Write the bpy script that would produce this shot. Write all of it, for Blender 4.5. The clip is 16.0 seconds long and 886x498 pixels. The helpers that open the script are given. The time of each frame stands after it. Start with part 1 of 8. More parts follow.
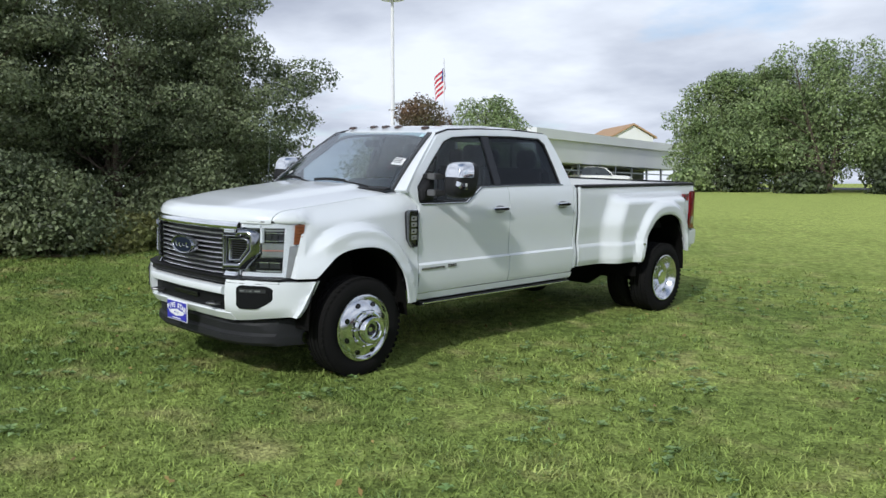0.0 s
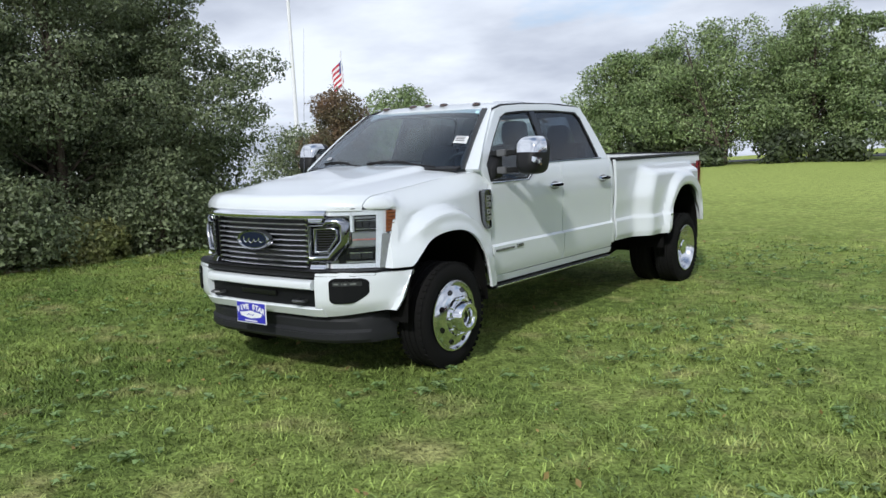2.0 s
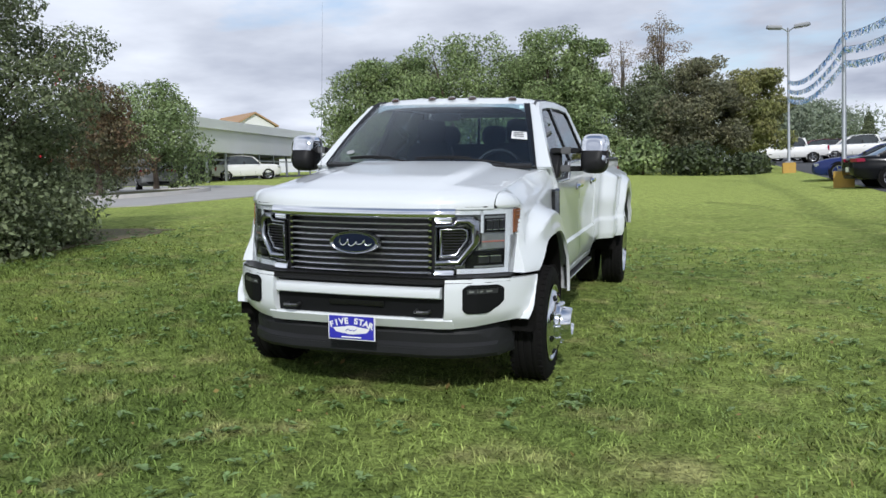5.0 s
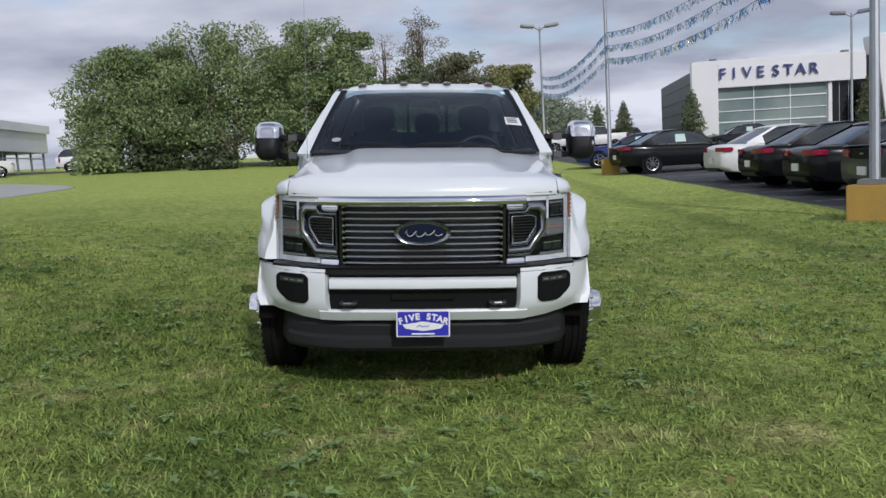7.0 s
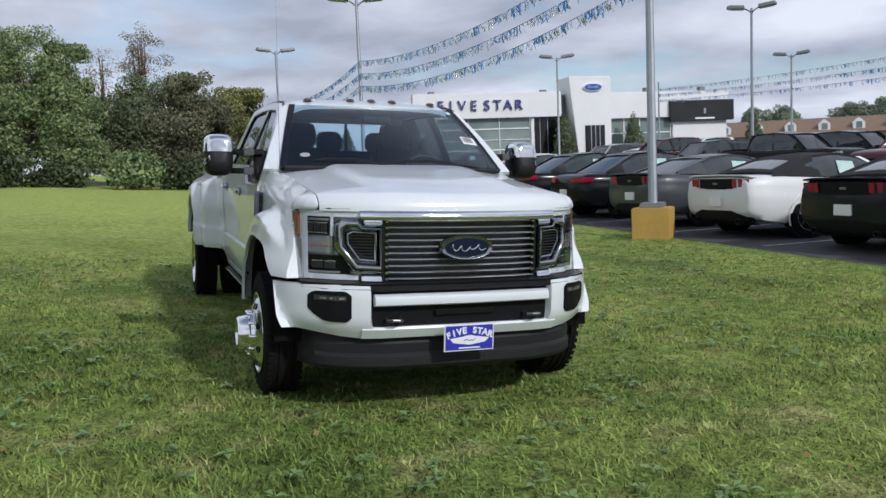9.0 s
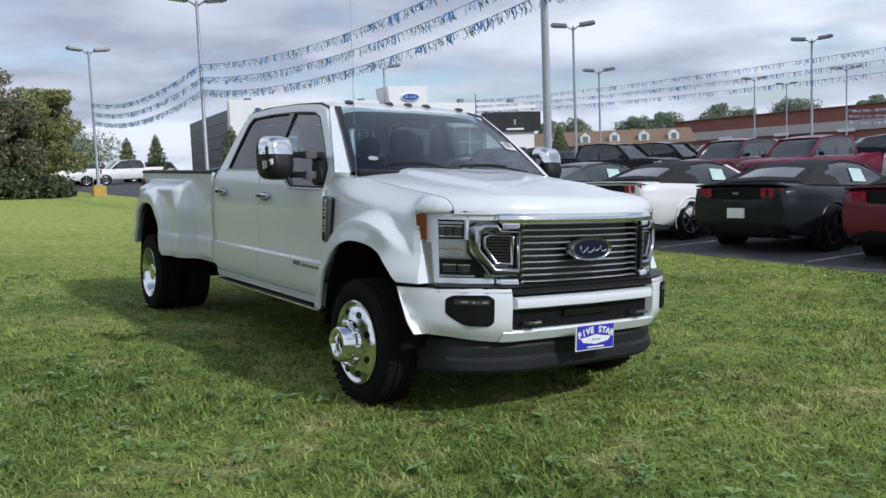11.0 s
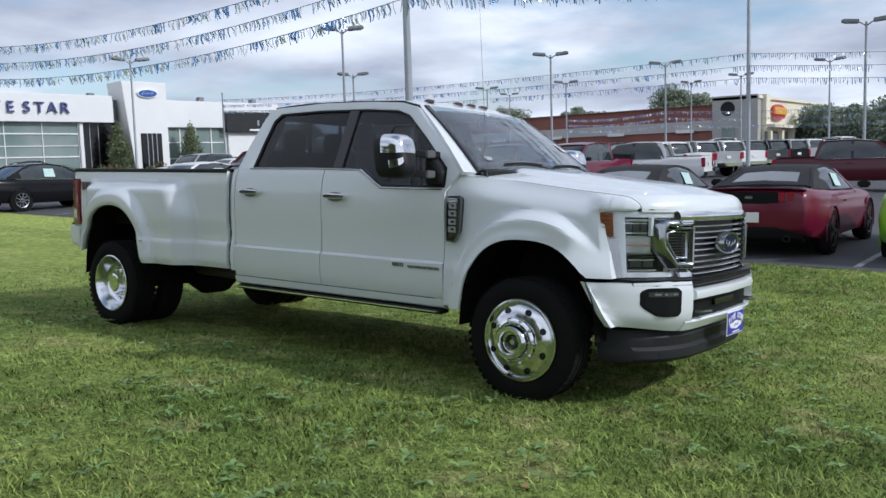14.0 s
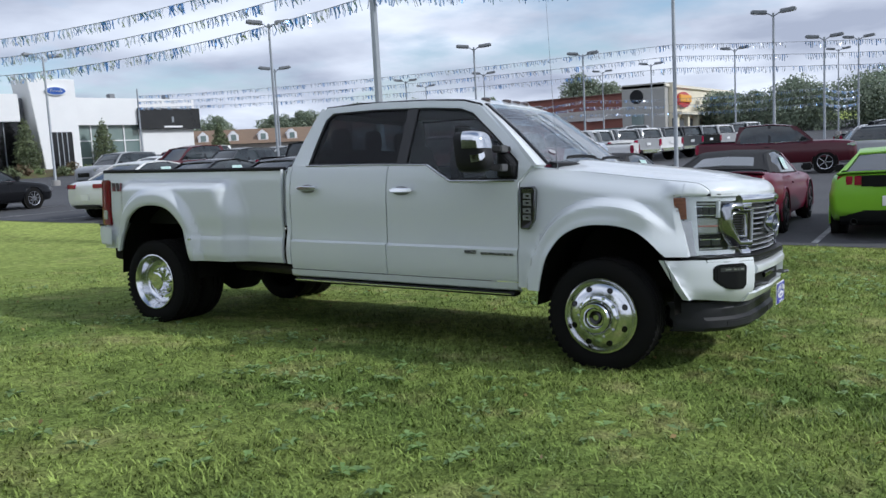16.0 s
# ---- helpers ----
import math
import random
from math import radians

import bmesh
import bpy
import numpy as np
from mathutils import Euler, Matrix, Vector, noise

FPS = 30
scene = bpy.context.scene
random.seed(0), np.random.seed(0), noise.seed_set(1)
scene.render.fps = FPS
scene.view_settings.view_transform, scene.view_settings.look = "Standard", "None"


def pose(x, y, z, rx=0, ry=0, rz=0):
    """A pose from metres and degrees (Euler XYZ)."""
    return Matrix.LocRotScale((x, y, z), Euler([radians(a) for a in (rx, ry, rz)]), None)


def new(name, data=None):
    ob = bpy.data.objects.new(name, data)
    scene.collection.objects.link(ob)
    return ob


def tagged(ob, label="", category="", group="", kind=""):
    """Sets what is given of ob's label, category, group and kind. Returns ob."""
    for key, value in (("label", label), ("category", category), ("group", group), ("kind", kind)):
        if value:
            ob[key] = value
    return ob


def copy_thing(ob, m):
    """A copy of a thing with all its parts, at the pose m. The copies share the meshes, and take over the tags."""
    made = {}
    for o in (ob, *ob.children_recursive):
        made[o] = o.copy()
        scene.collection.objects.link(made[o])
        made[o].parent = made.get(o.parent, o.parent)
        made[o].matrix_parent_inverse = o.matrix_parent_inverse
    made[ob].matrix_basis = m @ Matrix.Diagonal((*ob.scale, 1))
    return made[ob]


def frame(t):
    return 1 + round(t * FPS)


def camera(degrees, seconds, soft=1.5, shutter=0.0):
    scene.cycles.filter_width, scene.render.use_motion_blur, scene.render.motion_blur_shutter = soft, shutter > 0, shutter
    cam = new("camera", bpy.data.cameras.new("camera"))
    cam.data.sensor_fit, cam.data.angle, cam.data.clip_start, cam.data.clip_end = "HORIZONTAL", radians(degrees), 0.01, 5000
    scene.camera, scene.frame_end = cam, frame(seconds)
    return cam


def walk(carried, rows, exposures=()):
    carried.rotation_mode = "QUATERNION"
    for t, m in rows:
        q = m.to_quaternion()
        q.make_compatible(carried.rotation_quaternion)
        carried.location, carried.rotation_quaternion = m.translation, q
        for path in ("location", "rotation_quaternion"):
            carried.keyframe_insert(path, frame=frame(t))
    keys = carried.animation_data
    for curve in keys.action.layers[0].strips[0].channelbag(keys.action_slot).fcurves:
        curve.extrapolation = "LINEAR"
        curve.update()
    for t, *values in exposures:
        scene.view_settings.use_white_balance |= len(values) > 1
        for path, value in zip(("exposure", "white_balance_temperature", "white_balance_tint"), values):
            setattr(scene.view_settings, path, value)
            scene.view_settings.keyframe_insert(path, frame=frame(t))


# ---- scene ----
cam = camera(55.5, 16.0)
METRES, EYE, TURN = 14.045, 1.4466, 44.3
X0, Y0, Z0 = 5.947, -6.444, 1.2804      # first eye, in a world whose origin lies on the lawn under the pickup
ROWS = [
    (0.0, 0.0, 0.0, 0.0, 0.0, -3.55, -0.02),
    (0.5, -0.0207, 0.0004, -0.0003, -0.85, -4.07, 0.6),
    (1.0, -0.0409, 0.0157, -0.0038, -2.28, -4.31, 1.68),
    (1.5, -0.0704, 0.022, -0.0049, -5.24, -3.98, 2.42),
    (2.0, -0.1031, 0.0301, -0.0049, -7.7, -4.24, 3.32),
    (2.5, -0.1319, 0.0421, -0.0025, -10.5, -4.46, 4.29),
    (3.0, -0.1631, 0.0511, -0.0017, -12.64, -4.26, 4.73),
    (3.5, -0.1926, 0.0655, -0.0021, -15.76, -4.76, 4.54),
    (4.0, -0.2187, 0.0818, -0.002, -19.11, -4.92, 3.66),
    (6.5, -0.3497, 0.1914, 0.0028, -40.69, -5.3, 2.73),
    (7.0, -0.3732, 0.2129, 0.0033, -44.83, -6.1, 3.26),
    (7.5, -0.3944, 0.2379, 0.0056, -49.41, -5.75, 3.17),
    (8.0, -0.4198, 0.2633, 0.006, -54.29, -5.37, 3.1),
    (8.5, -0.4349, 0.2925, 0.0047, -59.29, -5.61, 2.87),
    (9.0, -0.454, 0.3212, 0.0056, -64.67, -5.31, 2.36),
    (11.5, -0.5013, 0.4813, 0.0095, -81.2, -5.32, 3.02),
    (12.0, -0.5056, 0.5152, 0.0104, -84.53, -5.1, 3.87),
    (12.5, -0.5083, 0.5474, 0.0116, -87.61, -4.6, 3.82),
    (13.0, -0.5126, 0.5772, 0.0135, -90.32, -5.17, 3.5),
    (13.5, -0.5073, 0.6067, 0.0135, -93.39, -5.54, 2.76),
    (14.0, -0.5084, 0.6381, 0.0143, -97.27, -5.77, 1.76),
    (14.5, -0.505, 0.6653, 0.0152, -100.14, -6.18, 1.7),
    (15.0, -0.502, 0.6907, 0.0173, -102.34, -5.59, 2.13),
    (15.5, -0.5078, 0.715, 0.019, -103.51, -5.68, 2.67),
    (16.0, -0.525, 0.7245, 0.0192, -103.44, -6.58, 3.06),
]
walk(cam, [(t, pose(X0, Y0, Z0, 0, 0, TURN) @ pose(METRES * x, METRES * y, METRES * z, 90 + pitch, roll, yaw)) for t, x, y, z, yaw, pitch, roll in ROWS],
     exposures=[(0.0, 0.16, 6050, 9), (2.0, 0.18, 6050, 9), (4.2, 0.24, 6050, 9), (6.5, -0.19, 6100, 14), (9.0, -0.06, 6000, 12), (11.5, 0.08, 5900, 11), (16.0, 0.16, 5850, 10)])

# ---- sky, sun ----
SUN_TO = Vector((0.70, -1.98, 1.41)).normalized()
sun_data = bpy.data.lights.new("sun", "SUN")
sun_data.energy, sun_data.angle, sun_data.color = 2.5, radians(3.0), (1.0, 0.96, 0.90)
sun = new("sun", sun_data)
sun.rotation_mode = "QUATERNION"
sun.rotation_quaternion = SUN_TO.to_track_quat("Z", "Y")
sun.location = (8, -22, 20)


def sky_world():
    w = bpy.data.worlds.new("cloudy_sky")
    scene.world = w
    w.use_nodes = True
    nt = w.node_tree
    nt.nodes.clear()
    N, L = nt.nodes.new, nt.links.new
    sky = N("ShaderNodeTexSky")
    sky.sky_type, sky.sun_disc = "NISHITA", False
    sky.sun_elevation = math.asin(SUN_TO.z)
    sky.sun_rotation = math.atan2(SUN_TO.x, SUN_TO.y)
    bg_sky = N("ShaderNodeBackground")
    bg_sky.inputs[1].default_value = 0.12
    L(sky.outputs[0], bg_sky.inputs[0])
    co = N("ShaderNodeTexCoord")
    sep = N("ShaderNodeSeparateXYZ")
    L(co.outputs["Generated"], sep.inputs[0])
    # clouds lie on a flat layer: divide by the height of the ray
    up = N("ShaderNodeMath"); up.operation = "MAXIMUM"; up.inputs[1].default_value = 0.0
    L(sep.outputs[2], up.inputs[0])
    ad = N("ShaderNodeMath"); ad.operation = "ADD"; ad.inputs[1].default_value = 0.16
    L(up.outputs[0], ad.inputs[0])
    dv = N("ShaderNodeVectorMath"); dv.operation = "DIVIDE"
    cmb = N("ShaderNodeCombineXYZ")
    for k in range(3):
        L(ad.outputs[0], cmb.inputs[k])
    L(co.outputs["Generated"], dv.inputs[0]); L(cmb.outputs[0], dv.inputs[1])
    mp = N("ShaderNodeMapping")
    mp.inputs["Scale"].default_value = (0.62, 0.62, 0.62)
    mp.inputs["Location"].default_value = (2.3, 0.4, 0.0)
    L(dv.outputs[0], mp.inputs[0])
    n1 = N("ShaderNodeTexNoise")
    n1.inputs["Scale"].default_value, n1.inputs["Detail"].default_value, n1.inputs["Roughness"].default_value = 1.1, 7, 0.55
    L(mp.outputs[0], n1.inputs["Vector"])
    cover = N("ShaderNodeValToRGB")
    cover.color_ramp.elements[0].position, cover.color_ramp.elements[1].position = 0.31, 0.43
    L(n1.outputs[0], cover.inputs[0])
    n2 = N("ShaderNodeTexNoise")
    n2.inputs["Scale"].default_value, n2.inputs["Detail"].default_value = 1.7, 6
    L(mp.outputs[0], n2.inputs["Vector"])
    tone = N("ShaderNodeValToRGB")
    tone.color_ramp.elements[0].position, tone.color_ramp.elements[1].position = 0.36, 0.64
    tone.color_ramp.elements[0].color = (0.40, 0.425, 0.50, 1)
    tone.color_ramp.elements[1].color = (0.84, 0.86, 0.905, 1)
    L(n2.outputs[0], tone.inputs[0])
    bg_cloud = N("ShaderNodeBackground")
    bg_cloud.inputs[1].default_value = 1.02
    L(tone.outputs[0], bg_cloud.inputs[0])
    # the cloud layer breaks up overhead
    gap = N("ShaderNodeMapRange"); gap.inputs[1].default_value, gap.inputs[2].default_value, gap.inputs[3].default_value, gap.inputs[4].default_value = 0.78, 0.95, 1.0, 0.15
    L(sep.outputs[2], gap.inputs[0])
    thin = N("ShaderNodeMath"); thin.operation = "MULTIPLY"
    L(cover.outputs[0], thin.inputs[0]); L(gap.outputs[0], thin.inputs[1])
    mix = N("ShaderNodeMixShader")
    L(thin.outputs[0], mix.inputs[0]); L(bg_sky.outputs[0], mix.inputs[1]); L(bg_cloud.outputs[0], mix.inputs[2])
    out = N("ShaderNodeOutputWorld")
    L(mix.outputs[0], out.inputs[0])


sky_world()
scene.view_settings.exposure = 0.0

# ---- materials ----
MATS = {}


def mat(name, color=(0.5, 0.5, 0.5), rough=0.5, metal=0.0, grain=0.0, scale=8.0, bump=0.0, bump_scale=60.0, coat=0.0, second=None,
        amount=0.5, emit=0.0, spread=(0.35, 0.65), vary=0.0, sub=0.0, ior=None):
    """A surface with two scales of variation: a large mottling towards a second colour and a fine grain, with a fine relief."""
    if name in MATS:
        return MATS[name]
    m = bpy.data.materials.new(name)
    MATS[name] = m
    m.use_nodes = True
    nt = m.node_tree
    N, L = nt.nodes.new, nt.links.new
    b = nt.nodes["Principled BSDF"]
    b.inputs["Base Color"].default_value = (*color, 1)
    b.inputs["Roughness"].default_value, b.inputs["Metallic"].default_value = rough, metal
    b.inputs["Coat Weight"].default_value, b.inputs["Coat Roughness"].default_value = coat, 0.04
    if ior:
        b.inputs["IOR"].default_value = ior
    if emit:
        b.inputs["Emission Color"].default_value = (*color, 1)
        b.inputs["Emission Strength"].default_value = emit
    co = N("ShaderNodeTexCoord")
    col = None
    if second or grain or vary:
        src = N("ShaderNodeRGB"); src.outputs[0].default_value = (*color, 1)
        col = src.outputs[0]
    if second:
        n = N("ShaderNodeTexNoise"); n.inputs["Scale"].default_value, n.inputs["Detail"].default_value = scale, 5
        L(co.outputs["Object"], n.inputs["Vector"])
        r = N("ShaderNodeMapRange"); r.inputs[1].default_value, r.inputs[2].default_value = spread
        r.inputs[4].default_value = amount
        L(n.outputs[0], r.inputs[0])
        x = N("ShaderNodeMix"); x.data_type = "RGBA"
        L(r.outputs[0], x.inputs[0]); L(col, x.inputs[6]); x.inputs[7].default_value = (*second, 1)
        col = x.outputs[2]
    if grain:
        n = N("ShaderNodeTexNoise"); n.inputs["Scale"].default_value, n.inputs["Detail"].default_value = scale * 14, 4
        L(co.outputs["Object"], n.inputs["Vector"])
        r = N("ShaderNodeMapRange"); r.inputs[3].default_value, r.inputs[4].default_value = 1 - grain, 1 + grain
        L(n.outputs[0], r.inputs[0])
        x = N("ShaderNodeVectorMath"); x.operation = "SCALE"
        L(col, x.inputs[0]); L(r.outputs[0], x.inputs[3])
        col = x.outputs[0]
    if vary:
        geo = N("ShaderNodeNewGeometry")
        r = N("ShaderNodeMapRange"); r.inputs[3].default_value, r.inputs[4].default_value = 1 - vary, 1 + vary
        L(geo.outputs["Random Per Island"], r.inputs[0])
        x = N("ShaderNodeVectorMath"); x.operation = "SCALE"
        L(col, x.inputs[0]); L(r.outputs[0], x.inputs[3])
        col = x.outputs[0]
    if col is not None:
        L(col, b.inputs["Base Color"])
    if bump:
        n = N("ShaderNodeTexNoise"); n.inputs["Scale"].default_value, n.inputs["Detail"].default_value = bump_scale, 4
        L(co.outputs["Object"], n.inputs["Vector"])
        bp = N("ShaderNodeBump"); bp.inputs["Strength"].default_value, bp.inputs["Distance"].default_value = bump, 0.01
        L(n.outputs[0], bp.inputs["Height"]); L(bp.outputs[0], b.inputs["Normal"])
    return m


def glass(name, tint, gloss=0.06, power=4.0):
    """Thin pane: it lets tinted light straight through and mirrors by Fresnel."""
    if name in MATS:
        return MATS[name]
    m = bpy.data.materials.new(name)
    MATS[name] = m
    m.use_nodes = True
    nt = m.node_tree
    nt.nodes.clear()
    N, L = nt.nodes.new, nt.links.new
    tr = N("ShaderNodeBsdfTransparent"); tr.inputs[0].default_value = (*tint, 1)
    gl = N("ShaderNodeBsdfGlossy"); gl.inputs["Roughness"].default_value = 0.01
    lw = N("ShaderNodeLayerWeight"); lw.inputs[0].default_value = 0.5
    pw = N("ShaderNodeMath"); pw.operation = "POWER"; pw.inputs[1].default_value = power
    L(lw.outputs["Facing"], pw.inputs[0])
    fr = N("ShaderNodeMath"); fr.operation = "MULTIPLY_ADD"; fr.inputs[1].default_value, fr.inputs[2].default_value = 0.9, gloss
    L(pw.outputs[0], fr.inputs[0])
    mx = N("ShaderNodeMixShader")
    L(fr.outputs[0], mx.inputs[0]); L(tr.outputs[0], mx.inputs[1]); L(gl.outputs[0], mx.inputs[2])
    out = N("ShaderNodeOutputMaterial"); L(mx.outputs[0], out.inputs[0])
    return m


def leaf_mat(name, color, second, vary=0.35, through_light=0.3):
    if name in MATS:
        return MATS[name]
    m = mat(name, color, rough=0.55, second=second, scale=0.9, amount=0.9, vary=vary)
    nt = m.node_tree
    N, L = nt.nodes.new, nt.links.new
    b = nt.nodes["Principled BSDF"]
    t = N("ShaderNodeBsdfTranslucent")
    src = b.inputs["Base Color"].links[0].from_socket
    L(src, t.inputs[0])
    mx = N("ShaderNodeMixShader"); mx.inputs[0].default_value = through_light
    L(b.outputs[0], mx.inputs[1]); L(t.outputs[0], mx.inputs[2])
    L(mx.outputs[0], nt.nodes["Material Output"].inputs[0])
    return m


PAINT = mat("pearl_white_paint", (0.705, 0.735, 0.75), rough=0.30, coat=0.8, second=(0.67, 0.70, 0.715), scale=1.3, amount=0.3)
CHROME = mat("chrome", (0.82, 0.83, 0.85), rough=0.06, metal=1.0, second=(0.72, 0.73, 0.75), scale=5, amount=0.4)
ALLOY = mat("polished_aluminium", (0.74, 0.75, 0.77), rough=0.15, metal=1.0, grain=0.06, scale=6)
BLACK = mat("black_plastic", (0.016, 0.016, 0.017), rough=0.45, bump=0.15, bump_scale=180, second=(0.016, 0.016, 0.017), scale=5, ior=1.28)
TRIM = mat("dark_grey_moulding", (0.019, 0.0195, 0.021), rough=0.5, bump=0.2, bump_scale=220, second=(0.022, 0.023, 0.025), scale=3, ior=1.28)
GLOSSBLACK = mat("gloss_black", (0.008, 0.008, 0.009), rough=0.12)
RUBBER = mat("tyre_rubber", (0.0105, 0.0105, 0.0105), rough=0.85, bump=0.3, bump_scale=90, second=(0.012, 0.0112, 0.0105), scale=6, amount=0.7, ior=1.18)
UNDER = mat("underbody_black", (0.014, 0.014, 0.014), rough=0.85, second=(0.018, 0.016, 0.013), scale=4, ior=1.2)
SCREEN = glass("windscreen_glass", (0.82, 0.89, 0.93), 0.035, 3.4)
TINT = glass("privacy_glass", (0.36, 0.38, 0.40), 0.022)
TINT_FRONT = glass("tinted_side_glass", (0.78, 0.81, 0.82), 0.025)
LENS = glass("clear_lens", (0.95, 0.96, 0.97), 0.012)
AMBER = mat("amber_lens", (0.24, 0.082, 0.028), rough=0.25, coat=0.4, second=(0.15, 0.05, 0.02), scale=30)
REDLENS = mat("red_lens", (0.17, 0.005, 0.010), rough=0.12, coat=1.0, second=(0.15, 0.004, 0.006), scale=14)
SEAT = mat("black_leather_seat", (0.014, 0.0135, 0.0135), rough=0.55, bump=0.2, bump_scale=120)
LAMPGREY = mat("lamp_reflector", (0.62, 0.64, 0.66), rough=0.16, metal=0.85)
GRILLE = mat("black_mesh", (0.011, 0.011, 0.012), rough=0.6)
LAMPDARK = mat("lamp_housing", (0.045, 0.047, 0.05), rough=0.3, metal=0.3, second=(0.03, 0.03, 0.033), scale=20)
LAMPSILVER = mat("lamp_silver", (0.46, 0.47, 0.49), rough=0.22, metal=0.6, second=(0.34, 0.35, 0.36), scale=25)
DRL = mat("white_light_guide", (0.78, 0.80, 0.82), rough=0.25, second=(0.66, 0.68, 0.70), scale=30)
BLUE = mat("plate_blue", (0.035, 0.035, 0.42), rough=0.35, second=(0.03, 0.03, 0.36), scale=20)
WHITE = mat("white_enamel", (0.8, 0.8, 0.8), rough=0.4, second=(0.72, 0.72, 0.72), scale=6)
BARCHROME = mat("bright_satin_chrome", (0.80, 0.81, 0.83), rough=0.28, metal=0.9, second=(0.76, 0.77, 0.78), scale=6, amount=0.5)
SATIN = mat("dark_satin_chrome", (0.38, 0.39, 0.41), rough=0.17, metal=1.0, second=(0.31, 0.32, 0.34), scale=6, amount=0.5)
LAMPBLACK = mat("lamp_chamber_black", (0.008, 0.0085, 0.009), rough=0.5, ior=1.22)
EMBLEM = mat("badge_blue", (0.010, 0.015, 0.032), rough=0.35, ior=1.2)

# ---- builders ----
TAU = 2 * math.pi


class Geo:
    """Vertices and faces of one mesh."""

    def __init__(self):
        self.v, self.f = [], []

    def add(self, verts, faces):
        n = len(self.v)
        self.v += [tuple(p) for p in verts]
        self.f += [tuple(i + n for i in f) for f in faces]
        return self

    def box(self, c, s, taper=1.0):
        x, y, z = c
        a, b, h = s[0] / 2, s[1] / 2, s[2] / 2
        vs = [(x - a, y - b, z - h), (x + a, y - b, z - h), (x + a, y + b, z - h), (x - a, y + b, z - h)]
        vs += [(x - a * taper, y - b * taper, z + h), (x + a * taper, y - b * taper, z + h), (x + a * taper, y + b * taper, z + h), (x - a * taper, y + b * taper, z + h)]
        return self.add(vs, [(3, 2, 1, 0), (4, 5, 6, 7), (0, 1, 5, 4), (1, 2, 6, 5), (2, 3, 7, 6), (3, 0, 4, 7)])

    def loft(self, rings, cap=True, closed=True):
        n = len(rings[0])
        vs = [p for r in rings for p in r]
        fs = []
        for i in range(len(rings) - 1):
            for j in range(n if closed else n - 1):
                k = (j + 1) % n
                fs.append((i * n + j, i * n + k, (i + 1) * n + k, (i + 1) * n + j))
        if cap and closed:
            fs += [tuple(range(n))[::-1], tuple(range((len(rings) - 1) * n, len(rings) * n))]
        return self.add(vs, fs)

    def tube(self, path, r, n=8):
        path = [Vector(p) for p in path]
        rings = []
        for i, p in enumerate(path):
            d = (path[min(i + 1, len(path) - 1)] - path[max(i - 1, 0)]).normalized()
            a = d.orthogonal().normalized() if abs(d.z) > 0.9 else d.cross(Vector((0, 0, 1))).normalized()
            b = d.cross(a)
            rr = r[i] if isinstance(r, (list, tuple)) else r
            rings.append([p + rr * (math.cos(TAU * k / n) * a + math.sin(TAU * k / n) * b) for k in range(n)])
        return self.loft(rings)

    def lathe_x(self, profile, c, n=40):
        """Turn (x, radius) pairs round a line along x through c."""
        rings = [[(c[0] + x, c[1] + r * math.cos(TAU * k / n), c[2] + r * math.sin(TAU * k / n)) for k in range(n)] for x, r in profile]
        return self.loft(rings, cap=False)

    def plate(self, outline, thick):
        """A slab from an outline of 3D points, pushed by the vector thick."""
        n = len(outline)
        t = Vector(thick)
        vs = [Vector(p) for p in outline] + [Vector(p) + t for p in outline]
        fs = [tuple(range(n)), tuple(range(n, 2 * n))[::-1]] + [(i, (i + 1) % n, (i + 1) % n + n, i + n) for i in range(n)]
        return self.add(vs, fs)

    def ring(self, outer, inner, thick):
        """A frame between two outlines of equal count, pushed by the vector thick."""
        n = len(outer)
        t = Vector(thick)
        o, i = [Vector(p) for p in outer], [Vector(p) for p in inner]
        vs = o + i + [p + t for p in o] + [p + t for p in i]
        fs = []
        for a in range(n):
            b = (a + 1) % n
            fs += [(a, b, n + b, n + a), (2 * n + a, 3 * n + a, 3 * n + b, 2 * n + b), (a, 2 * n + a, 2 * n + b, b), (n + a, n + b, 3 * n + b, 3 * n + a)]
        return self.add(vs, fs)

    def band(self, outer, inner, at, bulge, deep, n=6):
        """A rounded moulding round a closed loop; at(x, z) gives the seat's y, the crown stands proud by bulge."""
        rings = [[(x, at(x, z) + deep, z) for x, z in outer]]
        for k in range(n + 1):
            t = k / n
            rings.append([(lerp(a[0], b[0], t), at(lerp(a[0], b[0], t), lerp(a[1], b[1], t)) - bulge * math.sin(math.pi * t) ** 0.7, lerp(a[1], b[1], t)) for a, b in zip(outer, inner)])
        rings.append([(x, at(x, z) + deep, z) for x, z in inner])
        return self.loft(rings, cap=False)

    def sheet(self, cols, thick):
        """A skin from columns of equal count, pushed by the vector thick and closed at its rims."""
        nc, nr = len(cols), len(cols[0])
        t = Vector(thick)
        front = [Vector(p) for c in cols for p in c]
        vs = front + [p + t for p in front]
        m = nc * nr
        fs = []
        for i in range(nc - 1):
            for j in range(nr - 1):
                q = (i * nr + j, (i + 1) * nr + j, (i + 1) * nr + j + 1, i * nr + j + 1)
                fs += [q, tuple(k + m for k in q[::-1])]
        rim = [i * nr for i in range(nc)] + [(nc - 1) * nr + j for j in range(1, nr)] + [i * nr + nr - 1 for i in range(nc - 2, -1, -1)] + [j for j in range(nr - 2, 0, -1)]
        for a, b in zip(rim, rim[1:] + rim[:1]):
            fs.append((a, b, b + m, a + m))
        return self.add(vs, fs)


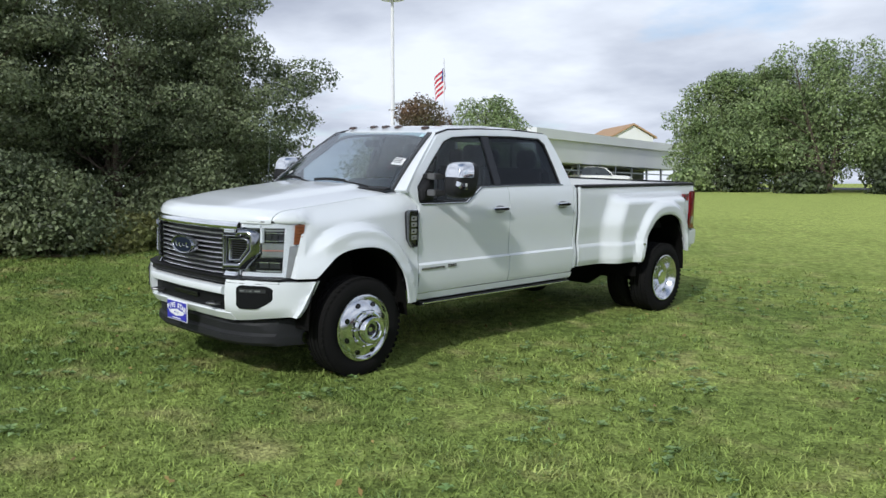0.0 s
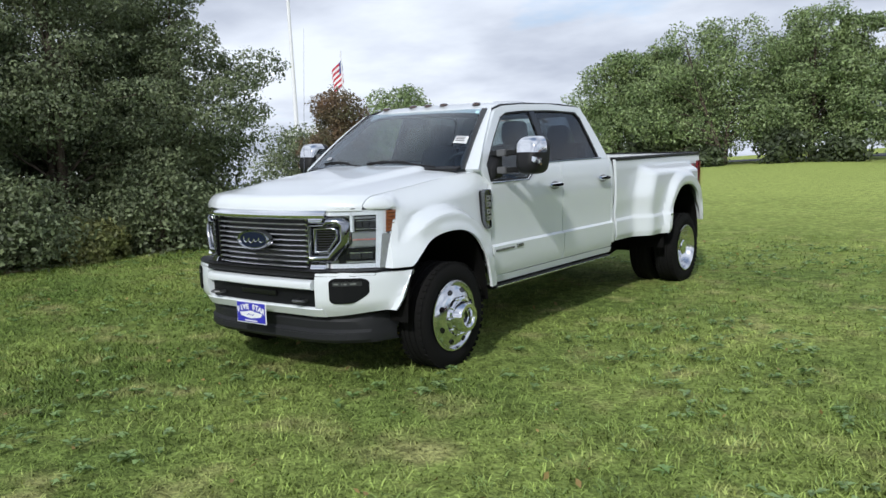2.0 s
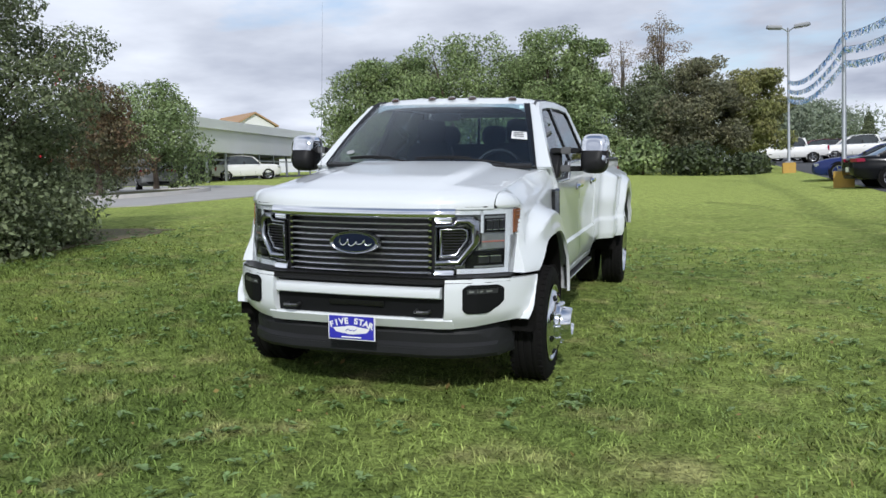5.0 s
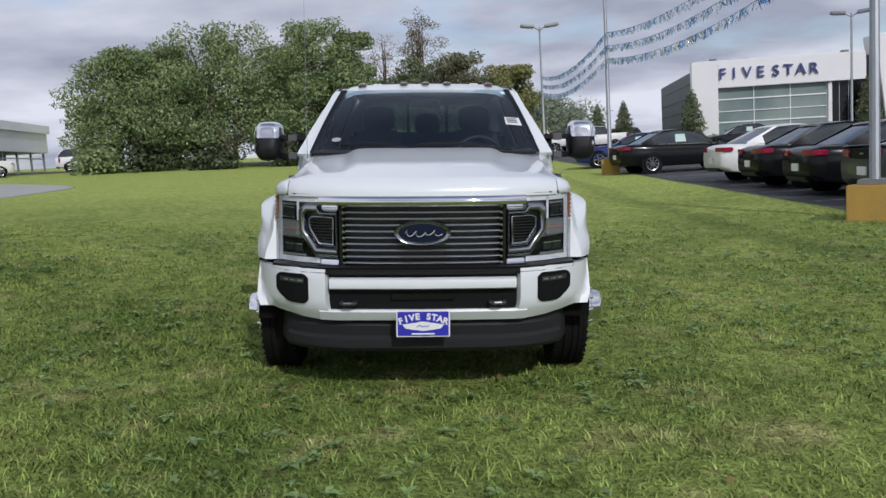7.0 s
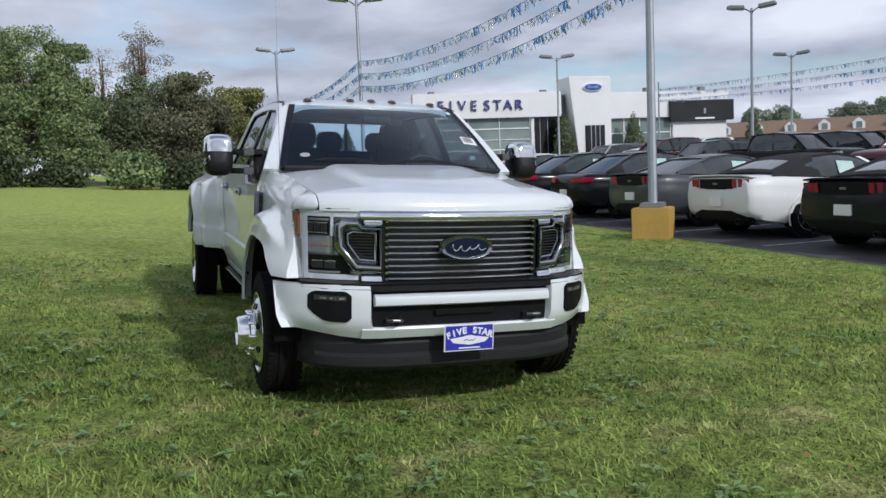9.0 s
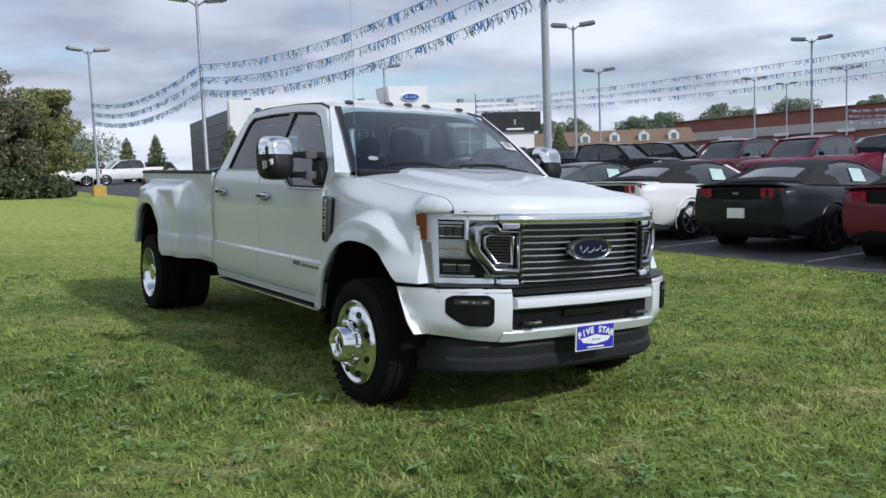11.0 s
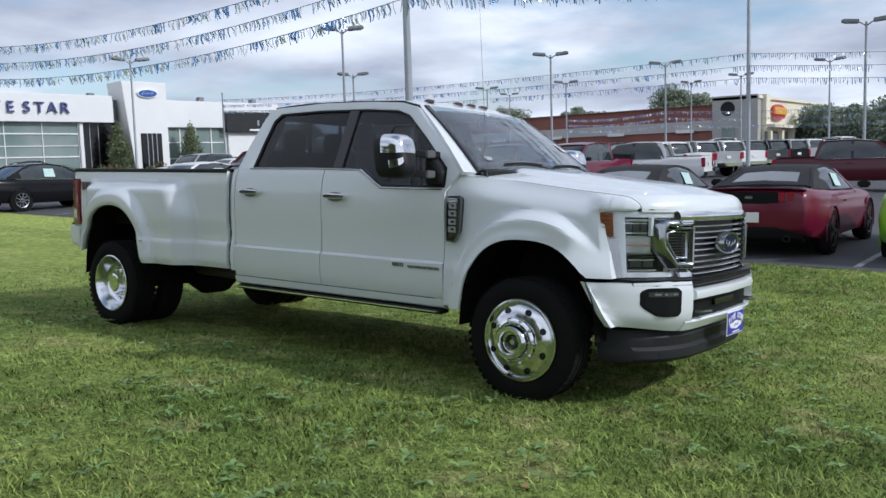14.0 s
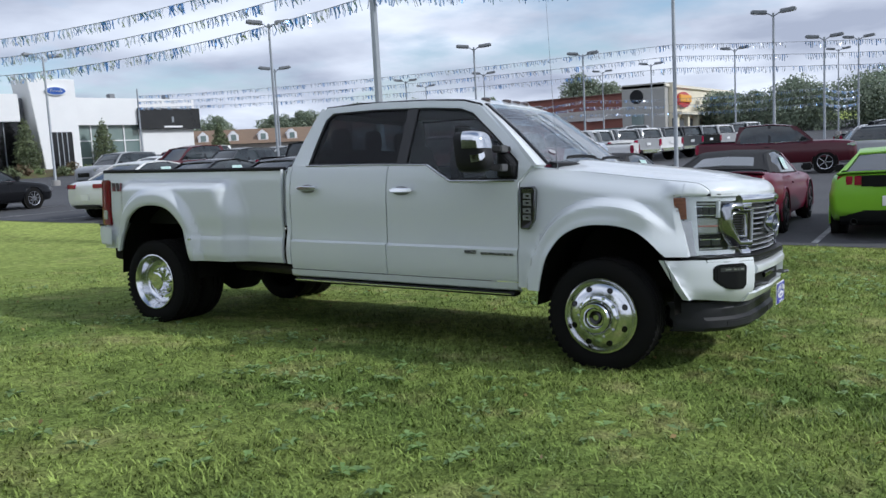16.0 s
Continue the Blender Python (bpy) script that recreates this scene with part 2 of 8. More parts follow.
def mesh_of(name, g, material, smooth=True, angle=32, bevel=0.0, fix=True):
    me = bpy.data.meshes.new(name)
    me.from_pydata([tuple(p) for p in g.v], [], g.f)
    if fix or bevel:
        bm = bmesh.new()
        bm.from_mesh(me)
        bmesh.ops.remove_doubles(bm, verts=bm.verts, dist=1e-5)
        bmesh.ops.recalc_face_normals(bm, faces=bm.faces)
        if bevel:
            es = [e for e in bm.edges if len(e.link_faces) == 2 and e.calc_face_angle(0) > radians(40)]
            bmesh.ops.bevel(bm, geom=es, offset=bevel, segments=2, affect="EDGES", clamp_overlap=True)
        bm.to_mesh(me)
        bm.free()
    if smooth:
        me.polygons.foreach_set("use_smooth", [True] * len(me.polygons))
        me.set_sharp_from_angle(angle=radians(angle))
    me.materials.append(material)
    return me


def part(name, g, material, parent, label="", smooth=True, angle=32, bevel=0.0, fix=True):
    ob = new(name, mesh_of(name, g, material, smooth, angle, bevel, fix))
    ob.parent = parent
    return tagged(ob, label)


def thing(name, m, label, category, group="", kind=""):
    ob = new(name)
    ob.empty_display_size = 0.3
    ob.matrix_basis = m
    return tagged(ob, label, category, group, kind)


def structure(name, g, material, label="", category="", smooth=False, angle=32, bevel=0.0, fix=True, kind="structure"):
    ob = new(name, mesh_of(name, g, material, smooth, angle, bevel, fix))
    return tagged(ob, label, category, "", kind)


def lerp(a, b, t):
    return a + (b - a) * t


def sstep(e0, e1, x):
    t = min(1.0, max(0.0, (x - e0) / (e1 - e0)))
    return t * t * (3 - 2 * t)


def curve(table, x):
    xs, ys = zip(*table)
    return float(np.interp(x, xs, ys))


# ---- ground ----
ACROSS = [(-60, 0.9), (-18, 0.62), (-12, 0.52), (-8, 0.46), (-5.5, 0.38), (-3, 0.17), (-1.1, 0.058), (0, 0), (1.1, -0.05), (2.5, -0.11), (4, -0.15), (5.5, -0.135), (6.6, -0.09), (7.2, -0.08), (14, -0.08), (30, -0.06), (60, 0.25), (300, 8.5)]


def ground_z(x, y):
    a = sum(curve(ACROSS, x + d) for d in (-0.5, 0, 0.5)) / 3 if x < 6 else curve(ACROSS, x)
    return a + 0.0227 * max(-30, min(y, 90))


def lawn_material(name, blades=False):
    m = bpy.data.materials.new(name)
    m.use_nodes = True
    nt = m.node_tree
    N, L = nt.nodes.new, nt.links.new
    b = nt.nodes["Principled BSDF"]
    b.inputs["Roughness"].default_value = 0.7 if blades else 0.9
    b.inputs["Specular IOR Level"].default_value = 0.05
    co = N("ShaderNodeTexCoord")

    def noise_at(scale, detail=5):
        n = N("ShaderNodeTexNoise"); n.inputs["Scale"].default_value, n.inputs["Detail"].default_value = scale, detail
        L(co.outputs["Object"], n.inputs["Vector"])
        return n.outputs[0]

    big = N("ShaderNodeValToRGB")
    big.color_ramp.elements[0].position, big.color_ramp.elements[1].position = 0.35, 0.68
    big.color_ramp.elements[0].color, big.color_ramp.elements[1].color = (0.116, 0.168, 0.041, 1), (0.235, 0.290, 0.076, 1)
    L(noise_at(0.55), big.inputs[0])
    dry = N("ShaderNodeMapRange"); dry.inputs[1].default_value, dry.inputs[2].default_value, dry.inputs[4].default_value = 0.54, 0.72, 0.60
    L(noise_at(2.2), dry.inputs[0])
    x1 = N("ShaderNodeMix"); x1.data_type = "RGBA"
    L(dry.outputs[0], x1.inputs[0]); L(big.outputs[0], x1.inputs[6]); x1.inputs[7].default_value = (0.320, 0.285, 0.132, 1)
    # the turf up the slope is yellower, with sunlit blade tips painted in as lightness
    sp = N("ShaderNodeSeparateXYZ"); L(co.outputs["Object"], sp.inputs[0])
    yn = N("ShaderNodeMath"); yn.operation = "MULTIPLY_ADD"; yn.inputs[1].default_value = 9.0
    L(noise_at(0.16, 3), yn.inputs[0]); L(sp.outputs[1], yn.inputs[2])
    far = N("ShaderNodeMapRange"); far.inputs[1].default_value, far.inputs[2].default_value, far.inputs[4].default_value = 6.0, 22.0, 0.85
    L(yn.outputs[0], far.inputs[0])
    lot = N("ShaderNodeMapRange"); lot.inputs[1].default_value, lot.inputs[2].default_value, lot.inputs[4].default_value = -3.0, 6.0, 0.16
    L(sp.outputs[0], lot.inputs[0])
    both = N("ShaderNodeMath"); both.operation = "MAXIMUM"
    L(far.outputs[0], both.inputs[0]); L(lot.outputs[0], both.inputs[1])
    far = both
    x2 = N("ShaderNodeMix"); x2.data_type = "RGBA"
    L(far.outputs[0], x2.inputs[0]); L(x1.outputs[2], x2.inputs[6]); x2.inputs[7].default_value = (0.375, 0.440, 0.118, 1)
    x1 = x2
    # hand-sized tufts, lighter and darker
    tuft = N("ShaderNodeMapRange"); tuft.inputs[1].default_value, tuft.inputs[2].default_value, tuft.inputs[3].default_value, tuft.inputs[4].default_value = 0.36, 0.64, 0.74, 1.27
    L(noise_at(8.5, 3), tuft.inputs[0])
    ts = N("ShaderNodeVectorMath"); ts.operation = "SCALE"
    L(x1.outputs[2], ts.inputs[0]); L(tuft.outputs[0], ts.inputs[3])
    turf = ts.outputs[0]
    if blades:
        geo = N("ShaderNodeNewGeometry")
        r = N("ShaderNodeMapRange"); r.inputs[3].default_value, r.inputs[4].default_value = 0.42, 1.80
        L(geo.outputs["Random Per Island"], r.inputs[0])
        sc = N("ShaderNodeVectorMath"); sc.operation = "SCALE"
        L(turf, sc.inputs[0]); L(r.outputs[0], sc.inputs[3])
        L(sc.outputs[0], b.inputs["Base Color"])
        return m
    fine = N("ShaderNodeMapRange"); fine.inputs[1].default_value, fine.inputs[2].default_value, fine.inputs[3].default_value, fine.inputs[4].default_value = 0.3, 0.7, 0.50, 1.42
    L(noise_at(38, 6), fine.inputs[0])
    sc = N("ShaderNodeVectorMath"); sc.operation = "SCALE"
    L(turf, sc.inputs[0]); L(fine.outputs[0], sc.inputs[3])
    L(sc.outputs[0], b.inputs["Base Color"])
    bp = N("ShaderNodeBump"); bp.inputs["Strength"].default_value, bp.inputs["Distance"].default_value = 0.7, 0.05
    L(noise_at(26, 8), bp.inputs["Height"]); L(bp.outputs[0], b.inputs["Normal"])
    return m


LAWN = lawn_material("mown_lawn")
BLADES = lawn_material("grass_blades", True)
LOT_EDGE = 7.1


def axis_steps(spans):
    out = []
    for a, b, s in spans:
        out += list(np.arange(a, b, s))
    return out + [spans[-1][1]]


def build_ground():
    xs = axis_steps([(-1500, -100, 200), (-100, -20, 8), (-20, -8, 1.0), (-8, 7, 0.4), (7, 20, 1.0), (20, 120, 10), (120, 1500, 230)])
    ys = axis_steps([(-1500, -60, 240), (-60, -12, 4), (-12, 12, 0.4), (12, 50, 2), (50, 130, 10), (130, 1500, 230)])
    g = Geo()
    g.v = [(x, y, ground_z(x, y) - (0.06 if x > LOT_EDGE else 0.0) + 0.012 * noise.noise((x * 0.9, y * 0.9, 0.0))) for y in ys for x in xs]
    n = len(xs)
    g.f = [(j * n + i, j * n + i + 1, (j + 1) * n + i + 1, (j + 1) * n + i) for j in range(len(ys) - 1) for i in range(n - 1)]
    structure("ground", g, LAWN, "mown green lawn sloping gently beside the car lot", "lawn", smooth=True, fix=False)


build_ground()


def build_soil():
    """Dry, bare strip under the thicket's edge."""
    cols = []
    for k in range(41):
        y = -5.2 + 0.26 * k
        x0 = -6.75 + 0.28 * noise.noise((y * 1.1, 3.0, 0.0)) + 0.18 * noise.noise((y * 3.7, 9.0, 0.0)) - 0.05 * abs(y)
        cols.append([(x, y, ground_z(x, y) + 0.016 + 0.012 * noise.noise((x * 2.0, y * 2.0, 5.0))) for x in np.linspace(x0, -11.5, 12)])
    structure("soil_strip", Geo().sheet(cols, (0, 0, -0.03)), mat("dry_leaf_litter", (0.17, 0.125, 0.07), rough=0.95, second=(0.10, 0.115, 0.045), scale=2.2, amount=0.9, grain=0.35, bump=0.6, bump_scale=45), "dry brown leaf litter under the thicket", "soil", smooth=True, fix=False)


build_soil()

ASPHALT = mat("asphalt", (0.055, 0.056, 0.060), rough=0.85, second=(0.085, 0.085, 0.088), scale=0.5, grain=0.25, bump=0.4, bump_scale=60)


def build_lot():
    g = Geo()
    xs = axis_steps([(LOT_EDGE, 14, 1.15), (14, 140, 14)])
    ys = axis_steps([(-80, 100, 4)])
    g.v = [(x, y, ground_z(x, y)) for y in ys for x in xs]
    n = len(xs)
    g.f = [(j * n + i, j * n + i + 1, (j + 1) * n + i + 1, (j + 1) * n + i) for j in range(len(ys) - 1) for i in range(n - 1)]
    structure("car_park_paving", g, ASPHALT, "dark grey asphalt of the dealer's car park", "car park", smooth=True, fix=False)
    # drive that joins the lot behind the lawn
    for x0, x1, y0, y1, nm in ((-34, 4.5, 52, 60, "road"),):
        g = Geo()
        cols = axis_steps([(x0, x1, 4)])
        g.v = [(x, y, ground_z(x, y) + 0.02) for y in (y0, (y0 + y1) / 2, y1) for x in cols]
        n = len(cols)
        g.f = [(j * n + i, j * n + i + 1, (j + 1) * n + i + 1, (j + 1) * n + i) for j in range(2) for i in range(n - 1)]
        structure(nm, g, ASPHALT, "grey asphalt road behind the trees", "road", fix=False)
    line = mat("worn_white_line", (0.55, 0.55, 0.53), rough=0.8, second=(0.15, 0.15, 0.15), scale=3, amount=0.8)
    for i in range(-5, 14):
        y = 0.15 + 2.7 * i
        g = Geo()
        g.add([(x, y + d, ground_z(x, y) + 0.006) for x in (7.4, 9.8, 12.2) for d in (-0.05, 0.05)], [(0, 2, 3, 1), (2, 4, 5, 3)])
        structure("bay_line", g, line, "worn white painted parking bay line", "marking", fix=False)


build_lot()

# ---- the white pickup: x to its left side, y to its tail, z up from the ground under it ----
TRUCK = thing("pickup_truck", pose(-0.035, 0, 0, 1.3, 2.9, 0), "white crew-cab pickup with dual rear wheels parked on grass", "pickup truck")
FY, RY, HZ = -2.275, 2.075, 0.383            # axles and hub height

SIDE = [(0.50, 0.915), (0.58, 0.952), (0.66, 0.968), (0.80, 0.974), (0.815, 0.950), (0.95, 0.950), (1.12, 0.962), (1.25, 0.960), (1.37, 0.945), (1.44, 0.915)]


def body_x(z):
    return curve(SIDE, z) if z <= 1.44 else 0.915 - (z - 1.44) * 0.43


def arch(y, yc, zc, rx, rz, base):
    u = abs(y - yc) / rx
    return max(base, zc + rz * (1 - u ** 2.5) ** (1 / 2.5)) if u < 1 else base


def spaced(a, b, n, extra=()):
    return sorted(set([round(a + (b - a) * i / n, 4) for i in range(n + 1)] + [round(e, 4) for e in extra]))


HOOD_Z = [(-3.16, 1.262), (-3.05, 1.285), (-2.85, 1.315), (-2.5, 1.350), (-2.1, 1.395), (-1.70, 1.435)]


def hood_z(x, y):
    edge = abs(x) / 0.80
    z = curve(HOOD_Z, y) + 0.018 - 0.05 * edge ** 4
    dome = sstep(0.56, 0.46, abs(x) - 0.06 * (y + 2.0))
    return z + 0.028 * dome * sstep(-3.12, -2.6, y)


def front_y(x):
    return curve([(0, -3.165), (0.3, -3.15), (0.5, -3.11), (0.62, -3.06), (0.75, -2.985), (0.83, -2.905), (0.87, -2.855), (0.895, -2.80), (0.908, -2.755)], abs(x))


NOSE_LOW = 1.207


def corner_x(y):
    """Outer plan line of the nose at the lamp's top."""
    return curve([(-2.985, 0.75), (-2.905, 0.83), (-2.855, 0.87), (-2.80, 0.895), (-2.755, 0.908), (-2.70, 0.918)], y)


def nose_z(x, y):
    """Bonnet height, rolled down to the lamp's top edge along the nose."""
    x = abs(x)
    slope = (front_y(x + 0.004) - front_y(max(0, x - 0.004))) / 0.008
    d = (y - front_y(min(x, 0.908))) / math.sqrt(1 + slope * slope)
    k = min(1.0, max(0.0, d / 0.08))
    top = hood_z(min(x, 0.80), y)
    return NOSE_LOW + (top - NOSE_LOW) * math.sqrt(max(0.0, 1 - (1 - k) ** 2))


def wing_top(y):
    """Inner edge of the wing's top: along the bonnet, then out to the pillar's foot."""
    return lerp(0.802, 0.900, sstep(-2.10, -1.64, y))


def fender_cols(s):
    yc, zc, rx, rz = -2.285, 0.42, 0.455, 0.585
    ys = spaced(-2.785, -1.615, 36, [yc + rx * k for k in (-1.002, -0.999, -0.98, -0.93, -0.86, 0.86, 0.93, 0.98, 0.999, 1.002)])
    cols = []
    for y in ys:
        lo = arch(y, yc, zc, rx, rz, 0.80 if y < yc else 0.53)
        hi = lerp(hood_z(0.80, y) - 0.004, nose_z(0.80, y) - 0.003, sstep(-2.6, -2.78, y))
        xt = wing_top(y)
        col = []
        for j in range(25):
            t = j / 24
            z = lo + (hi - lo) * t
            d = hi - z
            x = xt + (0.935 - xt) * sstep(-0.01, 0.15, d) ** 0.8 + 0.02 * sstep(0.1, 0.5, d)
            if z < 0.83:
                x += 0.012 * sstep(0.84, 0.79, z)
            e = (abs((y - yc) / rx) ** 2.3 + abs((max(z, zc) - zc) / rz) ** 2.3) ** (1 / 2.3)
            x += 0.118 * sstep(1.325, 1.20, e) * (1 - 0.85 * sstep(-2.48, -2.78, y) * sstep(0.72, 1.0, z)) + 0.012 * sstep(1.12, 1.02, e)
            # the wing narrows towards the nose and tucks in behind the lamp
            x = min(x, curve([(-2.79, 0.914), (-2.74, 0.945), (-2.60, 1.03), (-2.35, 1.085), (-2.0, 1.095), (-1.7, 1.02)], y) + 0.05 * sstep(1.0, 0.8, z))
            # near the lamp the top rolls over like the nose
            if y < -2.60:
                f = min(1.0, max(0.0, (z - NOSE_LOW) / max(0.001, hi - NOSE_LOW)))
                xr = corner_x(y) - (corner_x(y) - 0.802) * (1 - math.sqrt(max(0.0, 1 - f * f)))
                xr += max(0.0, x - corner_x(y)) * sstep(1.20, 1.00, z)
                x = lerp(x, xr, sstep(-2.60, -2.76, y))
            slant = (0.28 * (1.0 - z) if z < 1.205 else 0.0) * sstep(-2.55, -2.785, y)
            col.append((s * x, y - max(-0.055, slant), z))
        cols.append(col)
    # front edge turned in behind the lamp
    cols.insert(0, [(s * min(abs(px), 0.896), py + 0.006, pz) for px, py, pz in cols[0]])
    return cols


def bed_cols(s):
    yc, zc, rx, rz = 2.05, 0.44, 0.475, 0.66
    ys = spaced(0.648, 2.985, 70, [yc + rx * k for k in (-1.002, -0.999, -0.97, -0.9, -0.8, 0.8, 0.9, 0.97, 0.999, 1.002)])
    cols = []
    for y in ys:
        lo = arch(y, yc, zc, rx, rz, 0.605 if y < yc else 0.66)
        col = []
        for j in range(41):
            z = lo + (1.415 - lo) * j / 40
            x = 0.966 - 0.008 * sstep(1.3, 1.41, z) - 0.014 * sstep(0.80, 0.83, z) * sstep(1.02, 0.86, z) - 0.02 * sstep(0.66, 0.60, z)
            box = sstep(1.02, 1.24, y - 0.10 * sstep(1.0, 1.28, z)) * sstep(2.74, 2.50, y) * sstep(1.345, 1.235, z)
            e = (abs((y - yc) / rx) ** 2.4 + abs((max(z, zc) - zc) / rz) ** 2.4) ** (1 / 2.4)
            x += 0.150 * box + 0.068 * sstep(1.27, 1.13, e) * max(box, sstep(2.3, 2.5, y) * sstep(2.72, 2.6, y))
            x -= 0.012 * sstep(1.05, 0.99, e)
            col.append((s * x, y, z))
        cols.append(col)
    return cols


def nose_cols(s):
    """Cap over the lamp's outer end, from the bonnet seam to the corner."""
    cols = []
    for k in range(15):
        y = lerp(-2.775, -2.932, k / 14)
        xo = corner_x(y)
        a0 = 0.802
        col = []
        for j in range(13):
            x = a0 + (xo - a0) * math.sin(math.pi / 2 * j / 12)
            side = 1 - ((x - a0) / max(0.004, xo - a0)) ** 2
            z = NOSE_LOW + (nose_z(0.80, y) - 0.003 - NOSE_LOW) * math.sqrt(max(0.0, side))
            col.append((s * x, y, z))
        cols.append(col)
    return cols


def door_cols(s, y0, y1, front):
    cols = []
    for y in spaced(y0, y1, 14):
        lo = 0.565
        hi = 1.432
        if front:
            hi = curve([(-1.60, 1.30), (-1.05, 1.305), (-0.99, 1.32), (-0.82, 1.425), (-0.78, 1.432)], y)
        rows = []
        for z in (0.565, 0.59, 0.63, 0.68, 0.74, 0.799, 0.816, 0.86, 0.93, 1.0, 1.08, 1.16, 1.24, 1.32, 1.38, 1.41, 1.432):
            z = z if z < 0.9 else lerp(0.9, hi, (z - 0.9) / 0.532)
            rows.append((s * body_x(z), y, z))
        cols.append(rows)
    return cols


def on_side(s, y, z, out=0.0):
    return (s * (body_x(z) + out), y, z)


def build_body():
    lab = "pearl white painted steel"
    for s in (1, -1):
        part("front_wing", Geo().sheet(fender_cols(s), (-0.02 * s, 0, 0)), PAINT, TRUCK, lab, angle=28)
        part("wing_nose", Geo().sheet(nose_cols(s), (0, 0.012, -0.012)), PAINT, TRUCK, lab, angle=50)
        part("bed_side", Geo().sheet(bed_cols(s), (-0.03 * s, 0, 0)), PAINT, TRUCK, "white bed side with a bulging wheel flare", angle=28)
        for y0, y1, front in ((-1.605, -0.452, True), (-0.442, 0.545, False)):
            d = part("door", Geo().sheet(door_cols(s, y0, y1, front), (-0.05 * s, 0, 0)), PAINT, TRUCK, lab, angle=25)
            hy = -0.615 if front else 0.335
            hz = 1.235 if front else 1.25
            x = body_x(hz)
            g = Geo().loft([[(s * (x + 0.028 * k), hy + a, hz + b * c) for a, b in ((-0.105, 0), (-0.09, 0.019), (0.06, 0.022), (0.10, 0.014), (0.105, 0), (0.10, -0.014), (0.06, -0.02), (-0.09, -0.017))] for k, c in ((0.55, 1), (1.3, 0.95), (1.6, 0.6))])
            part("door_handle", g, CHROME, d, "chrome handle")
            # flat oval on the door; the cup's shade is painted as grey
            g = Geo().loft([[(s * (x + 0.002 + 0.004 * k), hy + 0.02 + 0.085 * c * math.cos(TAU * i / 16), hz - 0.004 + 0.036 * c * math.sin(TAU * i / 16)) for i in range(16)] for k, c in ((0, 1), (1, 0.96))])
            part("handle_cup", g, mat("shaded_cup", (0.22, 0.225, 0.23), rough=0.4), d, "grey oval for the shaded handle recess")
        # window frame round both side windows
        outer = [(0.565, 1.432), (0.50, 1.66), (0.425, 1.86), (0.33, 1.935), (-0.20, 1.955), (-0.70, 1.945), (-1.02, 1.925), (-1.18, 1.880), (-1.42, 1.68), (-1.72, 1.435), (-1.615, 1.30), (-1.613, 1.29), (-1.02, 1.293), (-0.93, 1.35), (-0.80, 1.420), (-0.30, 1.428)]
        inner = [(0.385, 1.447), (0.355, 1.64), (0.315, 1.83), (0.25, 1.885), (-0.20, 1.897), (-0.70, 1.888), (-1.00, 1.868), (-1.12, 1.828), (-1.345, 1.650), (-1.585, 1.445), (-1.598, 1.33), (-1.590, 1.312), (-1.03, 1.312), (-0.95, 1.36), (-0.81, 1.437), (-0.30, 1.445)]
        part("cab_frame", Geo().ring([on_side(s, y, z, 0.0) for y, z in outer], [on_side(s, y, z, -0.004) for y, z in inner], (-0.045 * s, 0, 0)), PAINT, TRUCK, lab, bevel=0.004)
        # rubber and chrome line round the glass
        inner2 = [(lerp(y, -0.5, 0.022), lerp(z, 1.62, 0.045)) for y, z in inner]
        part("window_seal", Geo().ring([on_side(s, y, z, -0.006) for y, z in inner], [on_side(s, y, z, -0.010) for y, z in inner2], (-0.02 * s, 0, 0)), BLACK, TRUCK, "black rubber window seal")
        lowline = [(0.40, 1.440), (-0.30, 1.440), (-0.80, 1.431), (-0.94, 1.357), (-1.03, 1.304), (-1.58, 1.302)]
        part("belt_trim", Geo().tube([on_side(s, y, z, 0.004) for y, z in lowline], 0.006, 6), SATIN, TRUCK, "thin dark chrome window line")
        # panes
        rear = [(0.385, 1.447), (0.355, 1.64), (0.315, 1.83), (0.25, 1.885), (-0.20, 1.897), (-0.52, 1.893), (-0.52, 1.442)]
        fore = [(-0.60, 1.440), (-0.60, 1.891), (-0.70, 1.888), (-1.00, 1.868), (-1.12, 1.828), (-1.345, 1.650), (-1.585, 1.445), (-1.598, 1.33), (-1.590, 1.312), (-1.03, 1.312), (-0.95, 1.36), (-0.81, 1.437)]
        for pts, lb, gm in ((rear, "dark privacy glass", TINT), (fore, "tinted side glass", TINT_FRONT)):
            pane = part("side_window", Geo().plate([on_side(s, y, z, -0.022) for y, z in pts], (-0.004 * s, 0, 0)), gm, TRUCK, lb, smooth=False)
        part("door_pillar", Geo().plate([on_side(s, y, z, -0.008) for y, z in ((-0.51, 1.442), (-0.51, 1.90), (-0.61, 1.90), (-0.61, 1.440))], (-0.03 * s, 0, 0)), GLOSSBLACK, TRUCK, "gloss black pillar between the windows", bevel=0.003)
        # sill and power step
        part("sill", Geo().loft([[(s * x, y, z) for x, z in ((0.90, 0.55), (0.945, 0.56), (0.93, 0.505), (0.86, 0.48))] for y in (-1.60, 0.57)]), PAINT, TRUCK, lab, bevel=0.006)
        part("side_step", Geo().loft([[(s * x, y, z) for x, z in ((0.86, 0.49), (0.955, 0.485), (0.965, 0.468), (0.94, 0.455), (0.84, 0.46))] for y in (-1.58, 0.52)]), BLACK, TRUCK, "black side step", bevel=0.006)
        part("step_edge", Geo().box((s * 0.962, -0.53, 0.474), (0.012, 2.06, 0.010)), ALLOY, TRUCK, "thin bright edge of the step", bevel=0.002)
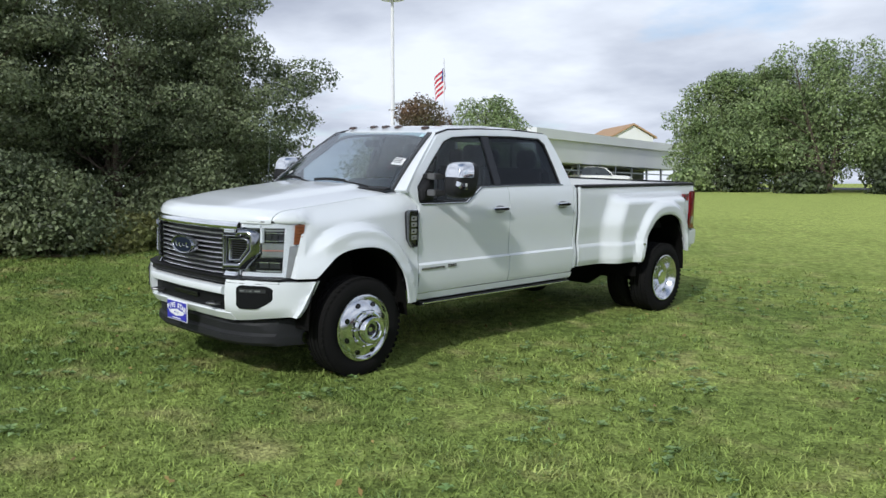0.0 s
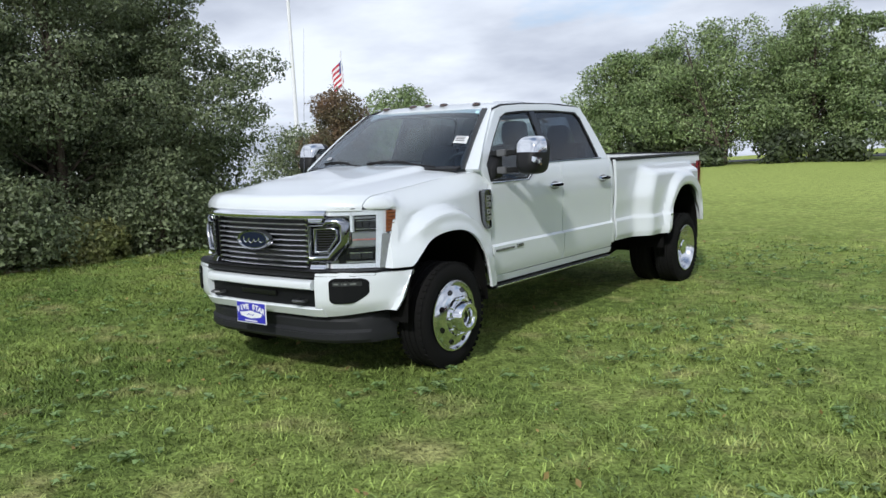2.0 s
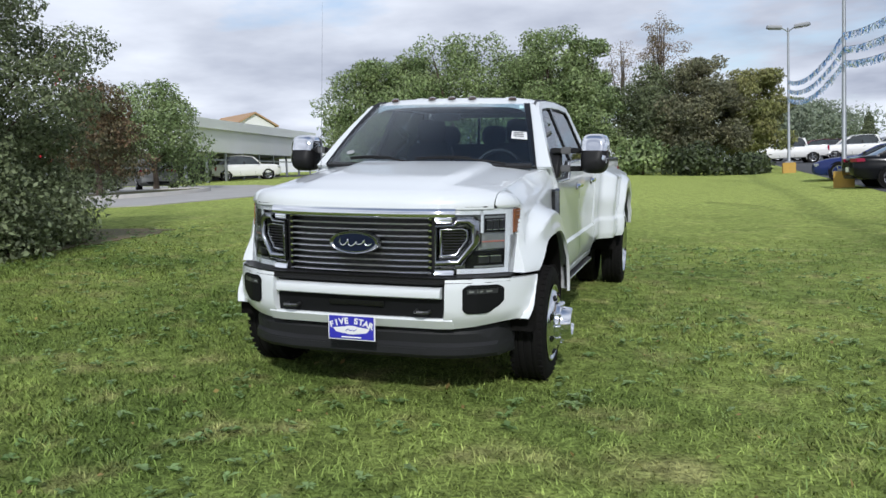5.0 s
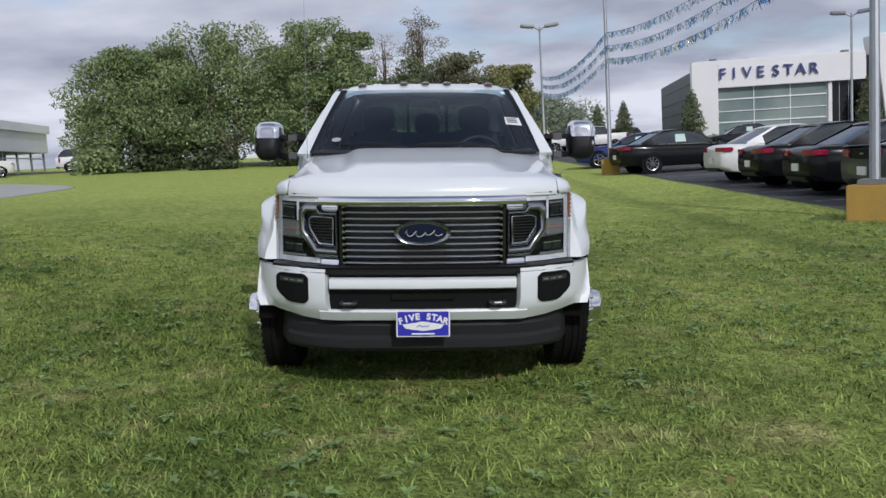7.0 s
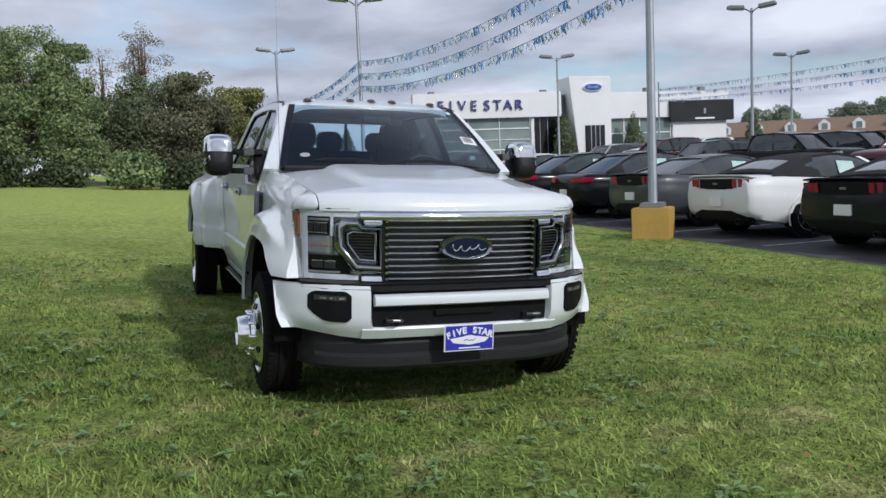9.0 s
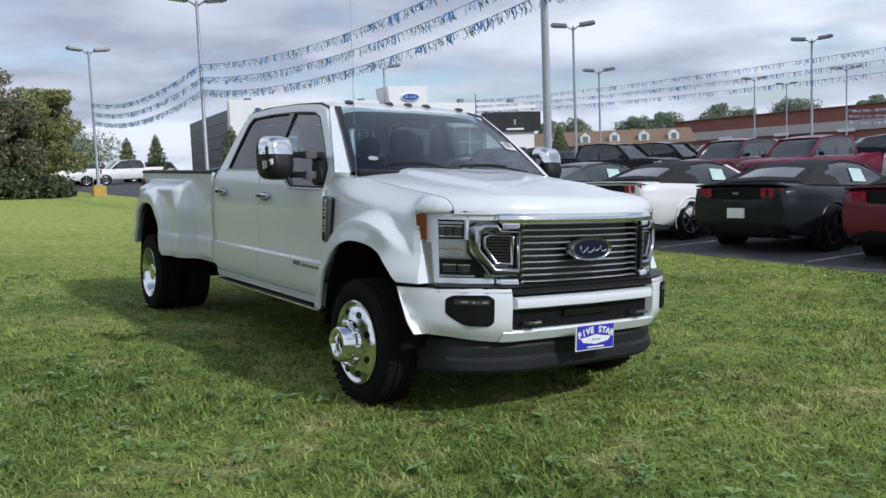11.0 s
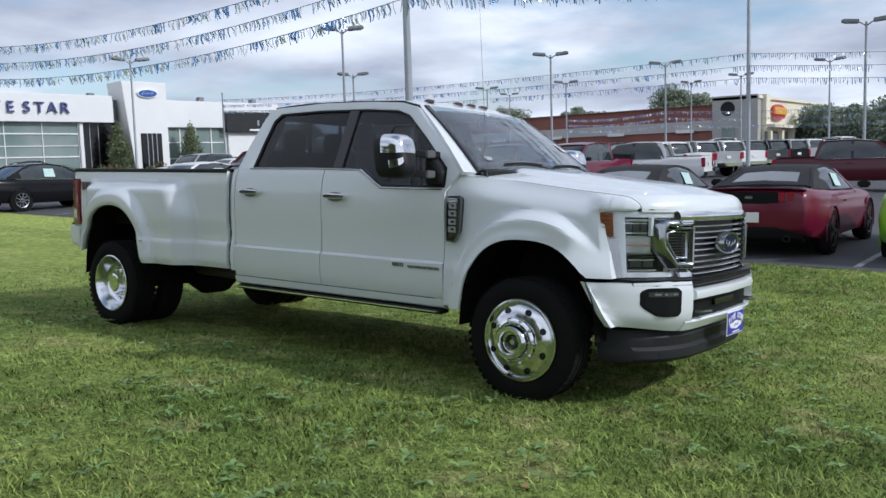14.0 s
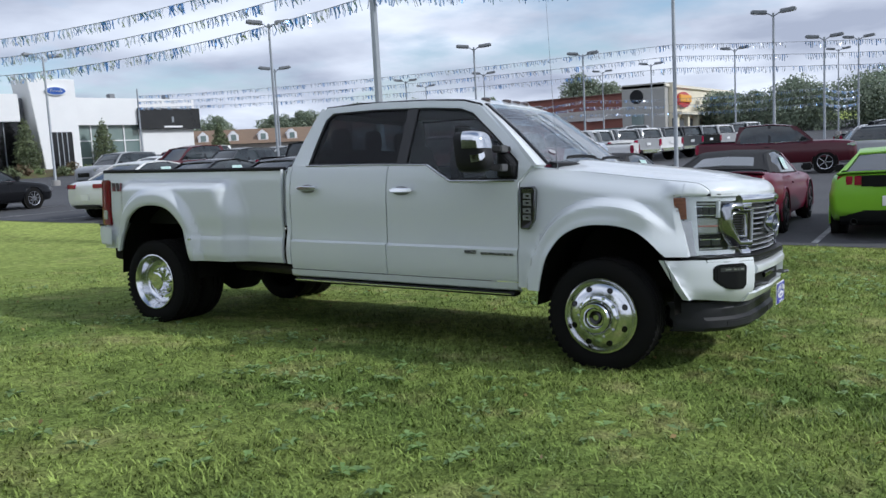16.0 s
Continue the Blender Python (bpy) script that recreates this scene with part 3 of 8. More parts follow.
        # lower rear corner of the wing
        # cab corner behind the rear door
        part("cab_corner", Geo().sheet([[on_side(s, y, lerp(0.60, 1.432, j / 12)) for j in range(13)] for y in (0.555, 0.575, 0.598)], (-0.05 * s, 0, 0)), PAINT, TRUCK, lab, angle=25)
        # black ditch moulding along the roof
        part("roof_moulding", Geo().tube([(s * x, y, z) for x, y, z in ((0.735, -1.40, 1.712), (0.690, -1.16, 1.897), (0.672, -1.0, 1.935), (0.664, -0.6, 1.953), (0.668, 0.0, 1.957), (0.690, 0.34, 1.935))], 0.009, 6), BLACK, TRUCK, "black roof moulding")
        # wheel-arch liners
        for yc, zc, rx, rz, x0, x1 in ((-2.285, 0.42, 0.49, 0.60, 0.45, 1.03), (2.05, 0.44, 0.52, 0.67, 0.50, 1.10)):
            rings = [[(s * x, yc + rx * math.cos(math.pi * k / 16), zc + rz * math.sin(math.pi * k / 16) ** 0.85) for k in range(17)] for x in (x0, x1)]
            part("wheel_arch_liner", Geo().loft(rings + [[(p[0] * 0.5, p[1], p[2]) for p in rings[0]]], cap=False, closed=False), UNDER, TRUCK, "black arch liner", fix=False)
    # bonnet
    xs = [-0.797, -0.78, -0.74, -0.70, -0.65, -0.6, -0.56, -0.53, -0.50, -0.47, -0.43, -0.40, -0.32, -0.25, -0.12, 0]
    xs = xs + [-x for x in reversed(xs[:-1])]
    cols = []
    for x in xs:
        col = []
        for j in range(33):
            t = j / 32
            y = lerp(front_y(x), -1.83 - 0.10 * (1 - (x / 0.8) ** 2), t ** 2.0)
            col.append((x, y, nose_z(x, y)))
        cols.append(col)
    part("bonnet", Geo().sheet(cols, (0, 0, -0.015)), PAINT, TRUCK, "white bonnet with a raised dome", angle=40)
    for s in (1, -1):
        cols = []
        for y in spaced(-2.10, -1.60, 12):
            x0 = 0.800 if y < -1.84 else 0.72
            x1 = wing_top(y) + 0.004
            hz = hood_z(0.80, y) - 0.004
            cols.append([(s * lerp(x0, x1, t), y, hz + 0.006 * math.sin(math.pi * t)) for t in (0, 0.25, 0.5, 0.75, 1)])
        part("cowl_corner", Geo().sheet(cols, (0, 0, -0.02)), PAINT, TRUCK, "white panel at the foot of the pillar")
    # roof
    cols = []
    for i in range(19):
        u = -1 + 2 * i / 18
        col = []
        for j in range(16):
            t = j / 15
            y = lerp(-1.19, 0.40, t)
            half = curve([(-1.19, 0.625), (-1.0, 0.660), (0.1, 0.668), (0.40, 0.645)], y)
            z = curve([(-1.19, 1.898), (-1.08, 1.938), (-0.8, 1.962), (-0.2, 1.972), (0.2, 1.965), (0.34, 1.950), (0.40, 1.925)], y) + 0.016 * (1 - u * u) - 0.03 * max(0, abs(u) - 0.86) / 0.14
            col.append((u * half, y - 0.05 * (1 - u * u) * (1 - t), z))
        cols.append(col)
    part("roof", Geo().sheet(cols, (0, 0, -0.03)), PAINT, TRUCK, "white roof panel", angle=40)
    for s in (1, -1):
        part("roof_rib", Geo().loft([[(s * (0.40 + a), y, z + b) for a, b in ((-0.05, 0), (-0.03, 0.010), (0.03, 0.010), (0.05, 0))] for y, z in ((-0.75, 1.972), (-0.3, 1.984), (0.22, 1.972))]), PAINT, TRUCK, "pressed rib in the roof")
    # clearance lamps
    for x in (-0.50, -0.17, 0, 0.17, 0.50):
        y, z = -1.10 - 0.03 * (1 - (x / 0.6) ** 2), 1.948 + 0.014 * (1 - (x / 0.65) ** 2)
        part("clearance_lamp", Geo().loft([[(x + 0.034 * c * math.cos(TAU * k / 12), y + d + 0.045 * c * math.sin(TAU * k / 12), z + h) for k in range(12)] for h, c, d in ((-0.016, 1, 0), (0.002, 0.9, 0.006), (0.010, 0.5, 0.014))]), mat("smoked_amber_lens", (0.05, 0.022, 0.012), rough=0.15, coat=1.0), TRUCK, "smoked amber roof lamp")
    # windscreen
    cols = []
    for i in range(15):
        u = -1 + 2 * i / 14
        cols.append([(u * lerp(0.815, 0.640, t), lerp(-1.80 - 0.13 * (1 - u * u), -1.19 - 0.06 * (1 - u * u), t), lerp(1.425, 1.902, t) + 0.02 * math.sin(math.pi * t)) for t in [k / 8 for k in range(9)]])
    w = part("windscreen", Geo().sheet(cols, (0, 0.006, 0)), SCREEN, TRUCK, "raked windscreen with stickers")
    band = []
    for s in (1, -1):
        g = Geo().sheet([[(s * lerp(0.815 + d, 0.640 + d, t), lerp(-1.795, -1.19, t), lerp(1.425, 1.902, t) + 0.02 * math.sin(math.pi * t) + 0.004) for t in [k / 8 for k in range(9)]] for d in (-0.028, 0.018)], (0, 0.02, -0.01))
        part("screen_border", g, GLOSSBLACK, w, "black glass border")
        g = Geo().sheet([[(s * lerp(0.833 + d, 0.655 + d * 0.4, t), lerp(-1.775 + 0.35 * d, -1.175, t), lerp(1.425, 1.905, t) + 0.02 * math.sin(math.pi * t) - 0.006) for t in [k / 8 for k in range(9)]] for d in (0, 0.05, 0.10)], (0, 0.02, -0.02))
        part("screen_pillar", g, PAINT, TRUCK, "white windscreen pillar")
    g = Geo().sheet([[(u * 0.80, -1.80 - 0.13 * (1 - u * u) + d, 1.433 + h) for d, h in ((0.02, 0.012), (0.0, 0.004), (-0.045, -0.004))] for u in [-1 + k / 7 for k in range(15)]], (0, 0, -0.02))
    part("cowl", g, BLACK, TRUCK, "black plastic cowl below the windscreen")
    for x0, x1, dz in ((0.62, -0.05, 0), (-0.02, -0.60, 0)):
        pts = []
        for k in range(9):
            t = k / 8
            x = lerp(x0, x1, t)
            u = x / 0.8
            pts.append((x, -1.80 - 0.13 * (1 - u * u) + 0.004 + 0.035 * t - 0.02, 1.443 + 0.055 * math.sin(t * 2.4) * 0.7))
        wp = part("wiper", Geo().tube(pts, 0.007, 6), BLACK, TRUCK, "black wiper arm")
        part("wiper_blade", Geo().tube([(p[0], p[1] - 0.004, p[2] + 0.012) for p in pts[3:]], 0.006, 5), BLACK, wp)

    def on_screen(u, t, out=0.004):
        x = u * lerp(0.815, 0.640, t)
        return Vector((x, lerp(-1.80 - 0.13 * (1 - u * u), -1.19 - 0.06 * (1 - u * u), t) - out, lerp(1.425, 1.902, t) + 0.02 * math.sin(math.pi * t) + out))
    paper = mat("white_paper", (0.75, 0.76, 0.76), rough=0.7, second=(0.6, 0.61, 0.62), scale=30)
    st = part("price_sticker", Geo().plate([on_screen(u, t) for u, t in ((0.805, 0.375), (0.96, 0.355), (0.962, 0.47), (0.815, 0.49))], (0, 0.001, 0)), paper, w, "white paper sticker behind the glass", smooth=False)
    for k in range(3):
        part("text_bar", Geo().plate([on_screen(u, t, 0.007) for u, t in ((0.83, 0.40 + 0.027 * k), (0.93, 0.392 + 0.027 * k), (0.93, 0.402 + 0.027 * k), (0.83, 0.41 + 0.027 * k))], (0, 0.001, 0)), TRIM, st, "grey bar of small print", smooth=False)
    part("small_sticker", Geo().plate([on_screen(u, t) for u, t in ((0.90, 0.90), (0.95, 0.90), (0.95, 0.95), (0.90, 0.95))], (0, 0.001, 0)), mat("pale_cyan_paper", (0.5, 0.72, 0.75), rough=0.6), w, "small pale sticker", smooth=False)
    part("oval_sticker", Geo().plate([on_screen(-0.82 + 0.044 * math.cos(TAU * k / 20), 0.17 + 0.028 * math.sin(TAU * k / 20)) for k in range(20)], (0, 0.001, 0)), mat("grey_sticker", (0.34, 0.35, 0.36), rough=0.6), w, "pale grey oval sticker", smooth=False)
    # cab back wall with a window
    o = [(-0.90, 1.43), (0.90, 1.43), (0.70, 1.93), (-0.70, 1.93)]
    i = [(-0.62, 1.50), (0.62, 1.50), (0.55, 1.85), (-0.55, 1.85)]
    part("cab_back", Geo().ring([(x, 0.565 - 0.33 * (z - 1.43), z) for x, z in o], [(x, 0.565 - 0.33 * (z - 1.43), z) for x, z in i], (0, -0.04, 0)), PAINT, TRUCK, "white cab rear wall", bevel=0.005)
    part("cab_back_panel", Geo().box((0, 0.575, 1.02), (1.86, 0.03, 0.83)), PAINT, TRUCK, "white cab rear wall below the window", bevel=0.006)
    part("rear_window", Geo().plate([(x, 0.55 - 0.33 * (z - 1.43), z) for x, z in i], (0, -0.005, 0)), SCREEN, TRUCK, "sliding rear window", smooth=False)
    for x in (-0.19, 0.19):
        part("rear_window_bar", Geo().box((x, 0.475, 1.675), (0.025, 0.02, 0.38)), BLACK, TRUCK, "black rear window bar")


def build_interior():
    for x in (-0.42, 0.42):
        seat = part("front_seat", Geo().loft([[(x + a * w, y, z) for a, y, z in ((-1, y0, z0), (1, y0, z0), (1, y1, z1), (-1, y1, z1))] for y0, y1, z0, z1, w in ((-0.62, -0.46, 1.0, 1.0, 0.25), (-0.50, -0.36, 1.35, 1.35, 0.25), (-0.43, -0.33, 1.60, 1.60, 0.19))]), SEAT, TRUCK, "black leather front seat", bevel=0.03)
        part("headrest", Geo().loft([[(x + 0.14 * w * math.cos(TAU * k / 16), -0.385 + 0.055 * math.sin(TAU * k / 16) + d, z) for k in range(16)] for z, w, d in ((1.60, 0.75, 0.0), (1.63, 0.95, 0.0), (1.72, 1.0, 0.01), (1.79, 0.9, 0.015), (1.81, 0.6, 0.015))]), SEAT, seat)
        part("seat_cushion", Geo().box((x, -0.85, 1.0), (0.50, 0.52, 0.16)), SEAT, seat, bevel=0.04)
    bench = part("rear_bench", Geo().box((0, 0.36, 1.28), (1.50, 0.16, 0.62)), SEAT, TRUCK, "black leather rear bench", bevel=0.04)
    for x in (-0.48, 0, 0.48):
        part("headrest", Geo().loft([[(x + 0.13 * w * math.cos(TAU * k / 14), 0.36 + 0.05 * math.sin(TAU * k / 14), z) for k in range(14)] for z, w in ((1.58, 0.7), (1.62, 0.95), (1.70, 1.0), (1.75, 0.8), (1.77, 0.5))]), SEAT, bench)
    part("dashboard", Geo().loft([[(x, y, z) for y, z in ((-1.85, 1.28), (-1.80, 1.395), (-1.52, 1.405), (-1.40, 1.36), (-1.38, 1.1))] for x in (-0.78, 0.78)]), SEAT, TRUCK, "black dashboard", bevel=0.02)
    wheel = part("steering_wheel", Geo().tube([(0.42 + 0.19 * math.cos(TAU * k / 24), -1.28 + 0.075 * math.sin(TAU * k / 24), 1.36 + 0.175 * math.sin(TAU * k / 24)) for k in range(25)], 0.017, 8), SEAT, TRUCK, "black steering wheel")
    part("wheel_hub", Geo().box((0.42, -1.29, 1.35), (0.20, 0.05, 0.10)), SEAT, wheel, bevel=0.02)
    part("interior_mirror", Geo().box((0, -1.28, 1.80), (0.24, 0.04, 0.065)), BLACK, TRUCK, "interior mirror", bevel=0.015)
    part("cab_floor", Geo().box((0, -0.55, 0.62), (1.84, 2.3, 0.06)), UNDER, TRUCK, "cab floor")
    part("headliner", Geo().box((0, -0.38, 1.90), (1.22, 1.40, 0.02)), mat("grey_headliner", (0.07, 0.07, 0.072), rough=0.9, second=(0.055, 0.055, 0.057), scale=8), TRUCK, "grey headliner")
    for s in (1, -1):
        part("door_card", Geo().box((s * 0.875, -0.52, 1.0), (0.03, 2.05, 0.60)), SEAT, TRUCK, "black door lining")


def build_face():
    # grille: black mesh, chrome bars, chrome top bar and side brackets
    grille = part("grille", Geo().sheet([[(x, front_y(x) + 0.060, z) for z in (0.79, 0.97, 1.19)] for x in np.linspace(-0.52, 0.52, 11)], (0, 0.02, 0)), GRILLE, TRUCK, "black grille behind ten thin chrome bars")
    for k in range(10):
        z = 0.815 + 0.0362 * k
        g = Geo().loft([[(x, front_y(x) + 0.010 + a, z + b) for a, b in ((0.024, -0.0035), (-0.008, -0.0035), (-0.012, -0.002), (-0.009, 0.0012), (0.004, 0.0030), (0.024, 0.0035))] for x in np.linspace(-0.462, 0.462, 13)])
        gb = part("grille_bar", g, BARCHROME, grille, "thin chrome bar")
        for s in (1, -1):
            part("bar_end", Geo().loft([[(s * x, front_y(x) + 0.006 + a, z + b) for a, b in ((0.03, -0.012), (-0.012, -0.010), (-0.014, 0.004), (0.03, 0.012))] for x in (0.444, 0.463)]), CHROME, gb, "bright bar end", bevel=0.003)
    g = Geo().loft([[(x, front_y(x) + a, z + b) for a, b in ((0.05, -0.032), (-0.016, -0.032), (-0.026, -0.026), (-0.031, -0.014), (-0.030, 0.0), (-0.022, 0.014), (-0.008, 0.025), (0.012, 0.030), (0.05, 0.030))] for x, z in [(x, 1.174) for x in np.linspace(-0.60, 0.60, 19)]])
    part("grille_top_bar", g, CHROME, grille, "broad chrome top bar", angle=60)
    g = Geo().loft([[(x, front_y(x) + a, 0.790 + b) for a, b in ((0.05, -0.010), (-0.008, -0.010), (-0.004, 0.008), (0.05, 0.010))] for x in np.linspace(-0.50, 0.50, 13)])
    part("grille_bottom_bar", g, CHROME, grille, "chrome lower edge")
    for s in (1, -1):
        part("grille_post", Geo().loft([[(s * x, front_y(x) + a, z) for x, a in ((0.462, 0.05), (0.464, 0.0), (0.480, 0.0), (0.482, 0.05))] for z in (0.795, 0.98, 1.165)]), BLACK, grille, "black upright", bevel=0.003)
        for z0, z1, x1 in ((1.112, 1.160, 0.580), (0.785, 0.842, 0.590)):
            part("corner_block", Geo().loft([[(s * x, front_y(x) + a, z) for a, z in ((0.06, z0), (-0.020, z0 + 0.002), (-0.028, lerp(z0, z1, 0.35)), (-0.022, lerp(z0, z1, 0.7)), (-0.004, z1), (0.06, z1))] for x in (0.484, 0.53, x1 - 0.02, x1)]), CHROME, grille, "chrome corner block", bevel=0.006)
        # bracket that reaches into the lamp
        outer = [(0.486, 1.104), (0.590, 1.108), (0.610, 1.146), (0.690, 1.146), (0.726, 1.115), (0.726, 0.985), (0.630, 0.856), (0.486, 0.848)]
        inner = [(0.500, 1.088), (0.600, 1.090), (0.618, 1.104), (0.662, 1.104), (0.684, 1.084), (0.684, 1.002), (0.612, 0.902), (0.500, 0.896)]
        yb = lambda x: front_y(x) - 0.015
        seat = lambda x, z: yb(abs(x))
        br = part("lamp_bracket", Geo().band([(s * x, z) for x, z in outer], [(s * x, z) for x, z in inner], seat, 0.024, 0.06), SATIN, TRUCK, "angular chrome bracket", angle=38)
        mid = [(0.508, 1.082), (0.640, 1.086), (0.668, 1.070), (0.668, 1.008), (0.606, 0.914), (0.508, 0.906)]
        mid2 = [(0.524, 1.066), (0.632, 1.069), (0.651, 1.058), (0.651, 1.014), (0.597, 0.931), (0.524, 0.924)]
        part("bracket_inner", Geo().band([(s * x, z) for x, z in mid], [(s * x, z) for x, z in mid2], lambda x, z: yb(abs(x)) + 0.012, 0.009, 0.03, 4), SATIN, br, "inner chrome frame", angle=38)
        part("bracket_mesh", Geo().plate([(s * x, yb(x) + 0.035, z) for x, z in mid], (0, 0.02, 0)), GLOSSBLACK, br, "black mesh", smooth=False)
        for k in range(8):
            z = 0.938 + 0.017 * k
            x1 = 0.651 if z > 1.014 else lerp(0.597, 0.651, (z - 0.931) / 0.083)
            part("bracket_slat", Geo().loft([[(s * x, yb(x) + 0.016 + a, z + b) for a, b in ((0, -0.003), (0, 0.003), (0.015, 0.004), (0.015, -0.004))] for x in (0.526, x1)]), TRIM, br)
        # headlamp
        def skin(x0, x1, z0, z1, dy, deep, n=5, shift=0.0):
            n = max(3, int((x1 - x0) / 0.012))
            return Geo().sheet([[(s * (x + shift * (lerp(z0, z1, t) - 1.0)), front_y(x) + dy + 0.16 * sstep(0.80, 0.905, x) * (lerp(z0, z1, t) - 1.0), lerp(z0, z1, t)) for t in (0, 0.5, 1)] for x in np.linspace(x0, x1, n)], (0, deep, 0))
        hl = part("headlamp", skin(0.50, 0.906, 0.800, 1.200, 0.052, 0.03, 11), LAMPSILVER, TRUCK, "clear headlamp with light guides and amber marker")
        def bar(x0, x1, z0, z1, m, nm, lb="", dy=0.03, deep=0.02):
            return part(nm, skin(x0, x1, z0, z1, dy, deep), m, hl, lb)
        up = bar(0.735, 0.852, 1.052, 1.162, LAMPBLACK, "upper_lamp", "dark projector chamber", 0.032)
        for k in range(3):
            part("projector_lens", skin(0.758 + 0.032 * k, 0.784 + 0.032 * k, 1.072, 1.122, 0.024, 0.01, 3), LAMPDARK, up, "square projector lens")
            for h in (1.0665, 1.1245):
                part("projector_edge", skin(0.758 + 0.032 * k, 0.784 + 0.032 * k, h - 0.0035, h + 0.0035, 0.020, 0.01, 3), LAMPGREY, up, "bright reflector edge")
        part("chamber_shelf", skin(0.748, 0.852, 1.136, 1.150, 0.026, 0.01, 3), LAMPSILVER, up, "silver shelf")
        lo = bar(0.640, 0.852, 0.832, 0.940, LAMPBLACK, "lower_lamp", "dark lower chamber", 0.032)
        for k in range(2):
            part("lower_reflector", skin(0.715 + 0.062 * k, 0.768 + 0.062 * k, 0.866, 0.904, 0.024, 0.01, 3), LAMPDARK, lo, "square lower reflector")
            part("projector_edge", skin(0.715 + 0.062 * k, 0.768 + 0.062 * k, 0.904, 0.911, 0.020, 0.01, 3), LAMPGREY, lo, "bright reflector edge")
        part("chamber_shelf", skin(0.690, 0.852, 0.838, 0.850, 0.026, 0.01, 3), LAMPSILVER, lo, "silver shelf")
        bar(0.730, 0.872, 0.952, 1.042, LAMPSILVER, "middle_reflector", "silver band across the lamp", 0.026)
        bar(0.735, 0.866, 0.992, 1.000, mat("red_line", (0.42, 0.16, 0.13), rough=0.3), "reflector_line", "thin red line", 0.021, 0.01)
        for q in ((0.600, 0.882, 1.160, 1.193), (0.600, 0.882, 0.804, 0.833), (0.850, 0.884, 0.81, 1.188), (0.728, 0.742, 1.05, 1.185)):
            bar(*q, DRL, "light_guide", "white light guide", 0.014)
        am = part("amber_marker", Geo().sheet([[(s * x, y + 0.16 * (z - 1.0) * 0.5, z) for z in (1.042, 1.11, 1.185)] for x, y in ((0.894, -2.812), (0.903, -2.78), (0.912, -2.738))], (-0.03 * s, 0.02, 0)), AMBER, hl, "ribbed amber marker")
        for k in range(6):
            part("amber_rib", Geo().tube([(s * 0.899, -2.804 + 0.08 * (0.048 + 0.025 * k), 1.048 + 0.025 * k), (s * 0.907, -2.783 + 0.08 * (0.048 + 0.025 * k), 1.048 + 0.025 * k), (s * 0.915, -2.740 + 0.08 * (0.048 + 0.025 * k), 1.048 + 0.025 * k)], 0.003, 5), AMBER, am)
        part("side_housing", Geo().sheet([[(s * x, y + 0.16 * (z - 1.0), z) for z in (0.802, 0.92, 1.03)] for x, y in ((0.880, -2.838), (0.896, -2.808), (0.910, -2.772))], (-0.03 * s, 0.02, 0)), LAMPSILVER, hl, "grey lamp side")
        part("lamp_lens", skin(0.62, 0.905, 0.802, 1.196, 0.004, 0.004, 11), LENS, hl, "clear lens")
        part("lamp_rim", Geo().tube([(s * x, front_y(x) + 0.004 + 0.032 * sstep(0.80, 0.905, x), z) for x, z in ((0.52, 1.203), (0.65, 1.206), (0.75, 1.206), (0.84, 1.204), (0.893, 1.202), (0.908, 1.200))], 0.004, 6), TRIM, hl, "dark gap over the lamp")
    # oval badge
    yb = front_y(0) - 0.035
    badge = part("oval_badge", Geo().loft([[(0.162 * c * math.cos(TAU * k / 40), yb + d, 0.992 + 0.070 * c * math.sin(TAU * k / 40)) for k in range(40)] for d, c in ((0.04, 1.0), (0.0, 1.0), (-0.012, 0.95), (-0.008, 0.84), (-0.002, 0.82))]), SATIN, grille, "chrome oval badge", angle=55)
    part("badge_face", Geo().plate([(0.133 * math.cos(TAU * k / 40), yb - 0.005, 0.992 + 0.054 * math.sin(TAU * k / 40)) for k in range(40)], (0, 0.004, 0)), EMBLEM, badge, "dark blue centre", smooth=False)
    pts = [(-0.105 + 0.21 * k / 60 + 0.010 * math.sin(k * 0.42 + 1), 0.990 + 0.017 * math.sin(k * 0.42) * (1.3 if k < 16 else 0.8) + 0.006 * math.sin(k * 0.17)) for k in range(61)]
    part("badge_scroll", Geo().tube([(x, yb - 0.008, z) for x, z in pts], 0.0030, 5), CHROME, badge, "chrome scroll")

    # bumper
    def by(x):
        return curve([(0, -3.215), (0.5, -3.195), (0.62, -3.165), (0.75, -3.10), (0.87, -2.99), (0.96, -2.87), (1.00, -2.79), (1.025, -2.70)], abs(x))
    bump = part("front_bumper", Geo().loft([[(x, by(x) + a, z) for a, z in ((0.008, 0.668), (-0.004, 0.676), (-0.008, 0.702), (-0.002, 0.722), (0.016, 0.732), (0.08, 0.736), (0.08, 0.664))] for x in np.linspace(-0.535, 0.535, 13)]), PAINT, TRUCK, "white painted steel bumper")
    part("bumper_lower_bar", Geo().loft([[(x, by(x) + a, z) for a, z in ((0.052, 0.481), (0.041, 0.497), (0.017, 0.535), (0.024, 0.548), (0.08, 0.548), (0.08, 0.482))] for x in np.linspace(-0.60, 0.60, 13)]), PAINT, bump, "white lower bar")
    for s in (1, -1):
        xs = [0.560, 0.60, 0.66, 0.74, 0.82, 0.89, 0.945, 0.975, 1.0, 1.015, 1.025]
        cols = []
        for x in xs:
            top = lerp(0.795, 0.775, sstep(0.56, 1.0, x))
            bot = lerp(0.480, 0.520, sstep(0.60, 1.0, x))
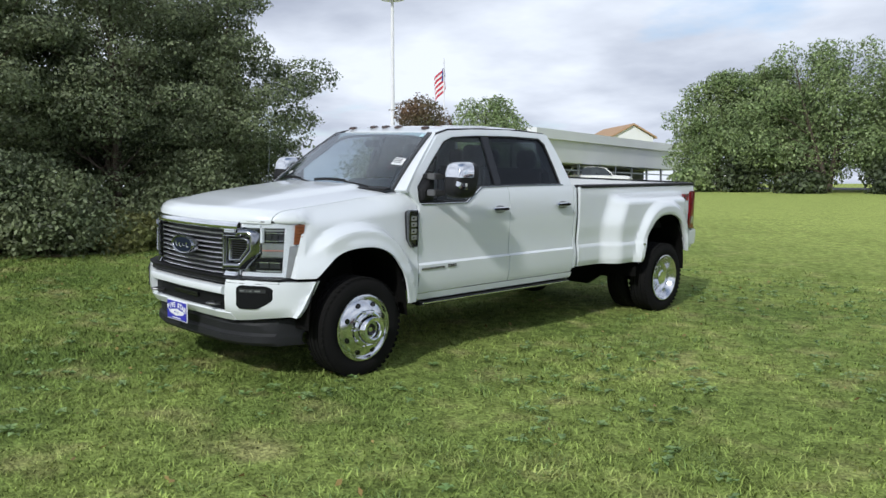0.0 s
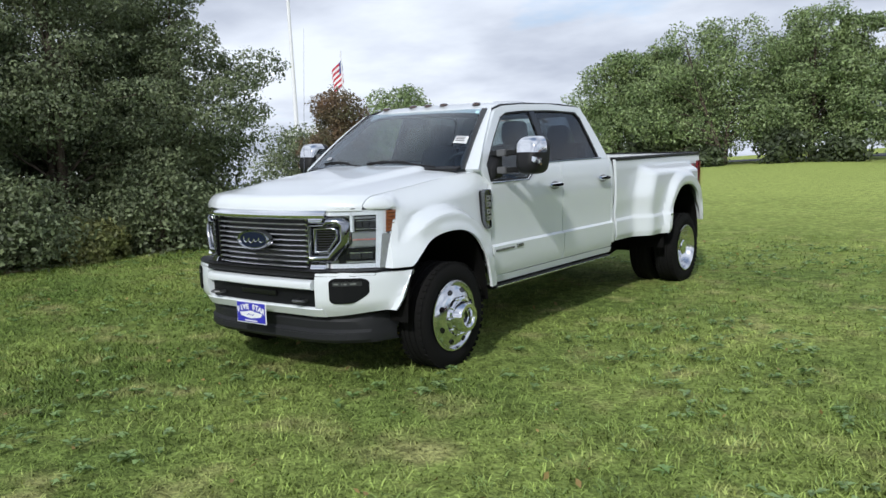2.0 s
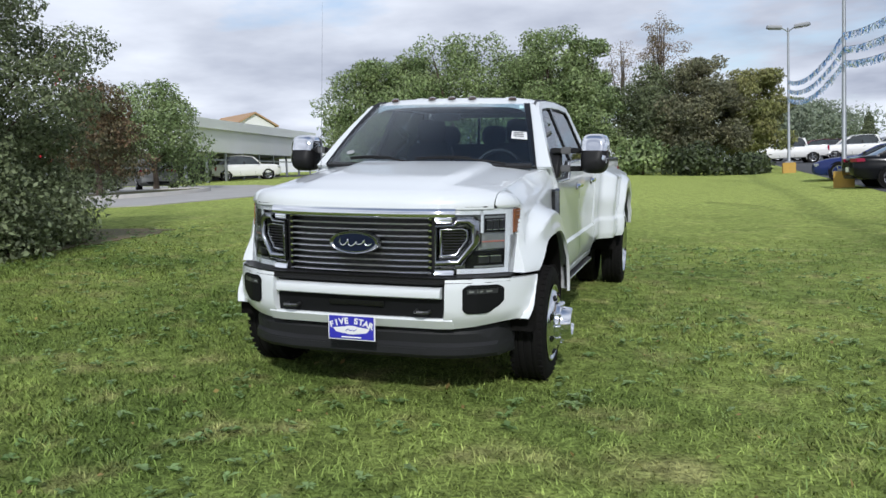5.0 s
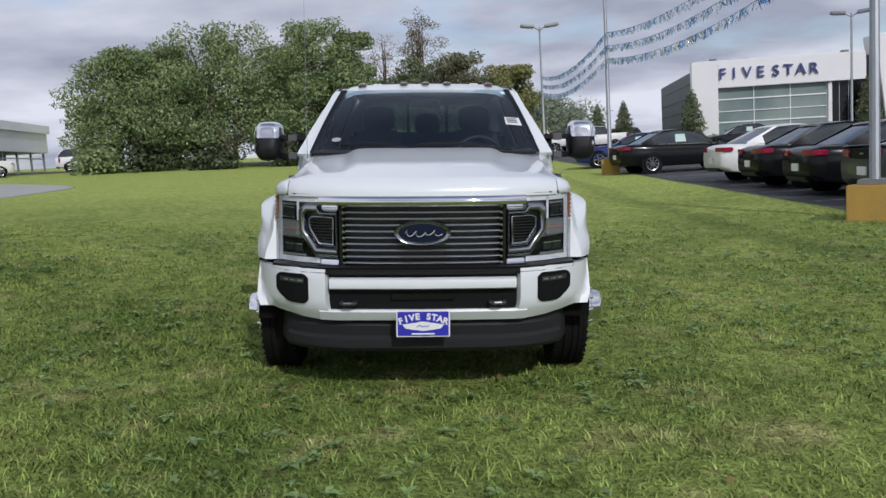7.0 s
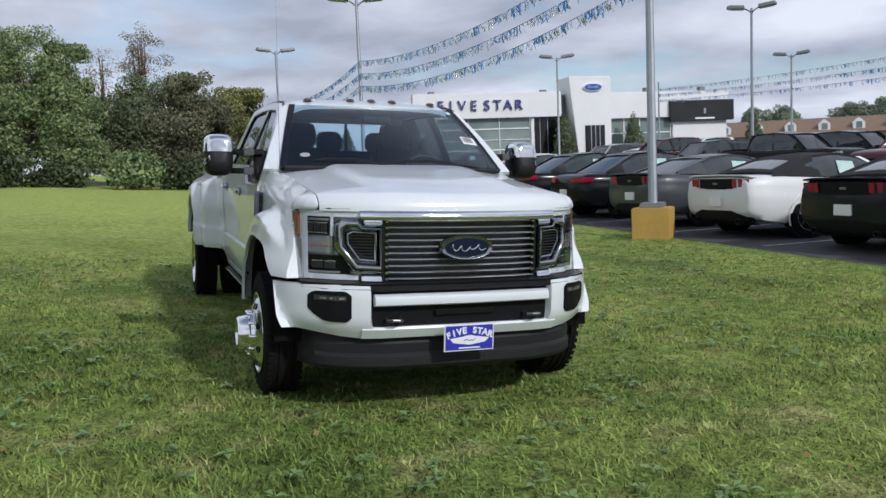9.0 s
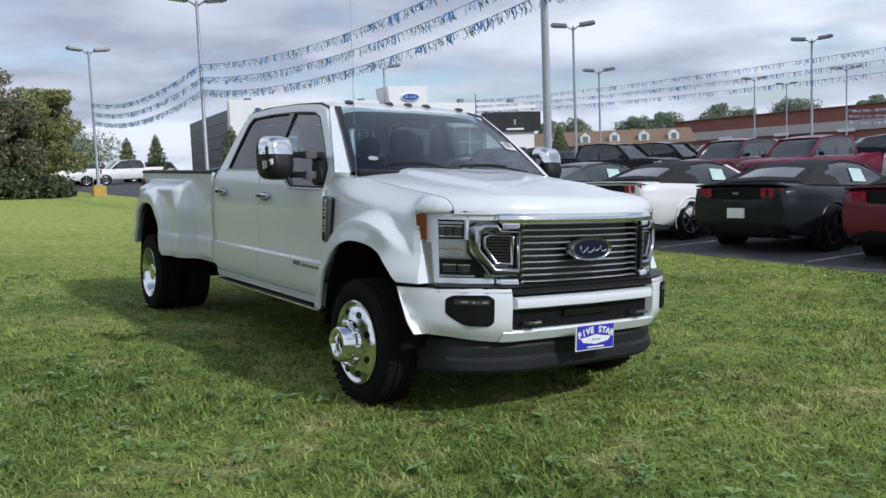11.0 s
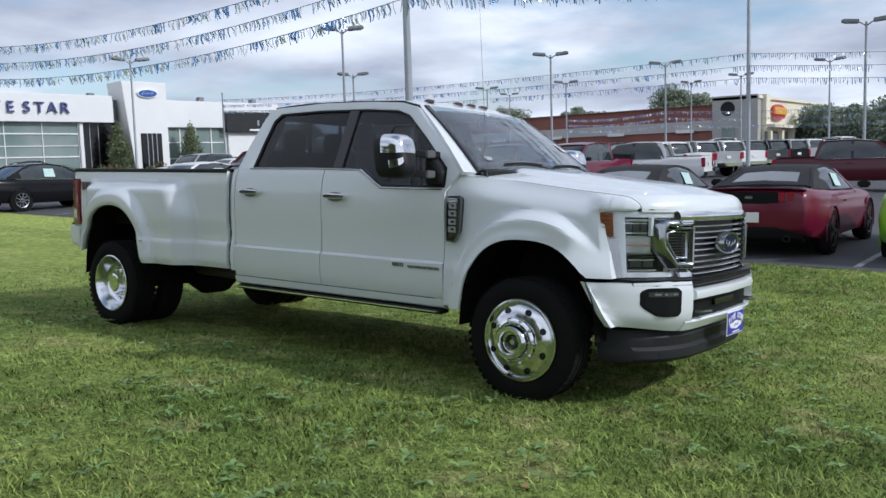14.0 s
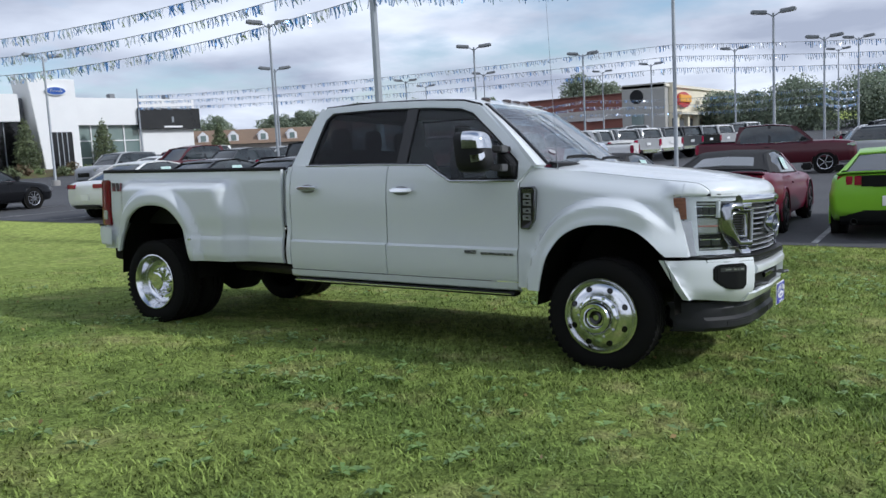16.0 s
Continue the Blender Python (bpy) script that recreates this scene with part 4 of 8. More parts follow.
            cols.append([(s * (x - 0.035 * sstep(0.60, 0.47, z)), min(by(x) + 0.02 * abs((z - 0.66) / 0.14) ** 3 + 0.012 * sstep(0.58, 0.48, z), lerp(-2.705, -2.865, (0.775 - z) / 0.26)), z) for z in [lerp(bot, top, j / 10) for j in range(11)]])
        c = part("bumper_corner", Geo().sheet(cols, (-0.02 * s, 0.05, 0)), PAINT, bump, "white bumper corner", angle=45)
        def pocket(grow, dy, deep):
            xs = np.linspace(0.668 - grow, 0.868 + grow, 17)
            lo_z = lambda x: curve([(0.668, 0.612), (0.675, 0.594), (0.69, 0.586), (0.785, 0.588), (0.805, 0.594), (0.852, 0.630), (0.863, 0.642), (0.868, 0.660)], x) - grow
            hi_z = lambda x: curve([(0.668, 0.722), (0.677, 0.738), (0.695, 0.746), (0.835, 0.742), (0.860, 0.734), (0.868, 0.715)], x) + grow
            return Geo().sheet([[(s * x, by(x) + dy, lerp(lo_z(x), hi_z(x), t)) for t in (0, 0.5, 1)] for x in xs], (0, deep, 0))
        f = part("fog_lamp", pocket(0.007, -0.004, 0.03), LAMPBLACK, bump, "black fog-lamp bezel", bevel=0.002)
        part("fog_recess", pocket(-0.006, -0.007, 0.02), LAMPBLACK, f, "black recess")
        strip = part("fog_strip", Geo().sheet([[(s * x, by(x) - 0.009, z) for z in (0.700, 0.712, 0.728)] for x in np.linspace(0.688, 0.846, 11)], (0, 0.01, 0)), LAMPDARK, f, "slim lamp strip")
        for k in range(3):
            x = 0.712 + 0.046 * k
            part("fog_led", Geo().loft([[(s * (x + a), by(x + a) - 0.011 + d, 0.714 + h) for a, h in ((-0.017, -0.008), (0.017, -0.008), (0.017, 0.008), (-0.017, 0.008))] for d in (0.008, 0.0)]), LAMPSILVER, strip, "small square lamp", bevel=0.003)
        part("tow_hook", Geo().tube([(s * x, y, 0.592 + h) for x, y, h in ((0.385, -3.16, 0), (0.388, -3.215, 0.0), (0.41, -3.236, 0.003), (0.445, -3.234, 0.003), (0.465, -3.21, 0), (0.465, -3.16, 0))], 0.010, 8), mat("silver_hook", (0.16, 0.16, 0.165), rough=0.4, metal=0.9), bump, "steel tow hook")
    part("bumper_insert", Geo().sheet([[(x, by(x) + 0.05, z) for z in (0.52, 0.60, 0.70, 0.80)] for x in np.linspace(-0.61, 0.61, 13)], (0, 0.03, 0)), LAMPBLACK, bump, "black intake panel")
    part("intake_slot", Geo().box((0, by(0) + 0.045, 0.622), (0.36, 0.02, 0.035)), GLOSSBLACK, bump, bevel=0.004)
    part("step_pad", Geo().sheet([[(x, y, z) for y, z in ((by(x) + 0.015, 0.782), (by(x) + 0.005, 0.795), (front_y(min(abs(x), 0.9)) + 0.01, 0.800))] for x in np.linspace(-0.90, 0.90, 19)], (0, 0, -0.03)), BLACK, bump, "black step pad on the bumper")
    # valance
    def vy(x):
        return curve([(0, -3.135), (0.45, -3.12), (0.65, -3.06), (0.80, -2.95), (0.87, -2.84), (0.885, -2.74)], abs(x))
    cols = [[(x, vy(x) + a, z) for a, z in ((0.03, 0.485), (0.005, 0.44), (0.01, 0.385), (-0.012, 0.365), (-0.014, 0.315), (0.012, 0.290))] for x in np.linspace(-0.885, 0.885, 29)]
    part("valance", Geo().sheet(cols, (0, 0.03, 0)), TRIM, bump, "dark grey plastic air dam", angle=25)
    for s in (1, -1):
        g = Geo().sheet([[(s * x, vy(x) - 0.016, z) for z in (0.325, 0.355)] for x in np.linspace(0.14, 0.70, 9)], (0, 0.02, 0))
        part("valance_strake", g, TRIM, bump, "raised strake")
    # dealer plate
    pl = part("dealer_plate", Geo().box((0, -3.252, 0.482), (0.305, 0.006, 0.155)), WHITE, bump, "blue and white dealer plate", bevel=0.002)
    part("plate_field", Geo().box((0, -3.257, 0.482), (0.288, 0.004, 0.138)), BLUE, pl, "blue field")
    part("plate_oval", Geo().plate([(0.06 * math.cos(TAU * k / 24), -3.261, 0.468 + 0.027 * math.sin(TAU * k / 24)) for k in range(24)], (0, 0.002, 0)), WHITE, pl, "white oval", smooth=False)
    wing = [(-0.12, 0.478), (-0.06, 0.486), (0, 0.492), (0.06, 0.486), (0.12, 0.478), (0.10, 0.455), (0.05, 0.446), (-0.05, 0.446), (-0.10, 0.455)]
    part("plate_ribbon", Geo().plate([(x, -3.2595, z) for x, z in wing], (0, 0.001, 0)), WHITE, pl, "white ribbon", smooth=False)
    part("text_bar", Geo().box((0, -3.2605, 0.424), (0.13, 0.002, 0.008)), WHITE, pl, "white bar of small print")
    part("plate_mark", Geo().tube([(x, -3.2625, z) for x, z in ((-0.035, 0.462), (-0.02, 0.475), (-0.005, 0.463), (0.01, 0.470), (0.02, 0.463), (0.035, 0.475))], 0.0022, 4), BLUE, pl, "blue scroll")
    for k, ch in enumerate("FIVE STAR"):
        if ch == " ":
            continue
        a = (k - 4) / 4
        letter("plate_letter", ch, 0.050, 0.001, pose(0.122 * a, -3.2605, 0.514 - 0.026 * a * a - 0.006, 90, 0, 0) @ pose(0, 0, 0, 0, 0, -18 * a), WHITE, pl, 0.045)


def letter(name, ch, size, deep, m, material, parent=None, bold=0.012):
    """One letter in the built-in font, turned into a mesh."""
    cu = bpy.data.curves.new(name, "FONT")
    cu.body, cu.size, cu.extrude, cu.align_x = ch, size, deep, "CENTER"
    cu.offset = size * bold
    tmp = new("tmp_letter", cu)
    me = bpy.data.meshes.new_from_object(tmp)
    bpy.data.objects.remove(tmp)
    bpy.data.curves.remove(cu)
    me.materials.clear()
    me.materials.append(material)
    me.name = name
    ob = new(name, me)
    ob.matrix_basis = m
    ob.parent = parent
    return ob


def tyre_geo(c, w=0.225, r=0.388, s=1):
    h = w / 2
    prof = [(-h * 0.78, 0.240), (-h, 0.275), (-h * 1.02, 0.318), (-h * 0.93, r - 0.022), (-h * 0.82, r - 0.006), (-h * 0.45, r), (-h * 0.43, r - 0.009), (-h * 0.36, r - 0.009), (-h * 0.34, r), (-0.012, r), (-0.010, r - 0.009), (0.010, r - 0.009), (0.012, r), (h * 0.34, r), (h * 0.36, r - 0.009), (h * 0.43, r - 0.009), (h * 0.45, r), (h * 0.82, r - 0.006), (h * 0.93, r - 0.022), (h * 1.02, 0.318), (h, 0.275), (h * 0.78, 0.240)]
    return Geo().lathe_x(prof, c, 56)


def build_wheel(name, x, y, s, dished):
    c = (s * x, y, HZ)
    ty = part(name, tyre_geo(c), RUBBER, TRUCK, "black road tyre on a polished rim", angle=40)
    # raised tread blocks on the shoulder
    g = Geo()
    for k in range(48):
        a = TAU * k / 48
        for sx in (-1, 1):
            ca, sa = math.cos(a), math.sin(a)
            p = [(c[0] + sx * (0.075 + dx), c[1] + (0.384 + dr) * ca - da * sa, c[2] + (0.384 + dr) * sa + da * ca) for dr in (0, 0.006) for dx, da in ((0, -0.017), (0.030, -0.014), (0.030, 0.014), (0, 0.017))]
            g.add(p, [(0, 1, 2, 3), (4, 5, 6, 7), (0, 1, 5, 4), (1, 2, 6, 5), (2, 3, 7, 6), (3, 0, 4, 7)])
    tagged(part("tread", g, RUBBER, ty, smooth=False), kind="stuff")
    h = 0.1125
    k94 = lambda prof: [(a, b * 0.945) for a, b in prof]
    if not dished:
        prof = [(0.05, 0.262), (h + 0.004, 0.272), (h + 0.006, 0.262), (h - 0.008, 0.252), (h - 0.012, 0.243), (h + 0.012, 0.225), (h + 0.030, 0.185), (h + 0.040, 0.150), (h + 0.044, 0.135), (h + 0.046, 0.128)]
        rim = part("rim", Geo().lathe_x([(s * a, b) for a, b in k94(prof)], c, 56), ALLOY, ty, "polished convex rim with eight hand holes", angle=45)
        for k in range(8):
            a = TAU * (k + 0.5) / 8
            ca, sa = math.cos(a), math.sin(a)
            n = Vector((s * 0.92, 0.38 * ca, 0.38 * sa)).normalized()
            p = Vector((c[0] + s * (h + 0.0245), c[1] + 0.194 * ca, c[2] + 0.194 * sa))
            t1 = Vector((0, -sa, ca)); t2 = n.cross(t1)
            ring = lambda r, d: [p + n * d + r * (math.cos(TAU * q / 16) * t1 + 0.9 * math.sin(TAU * q / 16) * t2) for q in range(16)]
            part("hand_hole", Geo().loft([ring(0.022, 0.001), ring(0.021, 0.004), ring(0.017, -0.012)]), GLOSSBLACK, rim, "dark hand hole")
        hubp = [(h + 0.040, 0.125), (h + 0.068, 0.118), (h + 0.074, 0.108), (h + 0.070, 0.098), (h + 0.118, 0.090), (h + 0.128, 0.082), (h + 0.128, 0.062), (h + 0.120, 0.055), (h + 0.092, 0.050), (h + 0.088, 0.0)]
        hub = part("hub_cover", Geo().lathe_x([(s * (h + 0.015 + (a - h - 0.015) * 1.22 - 0.02), b * 1.18) for a, b in hubp], c, 40), CHROME, ty, "chrome hub cover")
        part("hub_centre", Geo().lathe_x([(s * (h + 0.074), 0.0), (s * (h + 0.096), 0.034), (s * (h + 0.082), 0.058)], c, 20), GLOSSBLACK, hub, "dark hub centre")
        for k in range(10):
            a = TAU * k / 10
            p = (c[0], c[1] + 0.134 * math.cos(a), c[2] + 0.134 * math.sin(a))
            part("lug_nut", Geo().lathe_x([(s * (h + 0.040), 0.015), (s * (h + 0.066), 0.013), (s * (h + 0.074), 0.007), (s * (h + 0.074), 0.0)], p, 10), CHROME, hub)
    else:
        prof = [(h - 0.02, 0.258), (h + 0.004, 0.272), (h + 0.006, 0.262), (h - 0.01, 0.250), (h - 0.03, 0.238), (h - 0.085, 0.222), (h - 0.12, 0.20), (h - 0.128, 0.17), (h - 0.122, 0.13)]
        rim = part("rim", Geo().lathe_x([(s * a, b) for a, b in k94(prof)], c, 56), ALLOY, ty, "polished deep-dished rim", angle=45)
        for k in range(8):
            a = TAU * (k + 0.5) / 8
            ca, sa = math.cos(a), math.sin(a)
            p = (c[0] + s * (h - 0.124), c[1] + 0.178 * ca, c[2] + 0.178 * sa)
            part("hand_hole", Geo().lathe_x([(s * -0.01, 0.0), (s * -0.008, 0.018), (s * 0.004, 0.022), (s * -0.004, 0.024)], p, 14), GLOSSBLACK, rim, "dark hand hole")
        hub = part("hub_cover", Geo().lathe_x([(s * a, b) for a, b in ((h - 0.13, 0.132), (h - 0.098, 0.122), (h - 0.092, 0.10), (h - 0.075, 0.095), (h - 0.03, 0.082), (h - 0.022, 0.070), (h - 0.022, 0.0))], c, 36), CHROME, ty, "chrome hub cover")
        for k in range(10):
            a = TAU * k / 10
            p = (c[0], c[1] + 0.110 * math.cos(a), c[2] + 0.110 * math.sin(a))
            part("lug_nut", Geo().lathe_x([(s * (h - 0.10), 0.014), (s * (h - 0.072), 0.013), (s * (h - 0.066), 0.0)], p, 8), CHROME, hub)


def build_rest():
    for s in (1, -1):
        build_wheel("front_wheel", 0.94, FY, s, False)
        build_wheel("rear_outer_wheel", 1.03, RY, s, True)
        part("rear_inner_wheel", tyre_geo((s * 0.73, RY, HZ)), RUBBER, TRUCK, "black inner tyre of the dual pair", angle=40)
        # wing vent
        out = [(-1.626, 1.258), (-1.748, 1.264), (-1.762, 1.245), (-1.755, 1.02), (-1.712, 0.955), (-1.634, 0.958)]
        inn = [(lerp(y, -1.692, 0.13), lerp(z, 1.11, 0.06)) for y, z in out]
        vx = lambda y, z: 0.957 + 0.020 * (1.25 - z) + (0.026 * sstep(-1.64, -1.74, y))
        v = part("wing_vent", Geo().ring([(s * (vx(y, z) + 0.012), y, z) for y, z in out], [(s * (vx(y, z) + 0.016), y, z) for y, z in inn], (-0.03 * s, 0, 0)), mat("smoked_chrome", (0.22, 0.225, 0.235), rough=0.15, metal=0.9, second=(0.16, 0.165, 0.17), scale=30), TRUCK, "chrome wing vent with badge", bevel=0.003)
        part("vent_field", Geo().plate([(s * (vx(y, z) + 0.006), y, z) for y, z in inn], (-0.05 * s, 0, 0)), GLOSSBLACK, v, "black field", smooth=False)
        for k, (z, hgt) in enumerate(((1.195, 0.035), (1.145, 0.035), (1.09, 0.035), (1.04, 0.035))):
            xb = vx(-1.69, z) + 0.016
            part("badge_bar", Geo().ring([(s * xb, -1.692 + a, z + b) for a, b in ((-0.032, -0.020), (0.030, -0.018), (0.032, 0.018), (-0.030, 0.020))], [(s * xb, -1.692 + a, z + b) for a, b in ((-0.014, -0.008), (0.012, -0.006), (0.012, 0.008), (-0.014, 0.006))], (-0.016 * s, 0, 0)), LAMPSILVER, v, "chrome character shape")
        for k in range(3):
            part("vent_slat", Geo().box((s * (vx(-1.69, 1.23) + 0.012), -1.692, 1.222 + 0.010 * k), (0.012, 0.085, 0.004)), CHROME, v)
        # door script and bed decal become bars
        for y0, y1, z, hgt in ((-1.27, -1.17, 0.775, 0.026), (-1.58, -1.31, 0.768, 0.018)):
            part("door_script", Geo().box((s * (body_x(z) + 0.004), (y0 + y1) / 2 , z), (0.008, y1 - y0, hgt)), mat("dark_badge", (0.10, 0.10, 0.11), rough=0.3, metal=0.7, second=(0.35, 0.35, 0.36), scale=60, amount=1.0, spread=(0.45, 0.55)), TRUCK, "small dark script bar", bevel=0.002)
        bed_x = lambda y, z: 0.974 + 0.150 * sstep(2.74, 2.50, y) * sstep(1.345, 1.235, z) - 0.008 * sstep(1.3, 1.41, z)
        for y, ww in ((2.705, 0.06), (2.765, 0.05), (2.825, 0.06)):
            part("bed_decal", Geo().plate([(s * bed_x(y + a, 1.265 + b), y + a, 1.265 + b) for a, b in ((-ww / 2, -0.040), (ww / 2 - 0.012, -0.040), (ww / 2, 0.040), (-ww / 2 + 0.012, 0.040))], (-0.004 * s, 0, 0)), mat("decal_grey_red", (0.06, 0.045, 0.05), rough=0.4, second=(0.30, 0.02, 0.03), scale=16, amount=1.0, spread=(0.5, 0.6)), TRUCK, "dark red and grey decal shape", smooth=False)
        part("side_marker", Geo().box((s * 1.187, 1.545, 0.80), (0.012, 0.045, 0.018)), LAMPGREY, TRUCK, "small side marker", bevel=0.004)
        part("wing_stud", Geo().box((s * 1.06, -1.868, 0.715), (0.012, 0.03, 0.03)), BLACK, TRUCK, "small black plug", bevel=0.006)
        # tow mirror
        def shell(y, k, grow=0.0, a0=0.0, a1=TAU, n=36, close=False):
            """Rounded-square section of the mirror head at y, scaled by k."""
            pts = []
            for i in range(n if not close else n + 1):
                a = a0 + (a1 - a0) * i / n
                ca, sa = math.cos(a), math.sin(a)
                r = 1 / (abs(ca) ** 3.6 + abs(sa) ** 3.6) ** (1 / 3.6)
                lift = 0.03 * (1 - k)
                pts.append((s * (1.200 + (0.102 * k + grow) * r * ca), y + 0.02 * r * sa, 1.508 + lift + (0.146 * k + grow) * r * sa))
            return pts
        heads = ((-1.496, 0.42), (-1.492, 0.62), (-1.480, 0.80), (-1.455, 0.93), (-1.41, 0.99), (-1.34, 1.0), (-1.285, 0.985), (-1.275, 0.95))
        mir = part("tow_mirror", Geo().loft([shell(y, k) for y, k in heads]), BLACK, TRUCK, "large tow mirror with chrome cap", angle=60)
        part("mirror_cap", Geo().loft([shell(y - 0.003, k, 0.006, 0.16, math.pi - 0.16, 24, True) for y, k in heads[:6]]), CHROME, mir, "chrome mirror cap", angle=60)
        part("mirror_glass", Geo().loft([shell(-1.274, 0.84), shell(-1.270, 0.82)]), CHROME, mir, "mirror glass", angle=30)
        part("mirror_lamp", Geo().sheet([shell(y - 0.003, k, 0.005, -0.46, -0.14, 5, True) for y, k in heads[1:5]], (0, 0.012, 0)), CHROME, mir, "chrome marker lamp", angle=50)
        for z in (1.40, 1.535):
            arm = part("mirror_arm", Geo().loft([[(s * x, y + a, z + b) for a, b in ((-0.035, -0.020), (0.03, -0.020), (0.03, 0.020), (-0.035, 0.020))] for x, y in ((0.90, -1.49), (1.0, -1.485), (1.06, -1.45), (1.13, -1.37))]), BLACK, mir, "black telescopic arm", bevel=0.006)
            part("arm_sleeve", Geo().loft([[(s * x, y + a, z + b) for a, b in ((-0.046, -0.026), (0.036, -0.026), (0.036, 0.026), (-0.046, 0.026))] for x, y in ((0.965, -1.488), (1.035, -1.468))]), mat("grey_arm_sleeve", (0.10, 0.10, 0.105), rough=0.35), arm, "grey arm sleeve", bevel=0.006)
        part("mirror_base", Geo().loft([[(s * x, y, z) for y, z in ((-1.59 + d, 1.32 + d), (-1.42 - d, 1.325 + d), (-1.42 - d, 1.56 - d), (-1.55 + d * 0.5, 1.47 - d), (-1.59 + d, 1.43 - d))] for x, d in ((0.87, 0), (0.945, 0.008), (0.965, 0.03))]), BLACK, mir, "black mirror base", bevel=0.008)
        # tail lamp
        t = part("tail_lamp", Geo().loft([[(s * x, y, z) for x, y in ((0.90, 2.875), (0.978, 2.872), (0.985, 2.955), (0.975, 3.012), (0.90, 3.02))] for z in (0.885, 1.0, 1.2, 1.335)]), REDLENS, TRUCK, "tall red tail lamp", bevel=0.012)
        part("reversing_lens", Geo().box((s * 0.984, 2.945, 0.99), (0.010, 0.06, 0.09)), LAMPGREY, t, "clear reversing lens", bevel=0.004)
        # bed rails and inner walls
        part("rail_cap", Geo().loft([[(s * x, y, z) for x, z in ((0.870, 1.405), (0.966, 1.402), (0.968, 1.425), (0.955, 1.436), (0.880, 1.436))] for y in (0.65, 2.99)]), BLACK, TRUCK, "black plastic rail cap", bevel=0.005)
        part("bed_inner_wall", Geo().box((s * 0.875, 1.81, 1.17), (0.02, 2.34, 0.46)), TRIM, TRUCK, "dark lined inner bed wall")
        part("bed_wheel_box", Geo().box((s * 0.72, 2.17, 1.06), (0.32, 1.1, 0.24)), TRIM, TRUCK, "wheel box in the bed", bevel=0.03)
        # chassis
        part("chassis_rail", Geo().box((s * 0.43, 0.2, 0.60), (0.08, 5.9, 0.16)), UNDER, TRUCK, "black chassis rail", bevel=0.01)
        part("leaf_spring", Geo().tube([(s * 0.52, y, z) for y, z in ((1.5, 0.60), (1.8, 0.50), (2.2, 0.45), (2.6, 0.50), (2.95, 0.62))], 0.035, 8), UNDER, TRUCK, "black leaf spring")
        part("brake_drum", Geo().lathe_x([(-0.06, 0.0), (-0.06, 0.19), (0.06, 0.19), (0.06, 0.0)], (s * 0.86, FY, HZ), 24), UNDER, TRUCK, "dark brake disc")
    part("antenna", Geo().tube([(-0.84, -1.87, 1.36), (-0.84, -1.86, 1.43), (-0.845, -1.81, 2.10), (-0.85, -1.77, 2.66)], [0.009, 0.0022, 0.0014, 0.0009], 6), SATIN, TRUCK, "thin steel whip antenna")
    part("bed_floor", Geo().box((0, 1.81, 0.93), (1.75, 2.36, 0.04)), TRIM, TRUCK, "dark bed liner floor", bevel=0.005)
    part("bed_front_wall", Geo().box((0, 0.67, 1.17), (1.80, 0.04, 0.49)), PAINT, TRUCK, "white bed front wall", bevel=0.006)
    gate = part("tailgate", Geo().box((0, 2.985, 1.12), (1.74, 0.05, 0.62)), PAINT, TRUCK, "white tailgate", bevel=0.01)
    part("gate_cap", Geo().box((0, 2.985, 1.435), (1.76, 0.06, 0.014)), BLACK, gate, "black tailgate cap", bevel=0.004)
    rb = part("rear_bumper", Geo().loft([[(x, curve([(0, 3.20), (0.7, 3.19), (0.90, 3.13), (1.0, 3.02), (1.01, 2.93)], abs(x)) + a, z) for a, z in ((-0.10, 0.875), (-0.005, 0.872), (0.0, 0.80), (-0.02, 0.70), (-0.10, 0.69))] for x in (-1.01, -1.0, -0.95, -0.90, -0.8, -0.6, -0.3, 0, 0.3, 0.6, 0.8, 0.90, 0.95, 1.0, 1.01)]), PAINT, TRUCK, "white rear bumper", bevel=0.01)
    part("bumper_pad", Geo().box((0, 3.10, 0.882), (1.80, 0.14, 0.02)), BLACK, rb, "black bumper step pad", bevel=0.005)
    part("tow_bar", Geo().box((0, 3.05, 0.57), (1.5, 0.10, 0.10)), UNDER, TRUCK, "black tow bar", bevel=0.012)
    for x in (-0.74, 0.74):
        part("tow_bracket", Geo().box((x, 3.02, 0.60), (0.06, 0.16, 0.14)), UNDER, TRUCK, "black bracket", bevel=0.01)
    part("front_axle", Geo().tube([(-0.85, FY, HZ), (-0.3, FY, HZ - 0.02), (0.25, FY, HZ), (0.85, FY, HZ)], [0.06, 0.06, 0.13, 0.06], 12), UNDER, TRUCK, "black front axle")
    part("rear_axle", Geo().tube([(-1.0, RY, HZ), (-0.3, RY, HZ), (-0.12, RY, HZ), (0.12, RY, HZ), (0.3, RY, HZ), (1.0, RY, HZ)], [0.07, 0.07, 0.19, 0.19, 0.07, 0.07], 14), UNDER, TRUCK, "black rear axle")
    part("drive_shaft", Geo().tube([(0, -1.2, 0.52), (0, 2.1, 0.42)], 0.055, 10), UNDER, TRUCK, "drive shaft")
    part("gearbox", Geo().loft([[(0.24 * w * math.cos(TAU * k / 12), y, 0.58 + 0.17 * w * math.sin(TAU * k / 12)) for k in range(12)] for y, w in ((-2.7, 1.2), (-1.9, 1.2), (-1.2, 0.8), (-0.6, 0.6))]), UNDER, TRUCK, "dark gearbox")
    part("fuel_tank", Geo().box((0.62, 0.05, 0.56), (0.34, 1.3, 0.26)), UNDER, TRUCK, "black fuel tank", bevel=0.04)
